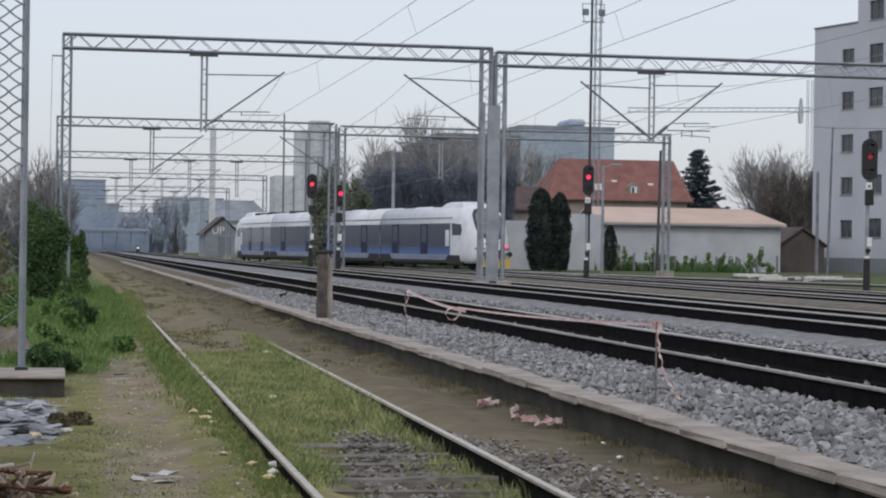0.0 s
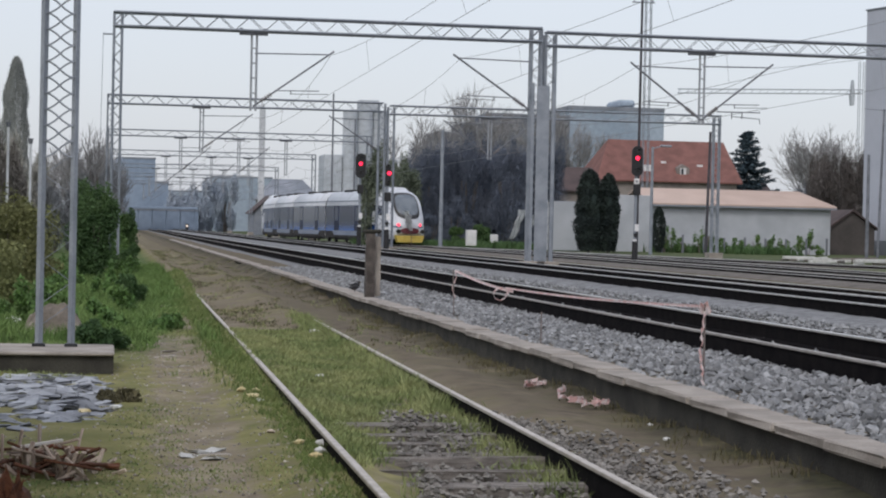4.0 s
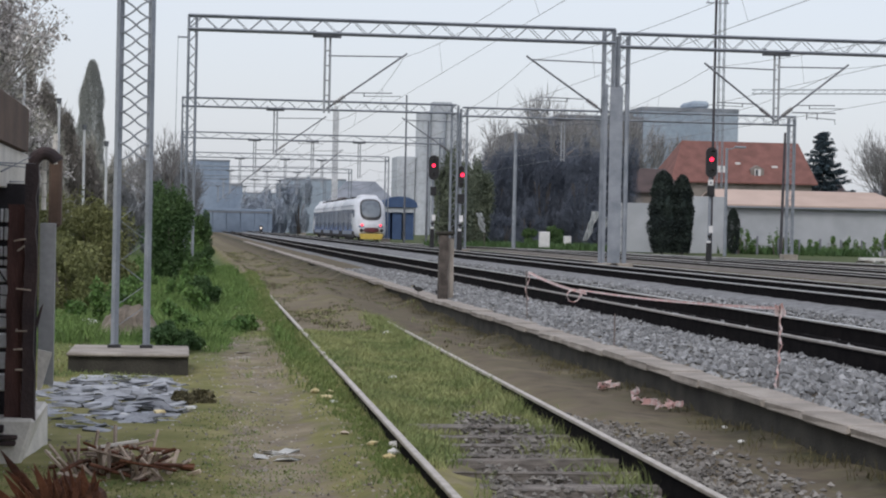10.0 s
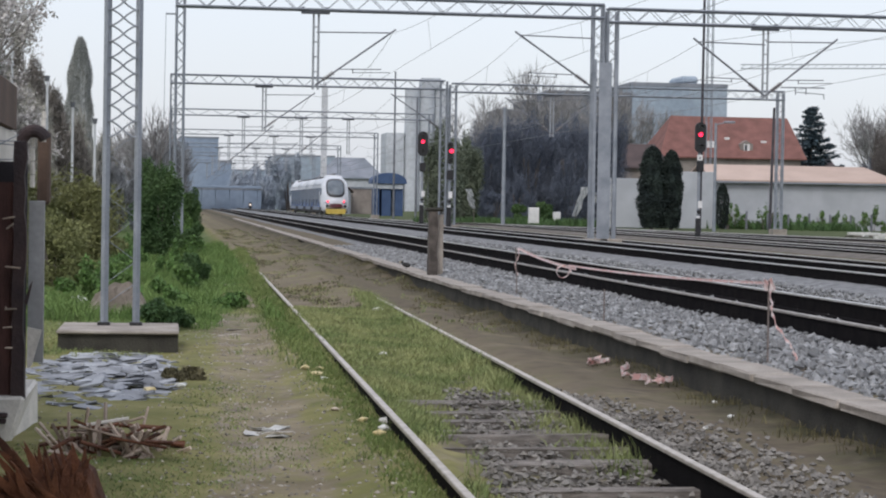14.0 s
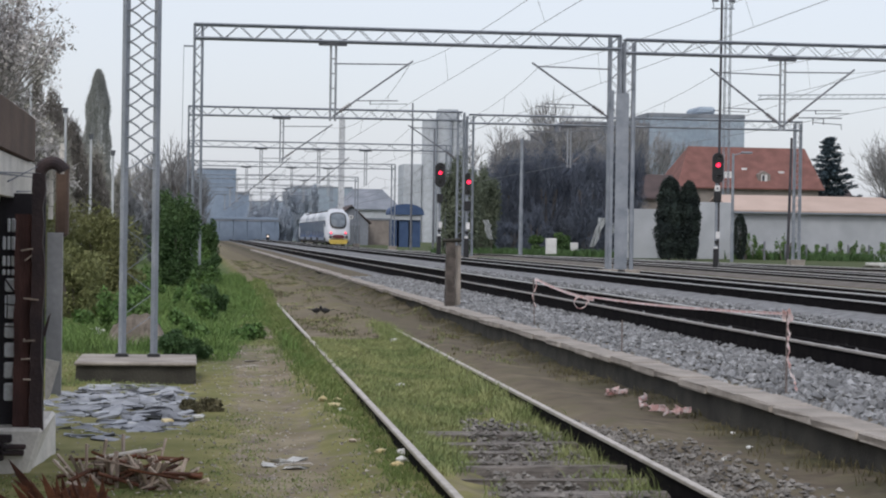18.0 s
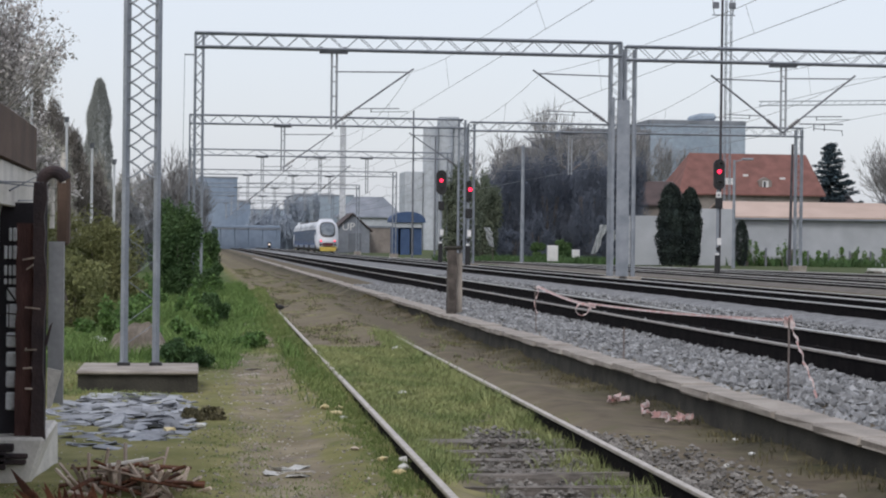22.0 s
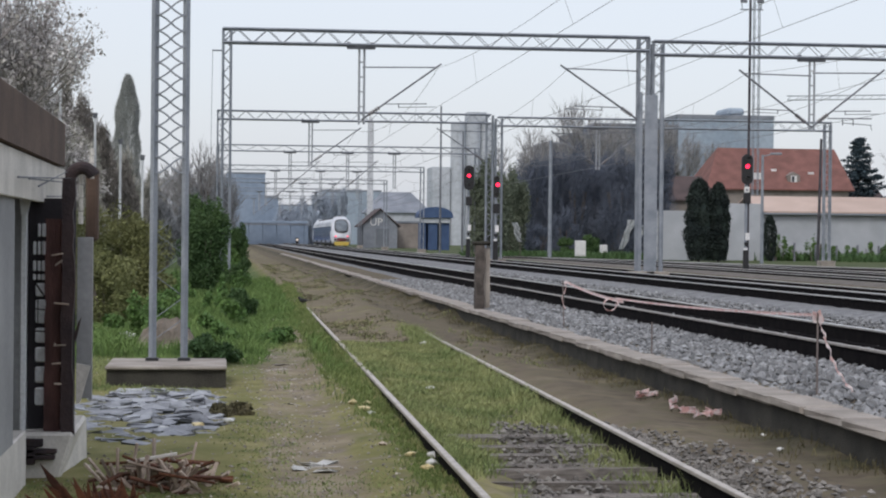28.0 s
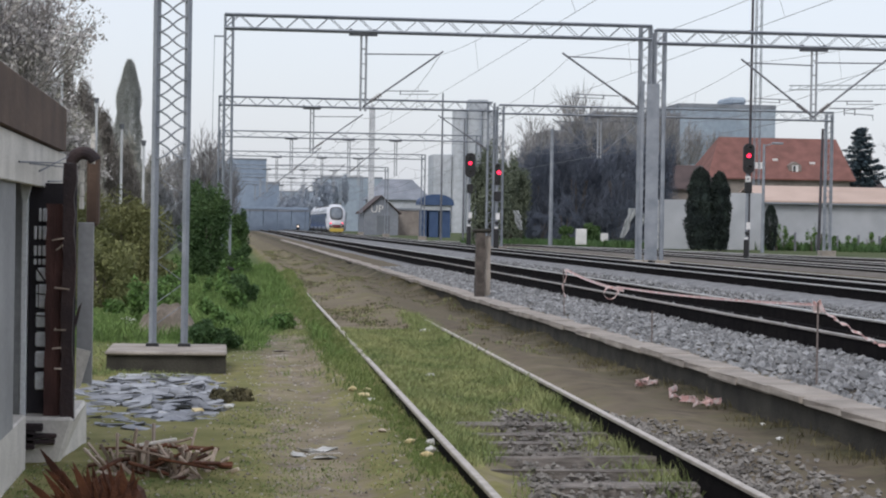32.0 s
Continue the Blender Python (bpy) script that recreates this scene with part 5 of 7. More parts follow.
# distant tower crane
cr = empty("tower_crane", "distant pale tower crane with a long jib", "crane")
bm = B()
lattice_post(bm, 276.5, 700, 0.2, 68, 1.8, 1.8, 0.22, 2.4)
part("tower", bm, M["far_concrete"], cr)
bm = B()
for z in (53.5, 55.0):
    bar(bm, (205, 700, z + 0.5), (277, 700, z + 2.5), 0.32)
for k in range(22):
    bar(bm, (205 + 3.1 * k, 700, 54.0 + 0.085 * k), (206.5 + 3.1 * k, 700, 55.5 + 0.085 * k), 0.15)
part("jib", bm, M["far_concrete"], cr)
bm = B()
prism(bm, [(272.3, 51.5), (273.3, 51.5), (273.6, 55), (273.0, 61), (272.7, 61), (272.0, 55)], 699, 701)
part("cat_head", bm, M["far_concrete"], cr)

# ---- trees and shrubs ----
def bare_tree(name, label, x, y, z0, h, spread, seed, twig_mat, levels=5, trunk_r=None, catkins=None, base_f=0.28):
    """Tapered trunk, limbs, and a crown of fine twigs."""
    r = random.Random(seed)
    t = empty(name, label, "tree", "", (x, y, z0))
    bt, tw, tf, lv, lf = B(), [], [], [], []

    def twig(a, b2, w):
        w = max(w, 0.00012 * y)
        d = (b2 - a)
        o = d.cross(Vector((r.uniform(-1, 1), r.uniform(-1, 1), r.uniform(-1, 1))))
        if o.length < 1e-5:
            return
        o = o.normalized() * w
        p = o.cross(d).normalized() * w
        k = len(tw)
        tw.extend([tuple(a + o), tuple(a - o * 0.5 + p), tuple(a - o * 0.5 - p), tuple(b2)])
        tf.extend([(k, k + 1, k + 3), (k + 1, k + 2, k + 3), (k + 2, k, k + 3)])

    def leaf(c, s):
        k = len(lv)
        for _ in range(3):
            lv.append(tuple(c + Vector((r.uniform(-1, 1), r.uniform(-1, 1), r.uniform(-1, 1))) * s))
        lf.append((k, k + 1, k + 2))

    def grow(p, d, L, w, lev):
        q = p + d * L
        if lev >= levels - 2:
            twig(p, q, w)
        else:
            tube(bt, p, q, w, w * 0.7, 6 if lev < 2 else 4)
        if lev == levels:
            if catkins:
                for _ in range(catkins[0]):
                    leaf(p.lerp(q, r.random()) + Vector((r.uniform(-1, 1), r.uniform(-1, 1), r.uniform(-1, 1))) * catkins[1] * 2, catkins[1])
            return
        n = 3 if lev < 2 else r.choice((3, 4))
        for k in range(n):
            az = 2 * math.pi * (k + r.random()) / n
            tilt = r.uniform(0.3, 0.75) * spread
            o = Vector((math.cos(az) * math.sin(tilt), math.sin(az) * math.sin(tilt), math.cos(tilt)))
            nd = (d.to_track_quat("Z", "Y") @ o + Vector((0, 0, 0.18))).normalized()
            grow(p.lerp(q, r.uniform(0.55, 1.0)), nd, L * r.uniform(0.62, 0.86), w * 0.55, lev + 1)
        if lev < levels - 1:
            grow(q, (d + Vector((r.uniform(-1, 1), r.uniform(-1, 1), 0.3)) * 0.2).normalized(), L * 0.8, w * 0.68, lev + 1)

    grow(Vector((0, 0, -0.2)), Vector((0, 0, 1)), h * base_f, trunk_r or h * 0.02, 0)
    part("trunk", bt, M["bark"], t)
    raw("crown", tw, tf, twig_mat, t, "crown of fine bare twigs")
    if catkins:
        raw("catkin_bloom", lv, lf, M["leaf_pale"], t, "pale hanging catkins and buds")["kind"] = "stuff"
    return t


def clump_mesh(rng, n, rx, ry, rz, size, shape="ball", zbase=0.0, twiggy=False):
    """Many small leaf faces: a lumpy column, or an uneven mound of several lobes."""
    g = np.random.RandomState(rng.randrange(10 ** 6))
    if shape in ("column", "poplar"):
        z = g.uniform(0, 1, n)
        if shape == "column":
            w = np.minimum(1, 0.75 + 1.2 * z) * np.sqrt(np.clip(1 - np.clip((z - 0.6) / 0.4, 0, 1) ** 2, 0.02, 1))
        else:
            w = np.sqrt(np.clip(z / 0.2, 0.15, 1)) * np.sqrt(np.clip(1 - np.clip((z - 0.42) / 0.58, 0, 1) ** 2.6, 0.02, 1))
        a = g.uniform(0, 6.28, n)
        ph = g.uniform(0, 6.28, 4)
        lump = 1 + 0.13 * np.sin(3 * a + 9 * z + ph[0]) + 0.1 * np.sin(5 * a - 17 * z + ph[1]) + 0.07 * np.sin(31 * z + ph[2])
        rad = w * lump * g.uniform(0.55, 1.04, n) ** 0.5
        c = np.stack([np.cos(a) * rad * rx, np.sin(a) * rad * ry, z * rz], 1)
    else:
        lobes = []
        for _ in range(max(5, int(n / 500))):
            a = rng.uniform(0, 6.28)
            d = rng.random() ** 0.5 * 0.7
            z = rng.uniform(0.1, 0.85)
            lobes.append((math.cos(a) * d, math.sin(a) * d, z, rng.uniform(0.22, 0.45) * (1.15 - 0.5 * z), rng.uniform(0.15, 0.3)))
        Lb = np.array(lobes)[g.randint(0, len(lobes), n)]
        u = g.normal(size=(n, 3))
        u /= np.linalg.norm(u, axis=1)[:, None]
        rad = g.uniform(0.55, 1.05, n)[:, None]
        c = Lb[:, :3] + u * rad * np.stack([Lb[:, 3], Lb[:, 3], Lb[:, 4]], 1)
        c *= np.array([rx, ry, rz])
    c[:, 2] = np.maximum(c[:, 2], 0.02) + zbase
    off = g.normal(size=(n, 3, 3)) * size
    if twiggy:
        # thin upright slivers: bare twigs rather than leaves
        d = g.normal(size=(n, 3)) * 0.7 + np.array([0, 0, 1.1])
        d += 0.5 * c / (np.linalg.norm(c, axis=1)[:, None] + 1e-6) * np.array([1, 1, 0])
        off[:, 0] = -d * size * 2.0
        off[:, 1] = d * size * 2.0
        off[:, 2] = g.normal(size=(n, 3)) * size * 0.3
    v = (c[:, None, :] + off).reshape(-1, 3)
    f = np.arange(3 * n).reshape(-1, 3)
    return v.tolist(), f.tolist()


def shrub(name, label, x, y, z0, rx, ry, h, n, size, material, seed, category="shrub", shape="ball", stem=True, group=""):
    r = random.Random(seed)
    t = empty(name, label, category, group, (x, y, z0))
    twiggy = "twig" in material.name
    v, f = clump_mesh(r, int(n * 1.7) if twiggy else n, rx, ry, h, size, shape, 0.0, twiggy)
    raw("crown", v, f, material, t, "dense uneven foliage")
    if shape == "column":
        bm = B()
        zs = [0.0, 0.1, 0.3, 0.5, 0.65, 0.78, 0.88, 0.95]
        wr = [0.6, 0.72, 0.82, 0.82, 0.8, 0.7, 0.52, 0.28]
        rings = [[bm.verts.new((math.cos(q * math.pi / 8) * rx * w * r.uniform(0.92, 1.05), math.sin(q * math.pi / 8) * ry * w, z * h)) for q in range(16)] for z, w in zip(zs, wr)]
        for ra, rb in zip(rings[:-1], rings[1:]):
            for q in range(16):
                bm.faces.new((ra[q], ra[(q + 1) % 16], rb[(q + 1) % 16], rb[q]))
        bm.faces.new(rings[0][::-1])
        bm.faces.new(rings[-1])
        part("inner_growth", bm, material, t, "dense dark inner growth")
    if stem:
        bm = B()
        for _ in range(5 if shape == "ball" else 1):
            a = r.uniform(0, 6.28)
            d = 0.25 * rx if shape == "ball" else 0
            tube(bm, (math.cos(a) * d * 0.3, math.sin(a) * d * 0.3, -0.15), (math.cos(a) * d * 1.5, math.sin(a) * d * 1.5, h * 0.6), 0.02 * h, 0.008 * h, 5)
        part("stem", bm, M["bark"], t)
    return t


def conifer(name, label, x, y, z0, h, w, seed, material):
    """Spruce: uneven whorls of branches that dip and turn up at the tips."""
    r = random.Random(seed)
    t = empty(name, label, "conifer", "", (x, y, z0))
    bm = B()
    tube(bm, (0, 0, -0.2), (0, 0, h * 0.98), 0.025 * h, 0.01, 8)
    part("trunk", bm, M["bark"], t)
    v, f = [], []
    z = 0.1 * h
    while z < h * 0.985:
        wr = w * (1 - z / h) ** 0.9 + 0.1
        nb = r.choice((5, 6, 7))
        for k in range(nb):
            a = 2 * math.pi * (k + r.random()) / nb
            L = wr * r.uniform(0.55, 1.2)
            zb = z + r.uniform(-0.2, 0.2)
            for s in range(int(40 + L * 80)):
                d = L * r.random() ** 0.75
                lift = -0.3 * d + 0.32 * d * d / max(L, 0.1)
                wid = 0.1 + 0.28 * (1 - d / L) * min(1.0, L)
                c = Vector((math.cos(a) * d + r.gauss(0, wid), math.sin(a) * d + r.gauss(0, wid), zb + lift - abs(r.gauss(0, 0.14))))
                i = len(v)
                for _ in range(3):
                    v.append(tuple(c + Vector((r.gauss(0, 1), r.gauss(0, 1), r.gauss(0, 0.7))) * 0.12))
                f.append((i, i + 1, i + 2))
        z += 0.036 * h * r.uniform(0.8, 1.25)
    raw("crown", v, f, material, t, "tiered uneven needle branches")
    return t


# cypresses by the boundary wall
for x, h, w, s in ((31.3, 5.35, 0.88, 1), (32.6, 5.1, 0.66, 2)):
    shrub("cypress", "dense dark columnar cypress by the wall", x, 127, 0.5, w, w, h, 12000, 0.06, M["cypress"], s, "conifer", "column", group="cypresses")
shrub("cypress", "slim dark young cypress by the shed", 36.95, 130, 0.5, 0.42, 0.42, 3.0, 4500, 0.05, M["cypress"], 3, "conifer", "poplar", group="cypresses")
conifer("spruce", "dark spruce, blued for haze, behind the red-roofed house", 70.4, 212, 0.5, 13.4, 5.9, 4, M["spruce"])

# dark thicket behind the yard, and bare trees over it
rr = random.Random(11)
for k in range(20):
    yb = 188 + rr.uniform(-6, 8)
    x = (25.4 + 0.86 * k + rr.uniform(-0.3, 0.3)) * yb / 186
    top = 7.6 + 2.6 * smooth_step(1, 7, k)
    if k % 2 == 0:
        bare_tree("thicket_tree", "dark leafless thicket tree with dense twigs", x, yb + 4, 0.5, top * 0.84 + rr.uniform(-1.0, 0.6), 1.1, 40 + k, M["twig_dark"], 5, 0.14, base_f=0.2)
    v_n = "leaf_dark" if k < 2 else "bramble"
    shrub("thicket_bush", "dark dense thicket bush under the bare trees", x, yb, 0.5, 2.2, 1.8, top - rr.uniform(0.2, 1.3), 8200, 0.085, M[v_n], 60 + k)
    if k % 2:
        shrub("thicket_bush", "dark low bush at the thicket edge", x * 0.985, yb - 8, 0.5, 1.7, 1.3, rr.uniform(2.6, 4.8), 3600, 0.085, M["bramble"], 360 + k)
for k, (x, yb, h, sp) in enumerate(((48.2, 255, 21.5, 0.75), (40.4, 252, 17.6, 0.95), (58.4, 258, 20.6, 0.7), (44.0, 262, 17.5, 0.8), (37.2, 250, 15.5, 0.95), (51.5, 262, 19.0, 0.75), (62.5, 262, 17.0, 0.75))):
    bare_tree("bare_tree", "tall pale leafless tree", x, yb, 0.5, h, sp, 80 + k, M["twig"], 5, 0.26)
# by the apartment block
for k, (x, yb, h) in enumerate(((62.6, 172, 9.0), (64.4, 176, 9.8), (66.3, 172, 9.4), (69.2, 176, 9.4), (68.0, 178, 9.8))):
    bare_tree("thicket_tree", "dark leafless tree beside the apartment block", x, yb, 0.5, h, 1.0, 100 + k, M["twig_dark"], 5, 0.2, base_f=0.2)
    shrub("thicket_bush", "dark dense bush beside the apartment block", x - 0.6, yb - 6, 0.5, 1.9, 1.8, 8.0 + (k % 3) * 0.6, 9500, 0.085, M["brown_bramble"], 110 + k)
for k, (x, h) in enumerate(((86.2, 15.2), (88.0, 16.4), (90.4, 15.2), (93.0, 13.5))):
    bare_tree("bare_tree", "pale leafless tree behind the roofs", x, 235, 0.5, h, 1.0, 120 + k, M["twig"], 5, 0.24)
# far trees on both sides of the line, haze mixed into their colour
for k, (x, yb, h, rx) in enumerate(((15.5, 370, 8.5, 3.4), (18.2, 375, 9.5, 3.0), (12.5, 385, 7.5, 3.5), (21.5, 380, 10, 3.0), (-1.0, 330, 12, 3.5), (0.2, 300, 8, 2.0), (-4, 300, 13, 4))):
    shrub("distant_tree", "distant leafless tree crown tinted blue for haze", x, yb, 0.2, rx, rx, h, 2600, 0.28, M["far_tree"], 130 + k, "tree")
# green bushes below the thicket
for k, (x, y, rx, h) in enumerate(((20.4, 150, 1.9, 7.4), (23.4, 160, 1.9, 6.8), (27.5, 156, 0.9, 1.3), (30.2, 159, 1.0, 1.5), (24.3, 162, 0.9, 1.1))):
    shrub("green_bush", "small green spring bush at the yard edge", x, y, 0.5, rx, rx, h, 24000 if k < 2 else 3000, 0.075, M["leaf_grey"] if k < 2 else M["leaf_dark"], 150 + k)
for k in range(14):
    shrub("wall_weed", "green weeds in front of the shed wall", 37.8 + 0.9 * k + rr.uniform(-0.3, 0.3), 132.5, 0.5, 0.6, 0.45, rr.uniform(0.6, 1.9), 420, 0.06, M["leaf"], 170 + k, stem=True, group="weeds along the shed")

# left side: poplars, bare trees, catkin trees, hedge, weeds
shrub("poplar", "tall slim grey poplar column", -5.36, 110, 0.3, 0.72, 0.72, 10.3, 26000, 0.045, M["poplar_twig"], 200, "tree", "poplar")
for k, (x, yb, rx, h) in enumerate(((-8.6, 96, 1.6, 7.5), (-6.6, 92, 1.5, 6.2), (-5.2, 98, 1.4, 5.2), (-9.8, 90, 1.8, 8.0), (-3.9, 104, 1.2, 4.6), (-4.7, 70, 0.8, 4.9), (-5.5, 72, 1.0, 5.6), (-7.0, 100, 1.1, 8.4), (-8.2, 104, 1.1, 9.0))):
    shrub("thicket_bush", "brown leafless thicket beside the line", x, yb, 0.3, rx, rx, h, 4200, 0.1, M["brown_twig"], 300 + k)
for k, (x, yb, rx, h) in enumerate(((-4.7, 75, 0.9, 5.6), (-5.7, 76, 1.1, 6.6), (-4.0, 80, 0.7, 4.6), (-6.6, 74, 1.2, 7.2))):
    shrub("thicket_bush", "dense brown-grey leafless thicket behind the hut", x, yb, 0.3, rx, rx, h, 9000, 0.075, M["thicket_twig"], 340 + k)
for k, (x, yb, h) in enumerate(((-1.3, 112, 8.8), (-2.4, 120, 8.2), (-0.6, 128, 7.2), (0.0, 150, 7.5), (-3.2, 104, 5.6), (-0.9, 140, 7.6))):
    bare_tree("bare_tree", "grey leafless tree by the line", x, yb, 0.2, h * 0.85, 0.75, 210 + k, M["twig_mid"] if k in (2, 3, 5) else M["twig"], 5, 0.14)
for k, (x, yb, rx, h) in enumerate(((-0.9, 118, 1.0, 4.6), (-0.2, 135, 1.2, 4.4), (-1.9, 108, 1.1, 4.2), (-2.9, 100, 1.0, 3.6))):
    shrub("thicket_bush", "grey leafless undergrowth by the line", x, yb, 0.2, rx, rx, h, 3200, 0.1, M["twig_mid"], 320 + k)
for k, (x, yb, h, nc) in enumerate(((-6.1, 46, 8.4, 20), (-7.4, 52, 9.4, 18), (-5.4, 48, 5.8, 14), (-6.4, 58, 6.8, 12), (-5.5, 64, 5.2, 9))):
    bare_tree("catkin_tree", "tall tree hung with pale catkins", x, yb, 0.2, h, 0.95, 220 + k, M["twig_warm"], 5, 0.16, (nc, 0.062))
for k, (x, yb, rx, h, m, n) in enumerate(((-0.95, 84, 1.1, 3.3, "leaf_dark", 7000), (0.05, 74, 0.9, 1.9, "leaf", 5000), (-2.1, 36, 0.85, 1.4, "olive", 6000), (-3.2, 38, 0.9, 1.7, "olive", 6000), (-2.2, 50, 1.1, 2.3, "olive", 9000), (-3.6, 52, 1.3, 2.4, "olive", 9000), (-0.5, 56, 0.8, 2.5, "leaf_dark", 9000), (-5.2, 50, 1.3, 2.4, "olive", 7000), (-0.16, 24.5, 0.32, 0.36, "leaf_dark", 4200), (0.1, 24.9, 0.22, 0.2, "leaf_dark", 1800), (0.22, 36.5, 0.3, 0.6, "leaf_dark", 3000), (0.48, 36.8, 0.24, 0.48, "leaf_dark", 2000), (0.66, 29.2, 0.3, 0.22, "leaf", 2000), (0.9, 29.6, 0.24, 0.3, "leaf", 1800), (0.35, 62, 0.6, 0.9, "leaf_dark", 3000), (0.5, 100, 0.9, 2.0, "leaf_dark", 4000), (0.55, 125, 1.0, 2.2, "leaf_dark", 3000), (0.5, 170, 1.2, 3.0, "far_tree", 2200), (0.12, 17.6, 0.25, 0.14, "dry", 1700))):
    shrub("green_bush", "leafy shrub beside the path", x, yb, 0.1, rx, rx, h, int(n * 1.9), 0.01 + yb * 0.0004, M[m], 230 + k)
for k in range(24):
    yb = 29 + 50 * rr.random() ** 1.3
    x = rr.uniform(-1.4, 0.75)
    shrub("weed_clump", "lush green weeds along the path", x, yb, 0.08, rr.uniform(0.25, 0.55), rr.uniform(0.3, 0.6), rr.uniform(0.22, 0.6) + 0.004 * yb, 900, 0.03, M["leaf"], 400 + k, stem=False, group="weeds by the path")
# verge along the far side of the yard
fence = empty("weathered_fence", "row of short dark fence posts before the shed", "fence")
for k in range(9):
    bm = B()
    box(bm, -0.06, 0.06, -0.06, 0.06, -0.2, 0.95 + 0.2 * rr.random(), 0.01)
    ob = part("post", bm, M["galv_dark"], fence)
    ob.location = (37.6 + 1.5 * k, 131.4, 0.55)
for x, y, w, h, a in ((25.9, 141, 0.75, 1.2, 0), (28.6, 146, 0.5, 0.9, 8)):
    c = empty("relay_cabinet", "small white trackside cabinet", "cabinet", "", (x, y, 0.5), a)
    bm = B()
    box(bm, -w / 2, w / 2, -0.2, 0.2, 0.05, h, 0.02)
    part("body", bm, M["sig_white"], c)
    bm = B()
    box(bm, -w / 2 + 0.05, w / 2 - 0.05, -0.225, -0.2, 0.12, h - 0.08, 0.01)
    part("door", bm, M["frame_white"], c)
pk = empty("plank_pile", "scattered pale weathered planks beyond the last track", "planks", "", (36.0, 93.0, ground_z(36.0, 93.0)))
r2 = random.Random(77)
for k in range(26):
    bm = B()
    L, w = r2.uniform(0.8, 2.6), r2.uniform(0.1, 0.24)
    box(bm, -L / 2, L / 2, -w / 2, w / 2, 0, r2.uniform(0.08, 0.16), 0.015)
    ob = part("plank", bm, M["pale_slab"] if k % 3 else M["old_wood"], pk)
    ob.matrix_basis = pose(r2.uniform(-0.5, 2.2) * (1 if k % 2 else 0.7), r2.uniform(-4.5, 7.0), 0.005 + 0.11 * (k % 2), 0, r2.uniform(-1.5, 1.5), r2.uniform(-40, 60))
# crumpled plastic rags hanging in the bushes: x, y, foot, width, height, slant
for x, y, z, w, h, a in ((21.9, 144, 1.55, 0.55, 1.45, -14), (29.6, 144, 1.1, 0.6, 2.2, 20), (31.0, 144, 2.0, 0.5, 0.9, 5)):
    t = empty("hanging_rag", "crumpled pale plastic sheet caught in the bushes", "plastic sheet", "", (x, y, z), 0)
    r2 = random.Random(int(x * 10))
    bm = B()
    n, m = 5, 8
    edge = [(r2.uniform(-0.12, 0.12), r2.uniform(0.75, 1.1)) for _ in range(m)]
    vv = [[bm.verts.new((w * ((i / (n - 1) - 0.5) * edge[j][1] * (0.55 + 0.45 * min(1, j / 3)) + edge[j][0]) + h * j / (m - 1) * math.sin(radians(a)), 0.1 * math.sin(i * 2.3 + j * 1.7), h * j / (m - 1))) for i in range(n)] for j in range(m)]
    for j in range(m - 1):
        for i in range(n - 1):
            bm.faces.new((vv[j][i], vv[j][i + 1], vv[j + 1][i + 1], vv[j + 1][i]))
    bmesh.ops.solidify(bm, geom=bm.faces[:], thickness=0.015)
    part("sheet", bm, M["rag"], t)
    bm = B()
    tube(bm, (0.05, 0.05, 0.3 - z), (0.02, 0.02, h * 0.5), 0.03, 0.015, 5)
    part("branch", bm, M["bark"], t, "bare branch that holds the sheet")

# ---- near things ----
mast = empty("lattice_mast", "slim grey steel lattice mast on a concrete plinth", "lattice mast", "", (-0.6, 21.9, 0.3))
for sx in (-1, 1):
    bm = B()
    bar(bm, (sx * 0.175, 0, 0), (sx * 0.17, 0, 9.5), 0.056)
    bar(bm, (sx * 0.172, 0.32, 0), (sx * 0.167, 0.32, 9.5), 0.045)
    leg = part("leg", bm, M["galv"], mast)
    bm = B()
    box(bm, sx * 0.175 - 0.07, sx * 0.175 + 0.07, -0.07, 0.07, 0.002, 0.06, 0.01)
    part("foot_plate", bm, M["sig_black"], leg)
bm = B()
z = 2.1
while z < 9.4:
    # bent flat lacing in shallow waves
    pts = [(-0.15 + 0.3 * f, -0.03, z + 0.175 * (0.5 - 0.5 * math.cos(math.pi * f))) for f in (0, 0.15, 0.35, 0.65, 0.85, 1)]
    for a, b2 in zip(pts[:-1], pts[1:]):
        tube(bm, a, b2, 0.0105, None, 5)
    pts = [(-p[0], p[1] + 0.008, p[2]) for p in pts]
    for a, b2 in zip(pts[:-1], pts[1:]):
        tube(bm, a, b2, 0.0105, None, 5)
    z += 0.175
part("lacing", bm, M["galv"], mast, "wavy crossed lacing bars")
z = 0.25
while z < 2.0:
    s = 1 if int(z * 4) % 2 else -1
    bm = B()
    tube(bm, (-0.15 * s, 0.34, z), (0.15 * s, 0.34, z + 0.22), 0.0045, None, 5)
    part("rear_lacing_bar", bm, M["galv"], mast)
    z += 0.24
bm = B()
pts = [(0.19, 0, 6.3), (0.24, 0, 5.3), (0.36, 0, 4.6), (0.52, 0, 4.1)]
for a, b2 in zip(pts[:-1], pts[1:]):
    tube(bm, a, b2, 0.006, None, 5)
part("loose_cable", bm, M["wire"], mast)
pl = empty("mast_plinth", "rough low concrete plinth under the mast", "plinth", "", (-0.63, 21.6, 0))
bm = B()
n = 8
rows = []
for k in range(n + 1):
    x = -0.59 + 1.26 * k / n
    j = 0.02 * noise.noise((x * 4, 2, 0))
    rows.append([bm.verts.new(p) for p in ((x, -0.62 + j, -0.05), (x, -0.6 + j, 0.285), (x, 0.72, 0.285), (x, 0.72, -0.05))])
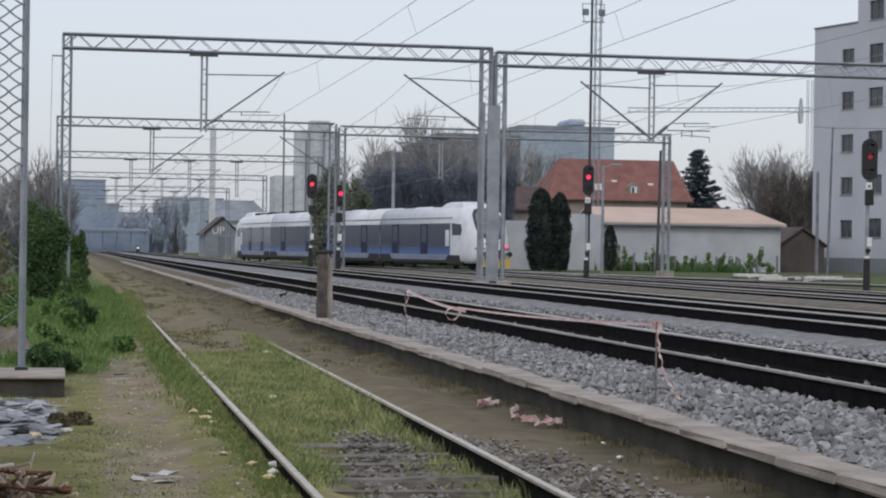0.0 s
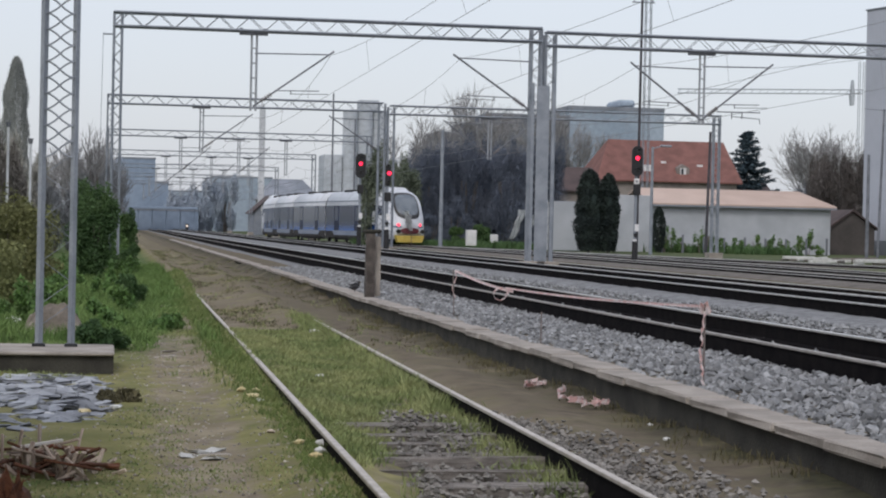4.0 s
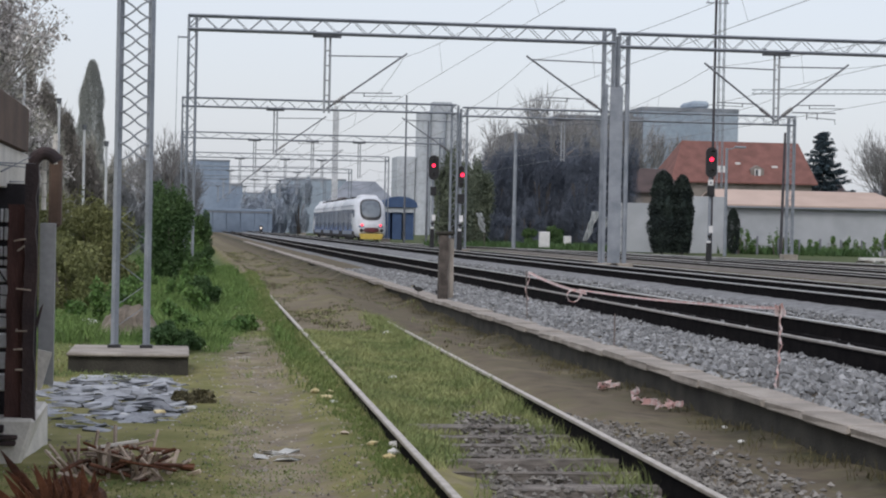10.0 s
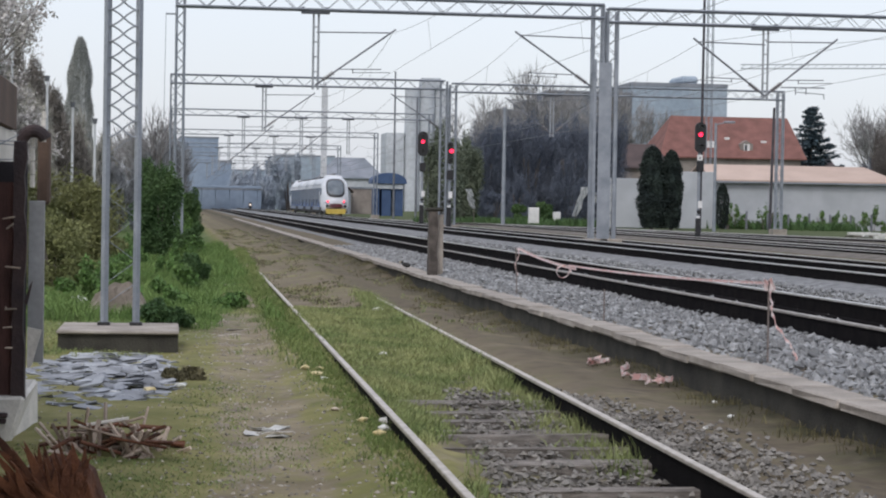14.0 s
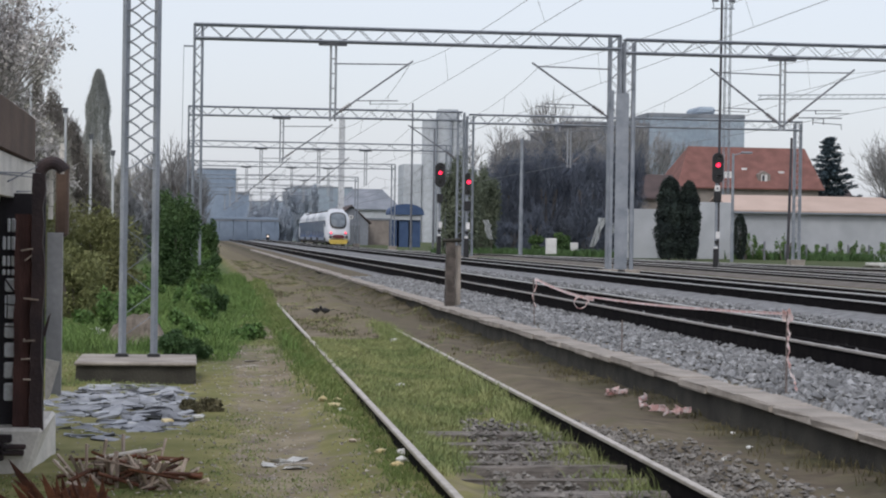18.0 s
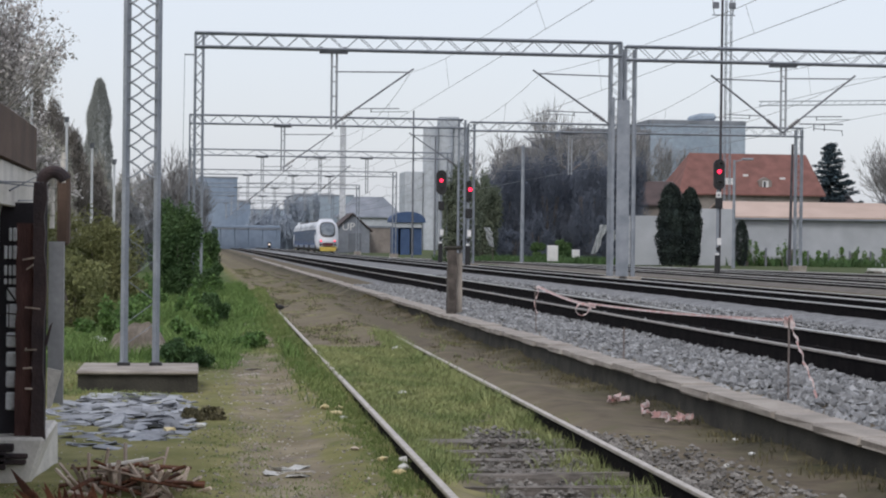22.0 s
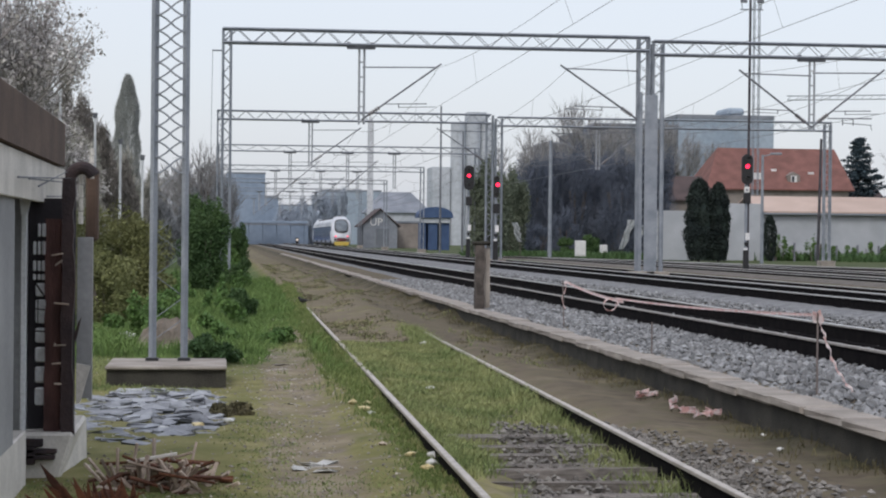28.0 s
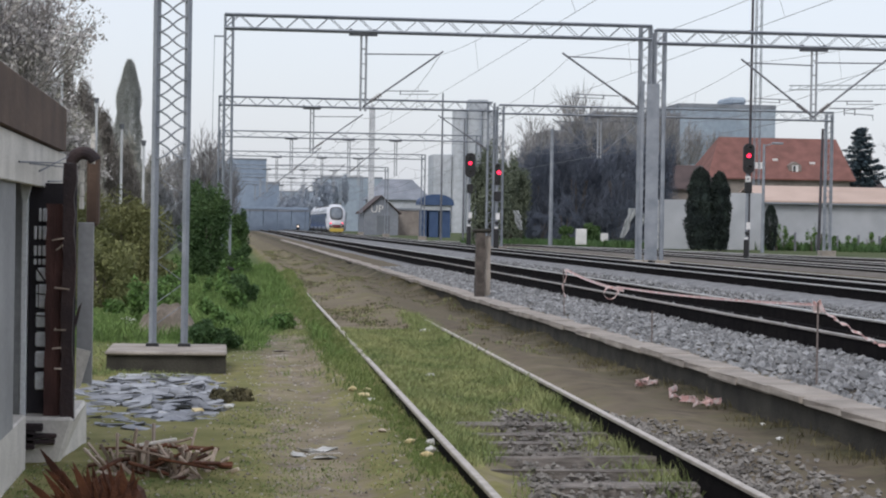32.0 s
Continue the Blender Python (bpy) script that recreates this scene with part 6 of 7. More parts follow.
for ra, rb in zip(rows[:-1], rows[1:]):
    for q in range(4):
        bm.faces.new((ra[q], ra[(q + 1) % 4], rb[(q + 1) % 4], rb[q]))
bm.faces.new(rows[0][::-1])
bm.faces.new(rows[-1])
bmesh.ops.recalc_face_normals(bm, faces=bm.faces[:])
# side colour set far darker than the cap
part("block", bm, M["conc_dark"], pl, "dark sides")
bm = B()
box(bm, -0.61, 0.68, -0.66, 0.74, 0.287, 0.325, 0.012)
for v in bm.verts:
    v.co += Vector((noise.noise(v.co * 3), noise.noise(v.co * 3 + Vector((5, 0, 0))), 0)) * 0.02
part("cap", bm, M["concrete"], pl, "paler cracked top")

# concrete stump on the wall edge
st = empty("concrete_stump", "weathered stump post, dark on the left and paler on the right", "post", "", (4.82, 36.4, 0.38))
# second block added to give the stump its paler right side
for nm, x0, x1, y0, y1, h, mt, lb in (("shaft", -0.13, 0.035, -0.1, 0.1, 1.22, "stump", "dark left part of the post"), ("backing_post", 0.04, 0.15, 0.0, 0.14, 1.16, "concrete", "paler right part of the post")):
    bm = B()
    n = 9
    rows = []
    for k in range(n + 1):
        z = h * k / n
        j = [0.016 * noise.noise((z * 6, q * 3.1, x0 * 20)) for q in range(4)]
        rows.append([bm.verts.new(p) for p in ((x0 + j[0], y0, z), (x1 + j[1], y0 + j[0], z), (x1 + j[1], y1, z), (x0 + j[2], y1, z))])
    for ra, rb in zip(rows[:-1], rows[1:]):
        for q in range(4):
            bm.faces.new((ra[q], ra[(q + 1) % 4], rb[(q + 1) % 4], rb[q]))
    bm.faces.new(rows[0][::-1])
    bm.faces.new(rows[-1])
    part(nm, bm, M[mt], st, lb)
bm = B()
box(bm, -0.19, 0.15, -0.14, 0.14, 1.221, 1.285, 0.025)
for v in bm.verts:
    v.co.z += 0.015 * noise.noise(v.co * 9)
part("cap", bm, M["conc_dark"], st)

# rods with barrier tape
for x, y, h, lean in ((5.0, 16.1, 0.71, 0.0), (4.92, 28.0, 0.72, -0.03), (4.86, 21.9, 0.38, 0.0)):
    p = empty("marker_rod", "thin rusty steel rod holding barrier tape", "rod", "marker rods", (x, y, 0.4))
    bm = B()
    tube(bm, (0, 0, -0.1), (lean, 0, h), 0.009, None, 6)
    part("shaft", bm, M["rod"], p)


def ribbon(pts, w=0.035, twist=0.5, seed=0):
    """A crumpled, slightly folded tape along pts."""
    r = random.Random(seed)
    bm = B()
    rows = []
    for k, p in enumerate(pts):
        a = twist * k + r.uniform(-0.3, 0.3)
        o = Vector((0.35 * math.cos(a), 0.3 * math.sin(a * 1.3), math.sin(a) * 0.8 + 0.5)).normalized() * w
        m = Vector(p)
        f = Vector((o.z, 0.5 * o.z, -o.x)) * 0.35
        rows.append([bm.verts.new(m - o), bm.verts.new(m + f), bm.verts.new(m + o)])
    for a, b2 in zip(rows[:-1], rows[1:]):
        for i in range(2):
            bm.faces.new((a[i], a[i + 1], b2[i + 1], b2[i]))
    bmesh.ops.solidify(bm, geom=bm.faces[:], thickness=0.006)
    return bm


tape = empty("barrier_tape", "faded pink barrier tape strung between the rods", "barrier tape")
A0, A1 = Vector((4.92, 28.0, 1.11)), Vector((5.0, 16.1, 1.09))
def sagged(a, b2, sag, n):
    return [a.lerp(b2, k / n) - Vector((0, 0, sag * 4 * k / n * (1 - k / n))) for k in range(n + 1)]
part("span", ribbon(sagged(A0, A0.lerp(A1, 0.34) - Vector((0, 0, 0.16)), 0.03, 10) , 0.02, 0.2, 1), M["tape"], tape)
part("span", ribbon(sagged(A0.lerp(A1, 0.3) - Vector((0, 0, 0.13)), A1, 0.03, 26), 0.013, 0.08, 2), M["tape"], tape)
part("loop", ribbon([A0.lerp(A1, 0.28) + Vector((0.09 * math.cos(t), 0.02 * t, -0.22 + 0.08 * math.sin(t))) for t in [k * 0.5 for k in range(14)]], 0.014, 0.4, 3), M["tape"], tape)
part("knot", ribbon([A1 + Vector((0.05 * math.sin(k * 1.7), 0, 0.05 * math.cos(k * 2.1) - 0.02)) for k in range(12)], 0.022, 0.9, 4), M["tape"], tape)
part("knot_tail", ribbon([A0 + Vector((-0.01 + 0.03 * math.sin(k * 0.9), 0, -0.05 * k)) for k in range(9)], 0.018, 0.5, 5), M["tape"], tape)
# the loose end that flutters: rigid pieces hinged one under another
SEG = 0.15
FLAPS = []
for k in range(5):
    bm = ribbon([Vector((0.012 * math.sin(j * 2 + k), 0, -SEG * j / 4)) for j in range(5)], 0.032 - 0.002 * k, 0.5, 20 + k)
    FLAPS.append(part("loose_end", bm, M["tape"], tape, "fluttering loose tape end"))
lt = empty("fallen_tape", "crumpled pink tape lying by the wall", "barrier tape", "", (0, 0, 0))
r = random.Random(7)
for (xa, ya), (xb, yb), n in (((4.18, 19.4), (4.4, 19.6), 14), ((4.4, 18.9), (4.15, 17.6), 7), ((4.15, 17.5), (4.27, 17.4), 4), ((4.25, 17.2), (4.42, 17.2), 14)):
    pts = []
    for k in range(n):
        f = k / (n - 1)
        pts.append((xa + (xb - xa) * f + r.uniform(-0.06, 0.06), ya + (yb - ya) * f + r.uniform(-0.08, 0.08), 0.14 + r.uniform(0, 0.05)))
    part("strip", ribbon(pts, 0.03, 1.1, int(xa * 100)), M["tape"], lt)


# heaps: rubble slabs, broken wood, rust-brown stump
def slab_heap(name, label, x, y, n, rx, ry, size, material, seed, piece, zup=0.1, flat=0.25):
    r = random.Random(seed)
    t = empty(name, label, "rubble", "", (x, y, 0.08))
    for k in range(n):
        bm = B()
        s = size * r.uniform(0.5, 1.3)
        box(bm, -s, s, -s * 0.7, s * 0.7, 0, s * flat, s * 0.05)
        for v in bm.verts:
            v.co += Vector((r.uniform(-1, 1), r.uniform(-1, 1), r.uniform(-0.3, 0.3))) * s * 0.22
        ob = part(piece, bm, material, t)
        a, d = r.uniform(0, 6.28), r.random() ** 0.5
        ob.matrix_basis = pose(math.cos(a) * d * rx, math.sin(a) * d * ry, r.uniform(0, zup) * (1 - d), r.uniform(-12, 12), r.uniform(-12, 12), r.uniform(0, 360))
    return t


slab_heap("rubble_heap", "heap of flat grey broken slabs before the plinth", -0.62, 18.1, 300, 0.7, 2.8, 0.1, M["slate"], 1, "slab", 0.05, 0.24)
slab_heap("flat_slab", "cracked pale concrete slab lying in the grass", 0.69, 13.65, 7, 0.1, 0.3, 0.085, M["pale_slab"], 2, "chunk", 0.03, 0.15)
slab_heap("flat_slab", "pale concrete chips on the path", 0.56, 12.9, 5, 0.08, 0.12, 0.05, M["concrete"], 3, "chunk", 0.02, 0.2)
slab_heap("path_stones", "worn flat stones along the path", 0.82, 22, 22, 0.22, 3.6, 0.1, M["concrete"], 4, "stone", 0.0, 0.12)

wd = empty("broken_crate", "heap of broken pale wooden slats", "wood heap", "", (-0.36, 12.7, 0.04))
r = random.Random(9)
for k in range(64):
    bm = B()
    L = r.uniform(0.2, 0.36)
    w = r.uniform(0.007, 0.015)
    box(bm, -w, w, -0.008, 0.008, 0, L, 0.002)
    ob = part("slat", bm, M["stick"], wd)
    x = r.uniform(-0.3, 0.3)
    ob.matrix_basis = pose(x, r.uniform(-0.3, 0.3), 0.0, r.uniform(-62, 62), r.uniform(-50, 62), r.uniform(0, 180))
for k in range(46):
    bm = B()
    L = r.uniform(0.15, 0.4)
    box(bm, -L / 2, L / 2, -0.02, 0.02, 0, 0.014, 0.002)
    ob = part("slat", bm, M["rust"] if k % 4 else M["stick"], wd)
    ob.matrix_basis = pose(r.uniform(-0.34, 0.34), r.uniform(-0.5, 0.4), r.uniform(0.03, 0.2), r.uniform(-20, 20), r.uniform(-25, 20), r.uniform(-40, 40))
bm = B()
box(bm, -0.2, 0.12, 0.1, 0.13, 0.225, 0.245, 0.004, pose(0, 0, 0, 0, -9, 4))
part("top_rail", bm, M["hut_white"], wd, "pale peeling top slat")

rs = empty("splintered_log", "splintered rust-brown log end", "log", "", (-0.58, 9.3, 0.0))
r = random.Random(12)
bm = B()
tube(bm, (0.12, 0.2, 0.02), (0.02, -0.02, 0.42), 0.2, 0.13, 14)
tube(bm, (0.2, 0.2, 0.02), (0.12, -0.02, 0.42), 0.16, 0.1, 14)
for v in bm.verts:
    v.co += Vector((r.uniform(-1, 1), r.uniform(-1, 1), r.uniform(-1, 1))) * 0.02
part("trunk", bm, M["rust"], rs)
for v in range(150):
    bm = B()
    a = math.radians(r.uniform(58, 158))
    k = 1 - abs(a - 2.2) * 0.35
    o = Vector((0.06 + r.gauss(0, 0.05), -0.1 + r.uniform(-0.12, 0.16), 0.22 + r.gauss(0, 0.04)))
    d = Vector((math.cos(a), r.uniform(-0.2, 0.2), math.sin(a))).normalized()
    L = r.uniform(0.2, 0.42) * k
    w = r.uniform(0.012, 0.03)
    n = d.cross(Vector((0, 1, 0))).normalized()
    p = [o - n * w, o + n * w, o + d * L * 0.8 + n * w * 0.5, o + d * L, o + d * L * 0.75 - n * w * 0.6]
    fr = [bm.verts.new(q + Vector((0, -0.006, 0))) for q in p]
    bk = [bm.verts.new(q + Vector((0, 0.006, 0))) for q in p]
    bm.faces.new(fr)
    bm.faces.new(bk[::-1])
    for i in range(5):
        j = (i + 1) % 5
        bm.faces.new((fr[i], bk[i], bk[j], fr[j]))
    part("splinter", bm, M["rust"], rs)

# ---- hut at the path ----
HX = -1.2
hut = empty("trackside_hut", "shabby trackside hut with brown roof edge and white fascia", "hut", "", (0, 0, 0))
bm = B()
prism(bm, [(HX - 2.6, 3.1), (HX - 0.02, 2.56), (HX + 0.03, 2.52), (HX + 0.03, 2.21), (HX - 0.1, 2.2), (HX - 2.6, 2.7)], 5.0, 14.7)
part("roof", bm, M["hut_brown"], hut, "thick dark brown roof edge")
bm = B()
box(bm, HX - 0.04, HX + 0.0, 5.0, 15.1, 1.92, 2.2, 0.006)
part("fascia", bm, M["hut_white"], hut, "chipped white fascia board")
bm = B()
box(bm, HX - 0.1, HX - 0.04, 5.0, 11.9, 0.45, 1.95)
part("wall_panel", bm, M["hut_grey"], hut, "flat grey wall panel")
bm = B()
box(bm, HX - 0.14, HX - 0.05, 5.0, 12.8, 0.0, 0.448, 0.01)
part("base_wall", bm, M["hut_white"], hut, "whitewashed base under the grey panel")
bm = B()
box(bm, HX - 2.5, HX - 0.101, 14.9, 15.0, 0.1, 2.5)
box(bm, HX - 2.5, HX - 2.4, 5.0, 14.89, 0.1, 2.6)
box(bm, HX - 2.39, HX - 0.101, 5.0, 5.1, 0.1, 2.6)
part("back_wall", bm, M["hut_grey"], hut)
bm = B()
box(bm, -1.345, -1.306, 13.3, 13.4, 0.1, 1.93, 0.006)
prism(bm, [(-1.355, 1.94), (-1.285, 1.94), (-1.306, 1.84), (-1.345, 1.84)], 13.29, 13.39)
part("white_post", bm, M["lattice_white"], hut, "slim white painted post flared at its head")
bm = B()
box(bm, -1.304, -0.99, 13.37, 13.42, 0.40, 1.95, 0.004)
part("dark_panel", bm, M["hut_dark"], hut, "dark brown latticed door panel")
# solid white blocks stand in for bright background behind the lattice openings
for z0, z1 in ((0.56, 0.68), (0.71, 0.82), (0.85, 0.95), (0.98, 1.08), (1.11, 1.27), (1.29, 1.38)):
    bm = B()
    box(bm, -1.25, -1.176, 13.345, 13.369, z0, z1, 0.011)
    part("pane", bm, M["lattice_white"], hut, "white block for daylight through a rounded lattice opening")
for z0, z1 in ((1.40, 1.44), (1.46, 1.53), (1.57, 1.66), (1.69, 1.78)):
    for x0, x1 in ((-1.268, -1.248), (-1.238, -1.219), (-1.212, -1.186)):
        if z0 > 1.68 and x0 < -1.24:
            continue
        bm = B()
        box(bm, x0, x1, 13.345, 13.369, z0, z1, 0.006)
        part("pane", bm, M["lattice_white"], hut, "white block for daylight through a narrow lattice opening")
for a, b2, w in (((-1.25, 1.38), (-1.18, 1.28), 0.008), ((-1.268, 1.21), (-1.17, 1.2), 0.006), ((-1.232, 1.27), (-1.232, 1.11), 0.005), ((-1.262, 1.06), (-1.176, 1.055), 0.006)):
    bm = B()
    bar(bm, (a[0], 13.335, a[1]), (b2[0], 13.335, b2[1]), w)
    part("lattice_bar", bm, M["hut_dark"], hut)
r = random.Random(31)
for nm, x0, x1, y0, z0, z1, mt in (("red_timber", -1.174, -1.064, 13.2, 0.39, 1.81, "hut_red"), ("dark_timber", -1.062, -0.985, 13.14, 0.37, 2.08, "hut_rust")):
    bm = B()
    n = 15
    rows = []
    for k in range(n + 1):
        z = z0 + (z1 - z0) * k / n
        j0, j1 = r.uniform(-0.006, 0.006), r.uniform(-0.012, 0.012)
        rows.append([bm.verts.new(p) for p in ((x0 + j0, y0, z), (x1 + j1, y0, z), (x1 + j1, y0 + 0.1, z), (x0 + j0, y0 + 0.1, z))])
    for ra, rb in zip(rows[:-1], rows[1:]):
        for q in range(4):
            bm.faces.new((ra[q], ra[(q + 1) % 4], rb[(q + 1) % 4], rb[q]))
    bm.faces.new(rows[0][::-1])
    bm.faces.new(rows[-1])
    part(nm, bm, M[mt], hut, "dark red-brown split timber post" if nm == "red_timber" else "blackened rotten timber post")
for x, z, L, tilt in ((-1.09, 1.575, 0.08, -10), (-1.08, 1.52, 0.06, -38), (-1.1, 0.985, 0.012, 80), (-1.07, 0.975, 0.08, -3), (-1.09, 0.855, 0.06, -5), (-1.08, 0.72, 0.05, 2), (-1.06, 1.25, 0.1, 6)):
    bm = B()
    box(bm, -L / 2, L / 2, 0, 0.006, -0.006, 0.006, 0.002, pose(x, 13.125, z, 0, tilt, 0))
    part("paint_chip", bm, M["stick"], hut, "bare flaked sliver on the timber")
bm = B()
prism(bm, [(-0.985, 1.02), (-0.965, 1.0), (-0.93, 1.16), (-0.95, 1.13)], 13.13, 13.16)
part("splinter", bm, M["hut_rust"], hut, "black splinter of the timber")
bm = B()
box(bm, -1.32, -0.97, 13.1, 14.4, 0.0, 0.40, 0.02)
for v in bm.verts:
    v.co.x += 0.03 * noise.noise(v.co * 4) - (0.1 if v.co.z < 0.1 and v.co.x > -1.1 and v.co.y < 13.5 else 0)
part("plinth", bm, M["hut_white"], hut, "whitewashed crumbling low plinth")
for x0, x1, z0, z1 in ((-1.3, -1.17, 0.3, 0.35), (-1.3, -1.08, 0.255, 0.285), (-1.28, -1.09, 0.215, 0.245), (-1.3, -1.22, 0.18, 0.3)):
    bm = B()
    box(bm, x0, x1, 13.04, 13.1, z0, z1, 0.006, pose(0, 0, 0, 0, 0.6, 0))
    part("rotten_board", bm, M["hut_rust"], hut, "splintered dark board on the plinth")
bm = B()
box(bm, -0.984, -0.876, 13.43, 13.46, 0.6, 1.69, 0.004)
part("screen", bm, M["hut_grey"], hut, "grey weathered screen sheet")
bm = B()
prism(bm, [(-0.98, 0.56), (-0.95, 0.58), (-0.885, 0.82), (-0.98, 0.84)], 13.39, 13.42)
part("loose_sheet", bm, M["hut_white"], hut, "torn white sheet at the foot of the screen")
bm = B()
rings = []
for k in range(13):
    t = k * 0.22
    c = Vector((HX + 0.12 - 0.1 * math.cos(t), 15.2, 2.1 + 0.12 * math.sin(t)))
    o = Vector((-math.cos(t), 0, math.sin(t)))
    rings.append([bm.verts.new(c + (o * math.cos(q) + Vector((0, 1, 0)) * math.sin(q)) * 0.05) for q in [2 * math.pi * i / 12 for i in range(12)]])
for ra, rb in zip(rings[:-1], rings[1:]):
    for i in range(12):
        bm.faces.new((ra[i], ra[(i + 1) % 12], rb[(i + 1) % 12], rb[i]))
bm.faces.new(rings[0][::-1])
bm.faces.new(rings[-1])
part("pipe_bend", bm, M["hut_rust"], hut, "rusty round pipe bend")
for x, z0, z1 in ((HX + 0.105, 1.79, 2.2), (HX + 0.185, 2.14, 2.38)):
    bm = B()
    for k in range(4):
        za, zb = z0 + (z1 - z0) * k / 4, z0 + (z1 - z0) * (k + 0.92) / 4
        tube(bm, (x + 0.004 * (k % 2), 15.3, za), (x, 15.3, zb), 0.02, 0.017, 6)
    part("drip_pipe", bm, M["hut_white"], hut, "pale jointed pipe")
bm = B()
box(bm, HX + 0.12, HX + 0.215, 15.6, 15.8, 1.66, 2.24, 0.02)
part("brown_box", bm, M["hut_brown"], hut, "brown weathered box on the hut corner")
for k, (za, zb) in enumerate(((2.02, 2.12), (2.03, 2.08), (2.0, 2.15), (1.95, 1.97))):
    bm = B()
    tube(bm, (HX + 0.07, 11 + 0.6 * k, za), (HX + 0.1, 14.6 - 0.3 * k, zb), 0.006, 0.003, 5)
    part("dry_twig", bm, M["galv_dark"], hut, "thin dry twig across the fascia")


# ---- ballast stones, grass ----
def sid_rail(side, y):
    """Centre line of a siding rail."""
    return SID_X + side * (GAUGE / 2 + 0.036) + SID_LEAN * (y - 25)


def stones(name, label, n, zone, size, seed, material="stone"):
    """Loose broken stones: six-point lumps."""
    g = np.random.RandomState(seed)
    base = np.array([(1, 0, 0), (-1, 0, 0), (0, 1, 0), (0, -1, 0), (0, 0, 1), (0, 0, -1)], float)
    tri = np.array([(0, 2, 4), (2, 1, 4), (1, 3, 4), (3, 0, 4), (2, 0, 5), (1, 2, 5), (3, 1, 5), (0, 3, 5)])
    c = np.array([zone(g) for _ in range(n)])
    s = size * g.uniform(0.55, 1.35, (n, 1, 1)) * g.uniform(0.6, 1.2, (n, 6, 1))
    ang = g.uniform(0, 6.28, n)
    v = base[None] * s + g.normal(size=(n, 6, 3)) * size * 0.22
    co, si = np.cos(ang)[:, None], np.sin(ang)[:, None]
    x, y = v[:, :, 0] * co - v[:, :, 1] * si, v[:, :, 0] * si + v[:, :, 1] * co
    v = np.stack([x, y, v[:, :, 2] * 0.75], 2) + c[:, None, :]
    f = (tri[None] + 6 * np.arange(n)[:, None, None]).reshape(-1, 3)
    ob = raw(name, v.reshape(-1, 3).tolist(), f.tolist(), M[material])
    return tagged(ob, label, "gravel", kind="stuff")


def shoulder(g):
    y = 11 + 50 * g.random_sample() ** 1.5
    x = 4.86 + 1.72 * g.random_sample()
    z = 0.385 + 0.03 * min(1, max(0, (x - 4.95) / 0.6)) + g.uniform(-0.01, 0.025)
    return (x, y, z)


def between(g):
    y = 14 + 60 * g.random_sample() ** 1.3
    x = 7.98 + 2.98 * g.random_sample()
    h = 0.40 if x < 9 else 0.46
    return (x, y, h + 0.05 * math.exp(-((x - 9.4) / 0.7) ** 2) + g.uniform(-0.01, 0.035))


def inside(g):
    return (7.23 + g.uniform(-0.66, 0.66), 14 + 40 * g.random_sample() ** 1.3, 0.40 + g.uniform(-0.02, 0.02))


def siding_grit(g):
    y = 7 + 9.8 * g.random_sample()
    x = g.uniform(1.98 + 0.09 * (y - 13), 2.95) if g.random_sample() < 0.5 else sid_rail(1, y) + 0.08 + abs(g.normal()) * 0.32 * min(1.0, max(0.15, (17.5 - y) / 4))
    return (x, y, ground_z(x, y) + g.uniform(-0.01, 0.08 if abs(x - SID_X) < 0.62 and g.random_sample() < 0.6 else 0.03))


stones("ballast_stones", "loose grey crushed ballast stones on the shoulder", 16000, shoulder, 0.042, 1)
rs2 = random.Random(91)
stone_meshes = []
for k in range(9):
    bm = B()
    bmesh.ops.create_icosphere(bm, subdivisions=1, radius=0.045)
    for v in bm.verts:
        v.co = Vector((v.co.x * 1.25, v.co.y, v.co.z * 0.8)) + Vector((rs2.uniform(-1, 1), rs2.uniform(-1, 1), rs2.uniform(-1, 1))) * 0.014
    me = bpy.data.meshes.new("stone")
    bm.to_mesh(me)
    bm.free()
    me.materials.append(M["loose_stone"])
    stone_meshes.append(me)
for k in range(290):
    ob = new("stone", rs2.choice(stone_meshes))
    ob.parent = BEDS[0]
    y = 11.0 + 9.0 * rs2.random() ** 1.3
    x = 4.93 + 1.5 * rs2.random()
    q = rs2.uniform(0.6, 1.15)
    ob.matrix_basis = pose(x, y, 0.405 + 0.03 * min(1, max(0, (x - 4.95) / 0.6)) + 0.02 * q, rs2.uniform(0, 360), rs2.uniform(-30, 30), rs2.uniform(0, 360)) @ Matrix.Scale(q, 4)
stones("ballast_stones", "loose grey ballast stones between the tracks", 12000, between, 0.04, 2)
stones("ballast_stones", "grey ballast stones between the rails", 4500, inside, 0.036, 3)
stones("siding_grit", "dirty grey stones in the siding", 9800, siding_grit, 0.024, 4, "grit")


def path_pebbles(g):
    y = 9 + 34 * g.random_sample() ** 1.6
    x = g.uniform(-1.9, 1.45) if g.random_sample() < 0.7 else 0.6 + g.normal() * 0.3
    return (x, y, ground_z(x, y) + g.uniform(-0.008, 0.004))


stones("path_pebbles", "mixed small pebbles and crumbs on the earth", 7000, path_pebbles, 0.014, 5, "pebble")


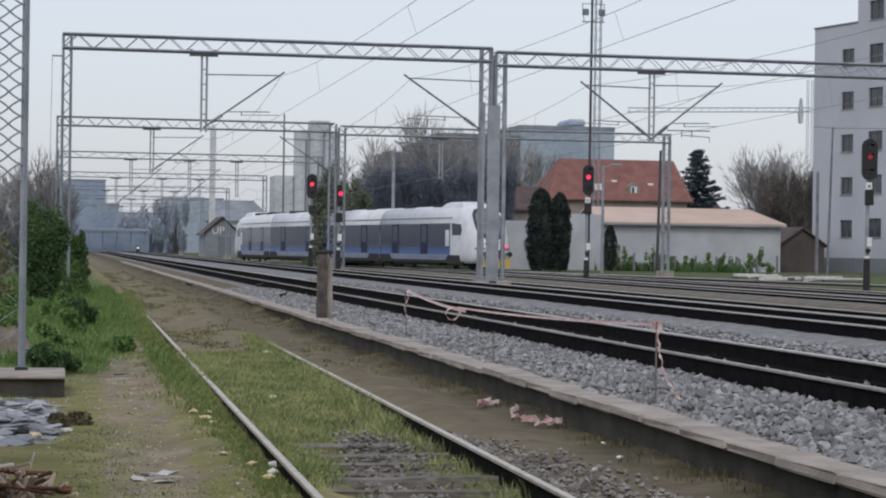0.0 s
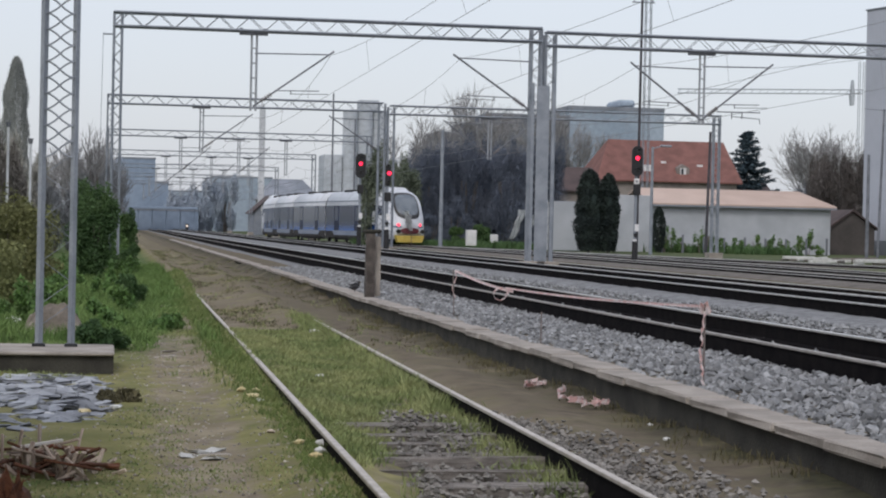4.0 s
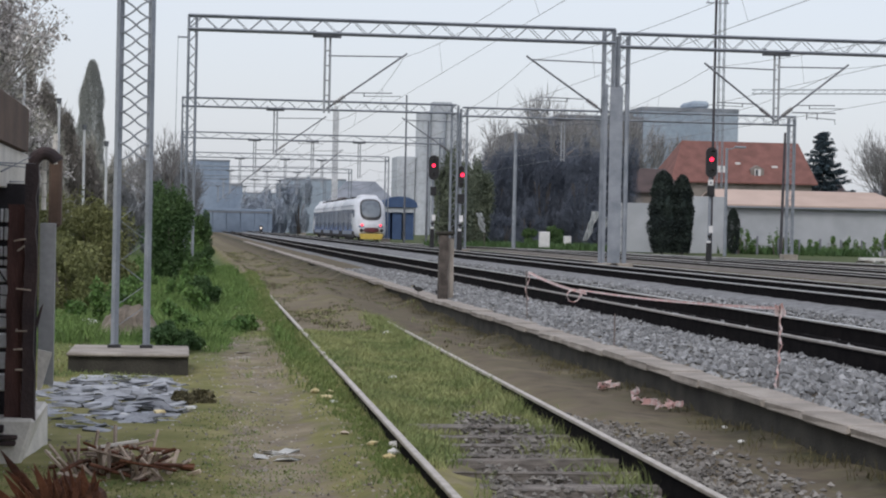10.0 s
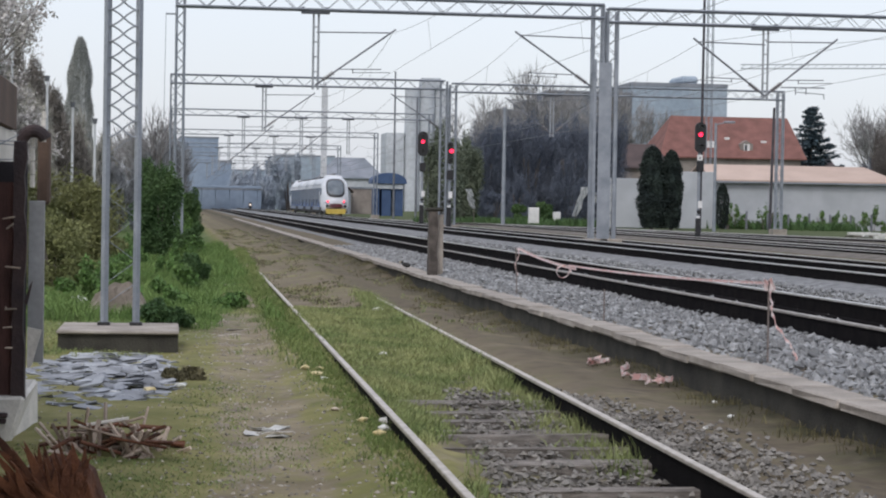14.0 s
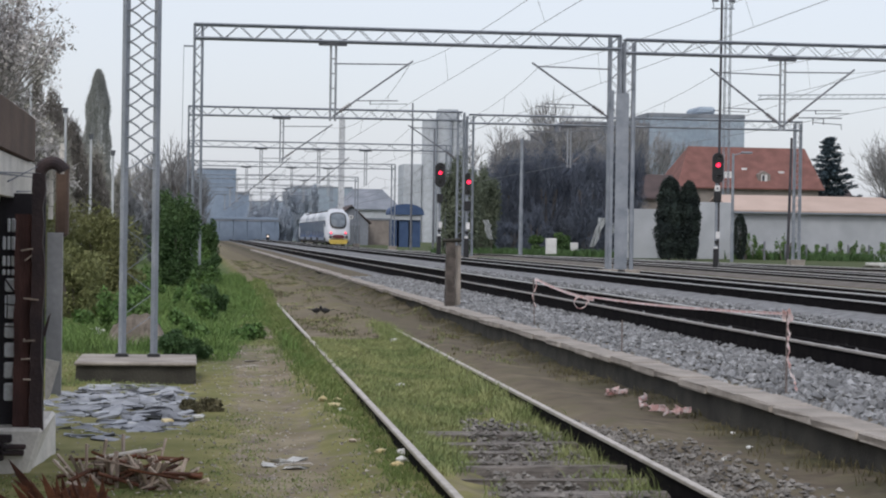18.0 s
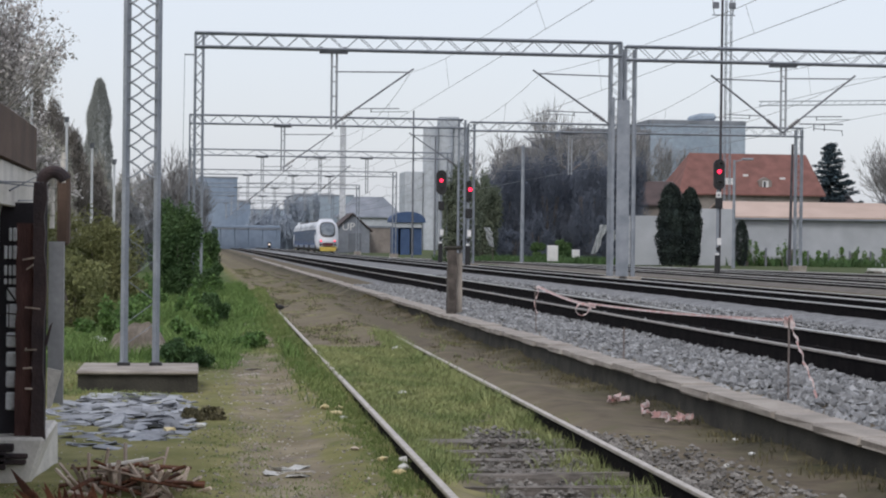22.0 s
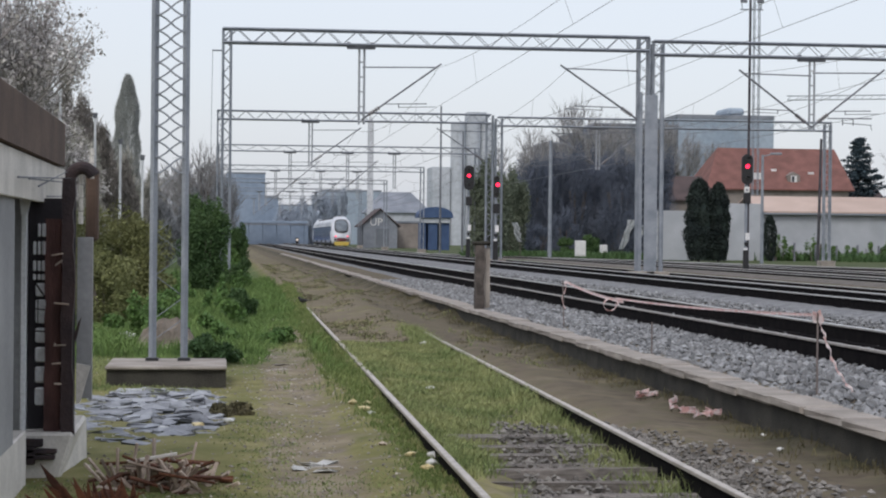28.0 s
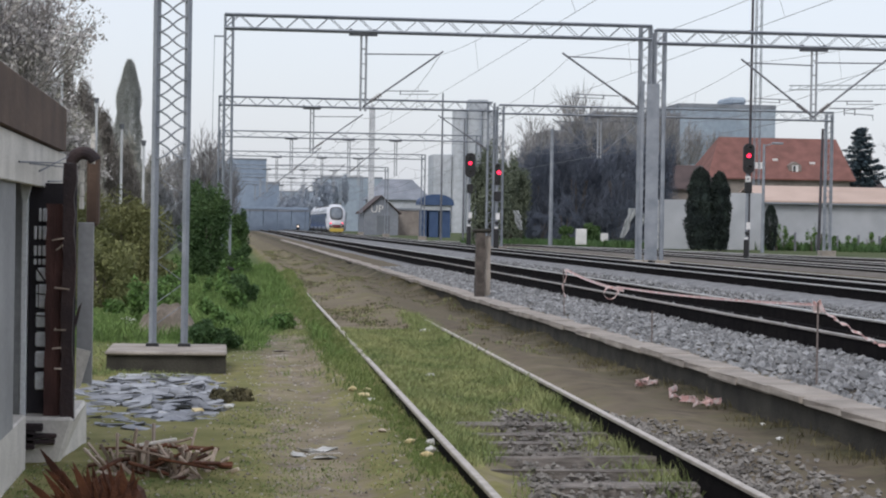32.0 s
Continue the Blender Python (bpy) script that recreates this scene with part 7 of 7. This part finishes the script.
def blades(name, label, spots, material, h, w, seed):
    """Grass: bent three-sided blades, a few to a tuft."""
    g = np.random.RandomState(seed)
    sp = np.array(spots)
    n = len(sp)
    ang, hh = g.uniform(0, 6.28, n), h * g.uniform(0.4, 1.25, n) * sp[:, 3]
    lean = g.normal(size=(n, 2)) * 0.45 * hh[:, None]
    dx, dy = np.cos(ang) * w, np.sin(ang) * w
    p0, p1 = sp[:, :3].copy(), sp[:, :3].copy()
    p0[:, 0] -= dx
    p0[:, 1] -= dy
    p1[:, 0] += dx
    p1[:, 1] += dy
    m = sp[:, :3] + np.stack([lean[:, 0] * 0.35, lean[:, 1] * 0.35, hh * 0.6], 1)
    t = sp[:, :3] + np.stack([lean[:, 0], lean[:, 1], hh], 1)
    ml, mr = m.copy(), m.copy()
    ml[:, 0] -= dx * 0.7
    mr[:, 0] += dx * 0.7
    v = np.stack([p0, p1, mr, ml, t], 1).reshape(-1, 3)
    k = 5 * np.arange(n)[:, None]
    f = [tuple(q) for q in (np.array([[0, 1, 2, 3]]) + k).tolist()] + [tuple(q) for q in (np.array([[3, 2, 4]]) + k).tolist()]
    ob = raw(name, v.tolist(), f, material)
    return tagged(ob, label, "grass", kind="stuff")


def tufts(g, n, zone, per):
    out = []
    for _ in range(n):
        x, y, s = zone(g)
        for _ in range(per):
            a, b2 = x + g.normal() * 0.05, y + g.normal() * 0.06
            out.append((a, b2, ground_z(a, b2) - 0.01, s))
    return out


def z_siding(g):
    while True:
        x, y = g.uniform(1.6, 3.2), 9 + 19 * g.random_sample() ** 1.05
        if noise.noise((x * 1.8, y * 0.7, 9)) * 0.8 + min(0.24, (y - 16.8) * 0.14) - max(0, y - 24.5) * 0.15 + (0.25 if abs(x - 2.98) < 0.12 else 0.5 if x < 2.0 + 0.09 * (y - 13) + 0.08 * math.sin(y * 2.1) else 0.2 if x > 2.76 else -0.1) + g.normal() * 0.16 > 0.02:
            return x, y, 1.35 if x < 2.05 + 0.09 * (y - 13) and y < 18 else 1.7 if abs(x - 2.94) < 0.12 and noise.noise((x, y * 1.5, 2)) > -0.1 else 1.0


def z_rail_l(g):
    y = 10 + 44 * g.random_sample() ** 1.2
    return sid_rail(-1, y) - 0.06 - abs(g.normal()) * (0.1 + 0.12 * smooth_step(15, 21, y)), y, 0.45 + 0.45 * smooth_step(15, 21, y)


def z_rail_r(g):
    """Rank tufts in places along the inner side of the second rail."""
    while True:
        y = 12 + 20 * g.random_sample()
        if noise.noise((3.0, y * 0.9, 31)) + 0.04 * (y - 17) > -0.3:
            return sid_rail(1, y) - 0.07 - abs(g.normal()) * 0.12, y, g.uniform(0.6, 1.5)


def z_left(g):
    while True:
        x, y = g.uniform(-2.4, 1.3), 10 + 50 * g.random_sample() ** 1.5
        if noise.noise((x * 0.9, y * 0.3, 4)) + (0.35 if x < -0.2 and y > 24 else -0.08) >  max(0.0, 0.55 - abs(x - 0.3 - 0.025 * y) * 1.2) * (1 if y < 27 else 0.5):
            return x, y, 0.5 if y < 20 else 1.0


def z_deep(g):
    while True:
        x, y = g.uniform(-3.0, 1.45), 22.5 + 30 * g.random_sample() ** 1.3
        if noise.noise((x * 1.1, y * 0.4, 24)) + 0.05 * (y - 24) > (0.6 if -0.1 < x - 0.025 * y < 0.62 and y < 34 else 0.12 if x > -0.2 and y < 27 else 0.0):
            return x, y, 1.0


def z_wall(g):
    return 4.56 - abs(g.normal()) * 0.2, 12 + 40 * g.random_sample() ** 1.1, 0.9


gg = np.random.RandomState(21)
blades("siding_grass", "yellow-green grass growing between the siding rails", tufts(gg, 3600, z_siding, 14), M["grass"], 0.062, 0.0055, 1)
blades("rail_grass", "green grass along the siding rail", tufts(gg, 1500, z_rail_l, 12), M["grass_mid"], 0.1, 0.005, 2)
blades("rail_grass", "green tufts along the second siding rail", tufts(gg, 1000, z_rail_r, 14), M["grass"], 0.12, 0.0055, 12)
blades("path_grass", "low spring grass beside the path", tufts(gg, 7000, z_left, 9), M["grass"], 0.05, 0.006, 3)
blades("path_grass", "deeper green grass between the mast and the path", tufts(gg, 5200, z_deep, 10), M["grass_green"], 0.085, 0.007, 13)
blades("wall_weeds", "dry weeds at the foot of the wall", tufts(gg, 300, z_wall, 7), M["dry"], 0.09, 0.006, 4)


def z_strip(g):
    """Scattered low tufts on the bare strip beyond the siding."""
    while True:
        x, y = g.uniform(1.75, 4.5), 24 + 75 * g.random_sample() ** 1.4
        if noise.noise((x * 1.6, y * 0.25, 14)) + (2.6 - x) * 0.16 + g.normal() * 0.15 > 0.1:
            return x, y, 1.0


blades("strip_grass", "sparse short olive grass on the bare strip", tufts(gg, 1300, z_strip, 8), M["dry"], 0.05, 0.007, 8)
blades("strip_grass", "sparse short green grass on the bare strip", tufts(gg, 450, z_strip, 8), M["grass"], 0.055, 0.007, 9)


def z_lush(g):
    while True:
        x, y = g.uniform(-1.8, 1.45), 26 + 40 * g.random_sample() ** 1.3
        if y > 40 or not -0.1 < x - 0.025 * y < 0.6:
            return x, y, 1.0


blades("lush_weeds", "lush green grass and weeds beside the siding", tufts(gg, 2600, z_lush, 10), M["grass_green"], 0.19, 0.009, 5)


def z_verge(g):
    f = g.random_sample()
    return 19 + 27 * f + g.normal() * 0.5, 152 - 22 * f + g.normal() * 1.5, 1.0


blades("verge_grass", "green grass strip along the far edge of the yard", tufts(gg, 1500, z_verge, 6), M["leaf_dark"], 0.6, 0.05, 6)

# crumpled tan tarpaulin behind the mast
tp = empty("tarpaulin", "crumpled tan tarpaulin spread over a low heap in the weeds", "tarpaulin", "", (-0.79, 27.8, 0.1), 6)
bm = B()
n, m = 17, 13
vv = []
for j in range(m):
    v = 2 * j / (m - 1) - 1
    row = []
    for i in range(n):
        u = 2 * i / (n - 1) - 1
        hump = max(0.0, 1 - abs(u) ** 3.5) * max(0.0, 1 - abs(v) ** 2.2) * (0.86 + 0.14 * u)
        row.append(bm.verts.new((0.43 * u + 0.04 * v, 0.45 * v + 0.05 * math.sin(3 * u), 0.03 + 0.46 * hump + 0.09 * noise.noise((u * 2.2, v * 2.6, 6)) + 0.035 * noise.noise((u * 6, v * 6, 2)))))
    vv.append(row)
for j in range(m - 1):
    for i in range(n - 1):
        bm.faces.new((vv[j][i], vv[j][i + 1], vv[j + 1][i + 1], vv[j + 1][i]))
bmesh.ops.solidify(bm, geom=bm.faces[:], thickness=0.012)
part("sheet", bm, M["tarp"], tp)

# litter and leaves by the siding rail
r = random.Random(44)
for k, (x, y, s0, m) in enumerate(((1.22, 18.3, 0.05, "yellow_litter"), (1.3, 18.0, 0.06, "yellow_litter"), (1.36, 18.5, 0.045, "yellow_litter"), (1.34, 17.6, 0.04, "white_litter"), (1.36, 14.1, 0.05, "yellow_litter"), (1.46, 13.6, 0.055, "white_litter"), (1.4, 13.3, 0.05, "yellow_litter"), (1.52, 14.0, 0.06, "white_litter"), (1.2, 14.6, 0.035, "stick"), (-0.95, 30.5, 0.12, "white_litter"), (-1.5, 31.2, 0.13, "white_litter"), (-0.75, 30.8, 0.08, "white_litter"), (2.15, 20.2, 0.05, "white_litter"), (2.85, 27.5, 0.09, "white_litter"), (4.25, 14.6, 0.026, "white_litter"), (4.4, 15.6, 0.022, "white_litter"), (3.75, 13.5, 0.026, "white_litter"), (-1.36, 30.2, 0.14, "white_litter"), (-0.72, 40.0, 0.1, "white_litter"), (-0.2, 16.6, 0.06, "yellow_litter"), (-0.5, 16.3, 0.05, "white_litter"), (0.05, 17.0, 0.05, "white_litter"))):
    bm = B()
    bmesh.ops.create_icosphere(bm, subdivisions=1, radius=s0)
    for v in bm.verts:
        v.co = Vector((v.co.x * r.uniform(0.7, 1.4), v.co.y * r.uniform(0.7, 1.4), v.co.z * r.uniform(0.3, 0.7)))
    ob = mesh_ob("litter_piece", bm, M[m])
    ob.location = (x, y, ground_z(x, y) + s0 * 0.35)
    tagged(ob, {"yellow_litter": "crumpled yellowed leaf litter on the ground", "white_litter": "crumpled pale paper litter on the ground", "stick": "dark bit of wood on the ground"}[m], "litter", "litter")

# ---- birds ----
def bird():
    b = empty("blackbird", "small black bird on the ground", "bird", "birds")
    bm = B()
    bmesh.ops.create_uvsphere(bm, u_segments=10, v_segments=7, radius=0.055)
    for v in bm.verts:
        v.co = Vector((v.co.x * 1.9, v.co.y, v.co.z * 1.05 + 0.1 + 0.22 * v.co.x))
    part("body", bm, M["black"], b)
    bm = B()
    bmesh.ops.create_uvsphere(bm, u_segments=8, v_segments=6, radius=0.036, matrix=Matrix.Translation((0.1, 0, 0.165)))
    h = part("head", bm, M["black"], b)
    bm = B()
    tube(bm, (0.13, 0, 0.165), (0.17, 0, 0.155), 0.011, 0.002, 5)
    part("beak", bm, M["yellow_litter"], h)
    bm = B()
    box(bm, -0.24, -0.08, -0.025, 0.025, 0.07, 0.085, 0.004, pose(0, 0, 0, 0, 12, 0))
    part("tail", bm, M["black"], b)
    for sy in (-1, 1):
        bm = B()
        tube(bm, (0.01, sy * 0.02, 0.0), (0.0, sy * 0.02, 0.07), 0.006, None, 5)
        part("leg", bm, M["black"], b)
        bm = B()
        box(bm, -0.09, 0.05, sy * 0.05 - 0.008, sy * 0.05 + 0.008, 0.075, 0.13, 0.005)
        part("wing", bm, M["black"], b)
    for c in b.children_recursive:
        c.data.transform(Matrix.Scale(0.85, 4))
    return b


BIRDS = [bird(), bird()]


# ---- what moves ----
def motions():
    rows = [[] for _ in range(4)]
    for i in range(0, 129):
        t = i / 4
        d = float(np.interp(t, [r[0] for r in RUN], [r[1] for r in RUN]))
        ps = car_poses(lead_s(d))
        base = ps[0]
        rows[0].append((t, base))
        for k in (1, 2, 3):
            rows[k].append((t, base.inverted() @ ps[k]))
    walk(train, rows[0])
    for k in (1, 2, 3):
        walk(CARS[k], rows[k])
    # loose tape end: angle of each piece from hanging straight, degrees to the right
    swing = [(0, 4, 10, 18, 35, 35), (1, -12, -5, 8, 25, 45), (2, -12, -8, 5, 5, 20), (3, -25, -25, -20, 5, 20), (4.5, -5, 5, 10, 5, 0), (6, -35, -10, 30, 15, 5), (7, -12, -18, -15, -20, -25),
             (8, -20, -15, -8, -8, -45), (9, -10, -15, -25, -35, -25), (10, 0, 2, -5, -6, -6), (11, 12, 15, 12, 8, -15), (12, 8, 20, 55, 62, 60), (13, -20, -25, 10, 25, 5), (14, 5, 10, 35, 38, 20),
             (15.5, 0, 5, 10, 20, 30), (17, -18, -12, 20, 40, 60), (18, 2, 0, 5, 25, 10), (19, 45, 25, -5, -8, 45), (19.5, 40, 20, -8, 0, 20), (20, 45, 55, 65, 50, -30), (20.5, 18, 20, 22, 30, 30),
             (21, 48, 50, 45, 0, -55), (21.5, 22, 28, 60, 65, 20), (22, 22, 20, 22, 25, 5), (22.5, 5, 8, 5, 10, 45), (23, 20, 30, 30, 15, -20), (24, 30, 30, 15, -5, -10), (25, 25, 35, 40, 55, 75),
             (26.5, 15, 20, 25, 30, 35), (28, 18, 20, 22, 35, 40), (29, 2, -5, 15, 30, 50), (30, -12, 8, 12, 5, -5), (31, 5, 5, -3, -5, -5), (31.5, 35, 30, 25, 25, 40), (32, 55, 60, 60, 65, 70)]
    flap = [[] for _ in FLAPS]
    for t, *angles in swing:
        at = A1 + Vector((0, -0.02, -0.02))
        for k, a in enumerate(angles):
            flap[k].append((t, pose(*at, 0, -a, 0)))
            at = at + Vector((math.sin(radians(a)), 0, -math.cos(radians(a)))) * SEG
    for ob, r in zip(FLAPS, flap):
        walk(ob, r)
    # birds: seconds, place, heading
    one = [(0, 5.55, 50.0, 0.41, 0), (0.8, 5.2, 47, 0.41, -40), (1, 4.72, 43.7, 0.42, -40), (3, 4.65, 41.7, 0.42, 20), (3.6, 4.7, 40.5, 0.42, 20), (4.6, 4.85, 36.9, 0.42, 0), (7.2, 4.85, 36.9, 0.42, 0),
           (8.4, 4.6, 38.6, 0.42, 180), (13.8, 4.6, 38.9, 0.42, 170), (15, 3.6, 37.5, 0.5, 170), (16, 2.3, 36.3, 0.2, 100), (17.5, 2.3, 36.9, 0.2, 30), (18.5, 2.32, 36.6, 0.2, 30), (20, 2.33, 36.1, 0.2, 60),
           (21, 2.26, 39.0, 0.21, 170), (21.8, 1.72, 40.0, 0.3, 170), (23, 1.74, 39.7, 0.3, 20), (24, 1.38, 41.9, 0.22, 150), (25, 1.62, 42.1, 0.3, 170), (27.5, 1.66, 41.7, 0.29, 150), (28, 1.68, 41.6, 0.29, 150), (28.5, 1.71, 41.2, 0.29, 20), (29, 1.72, 40.9, 0.29, 30), (29.5, 1.68, 41.1, 0.29, 90), (30, 1.66, 41.2, 0.29, 150), (31, 1.68, 40.9, 0.29, 90), (31.5, 1.66, 41.3, 0.29, 120), (31.8, 1.3, 44, 0.4, 170), (32, 0.2, 52, 0.4, 170)]
    two = [(0, 6.1, 62, 0.42, 0), (2, 5.6, 52, 0.42, 0), (3, 5.34, 44.9, 0.41, 30), (3.6, 5.2, 43, 0.41, 30), (4.8, 4.82, 37.2, 0.42, 0), (14.2, 4.82, 37.2, 0.42, 90), (16, 2.45, 36.3, 0.2, 170), (17.5, 2.47, 37.0, 0.2, 200),
           (18.5, 2.44, 36.4, 0.2, 180), (20, 2.41, 36.1, 0.2, 150), (21, 2.35, 36.0, 0.2, 100), (21.4, 1.6, 40, 0.6, 100), (22, -0.9, 58, 0.3, 100), (32, -0.9, 58, 0.3, 100)]
    for ob, path in zip(BIRDS, (one, two)):
        walk(ob, [(t, pose(x, y, z, 0, 0, a)) for t, x, y, z, a in path])


motions()
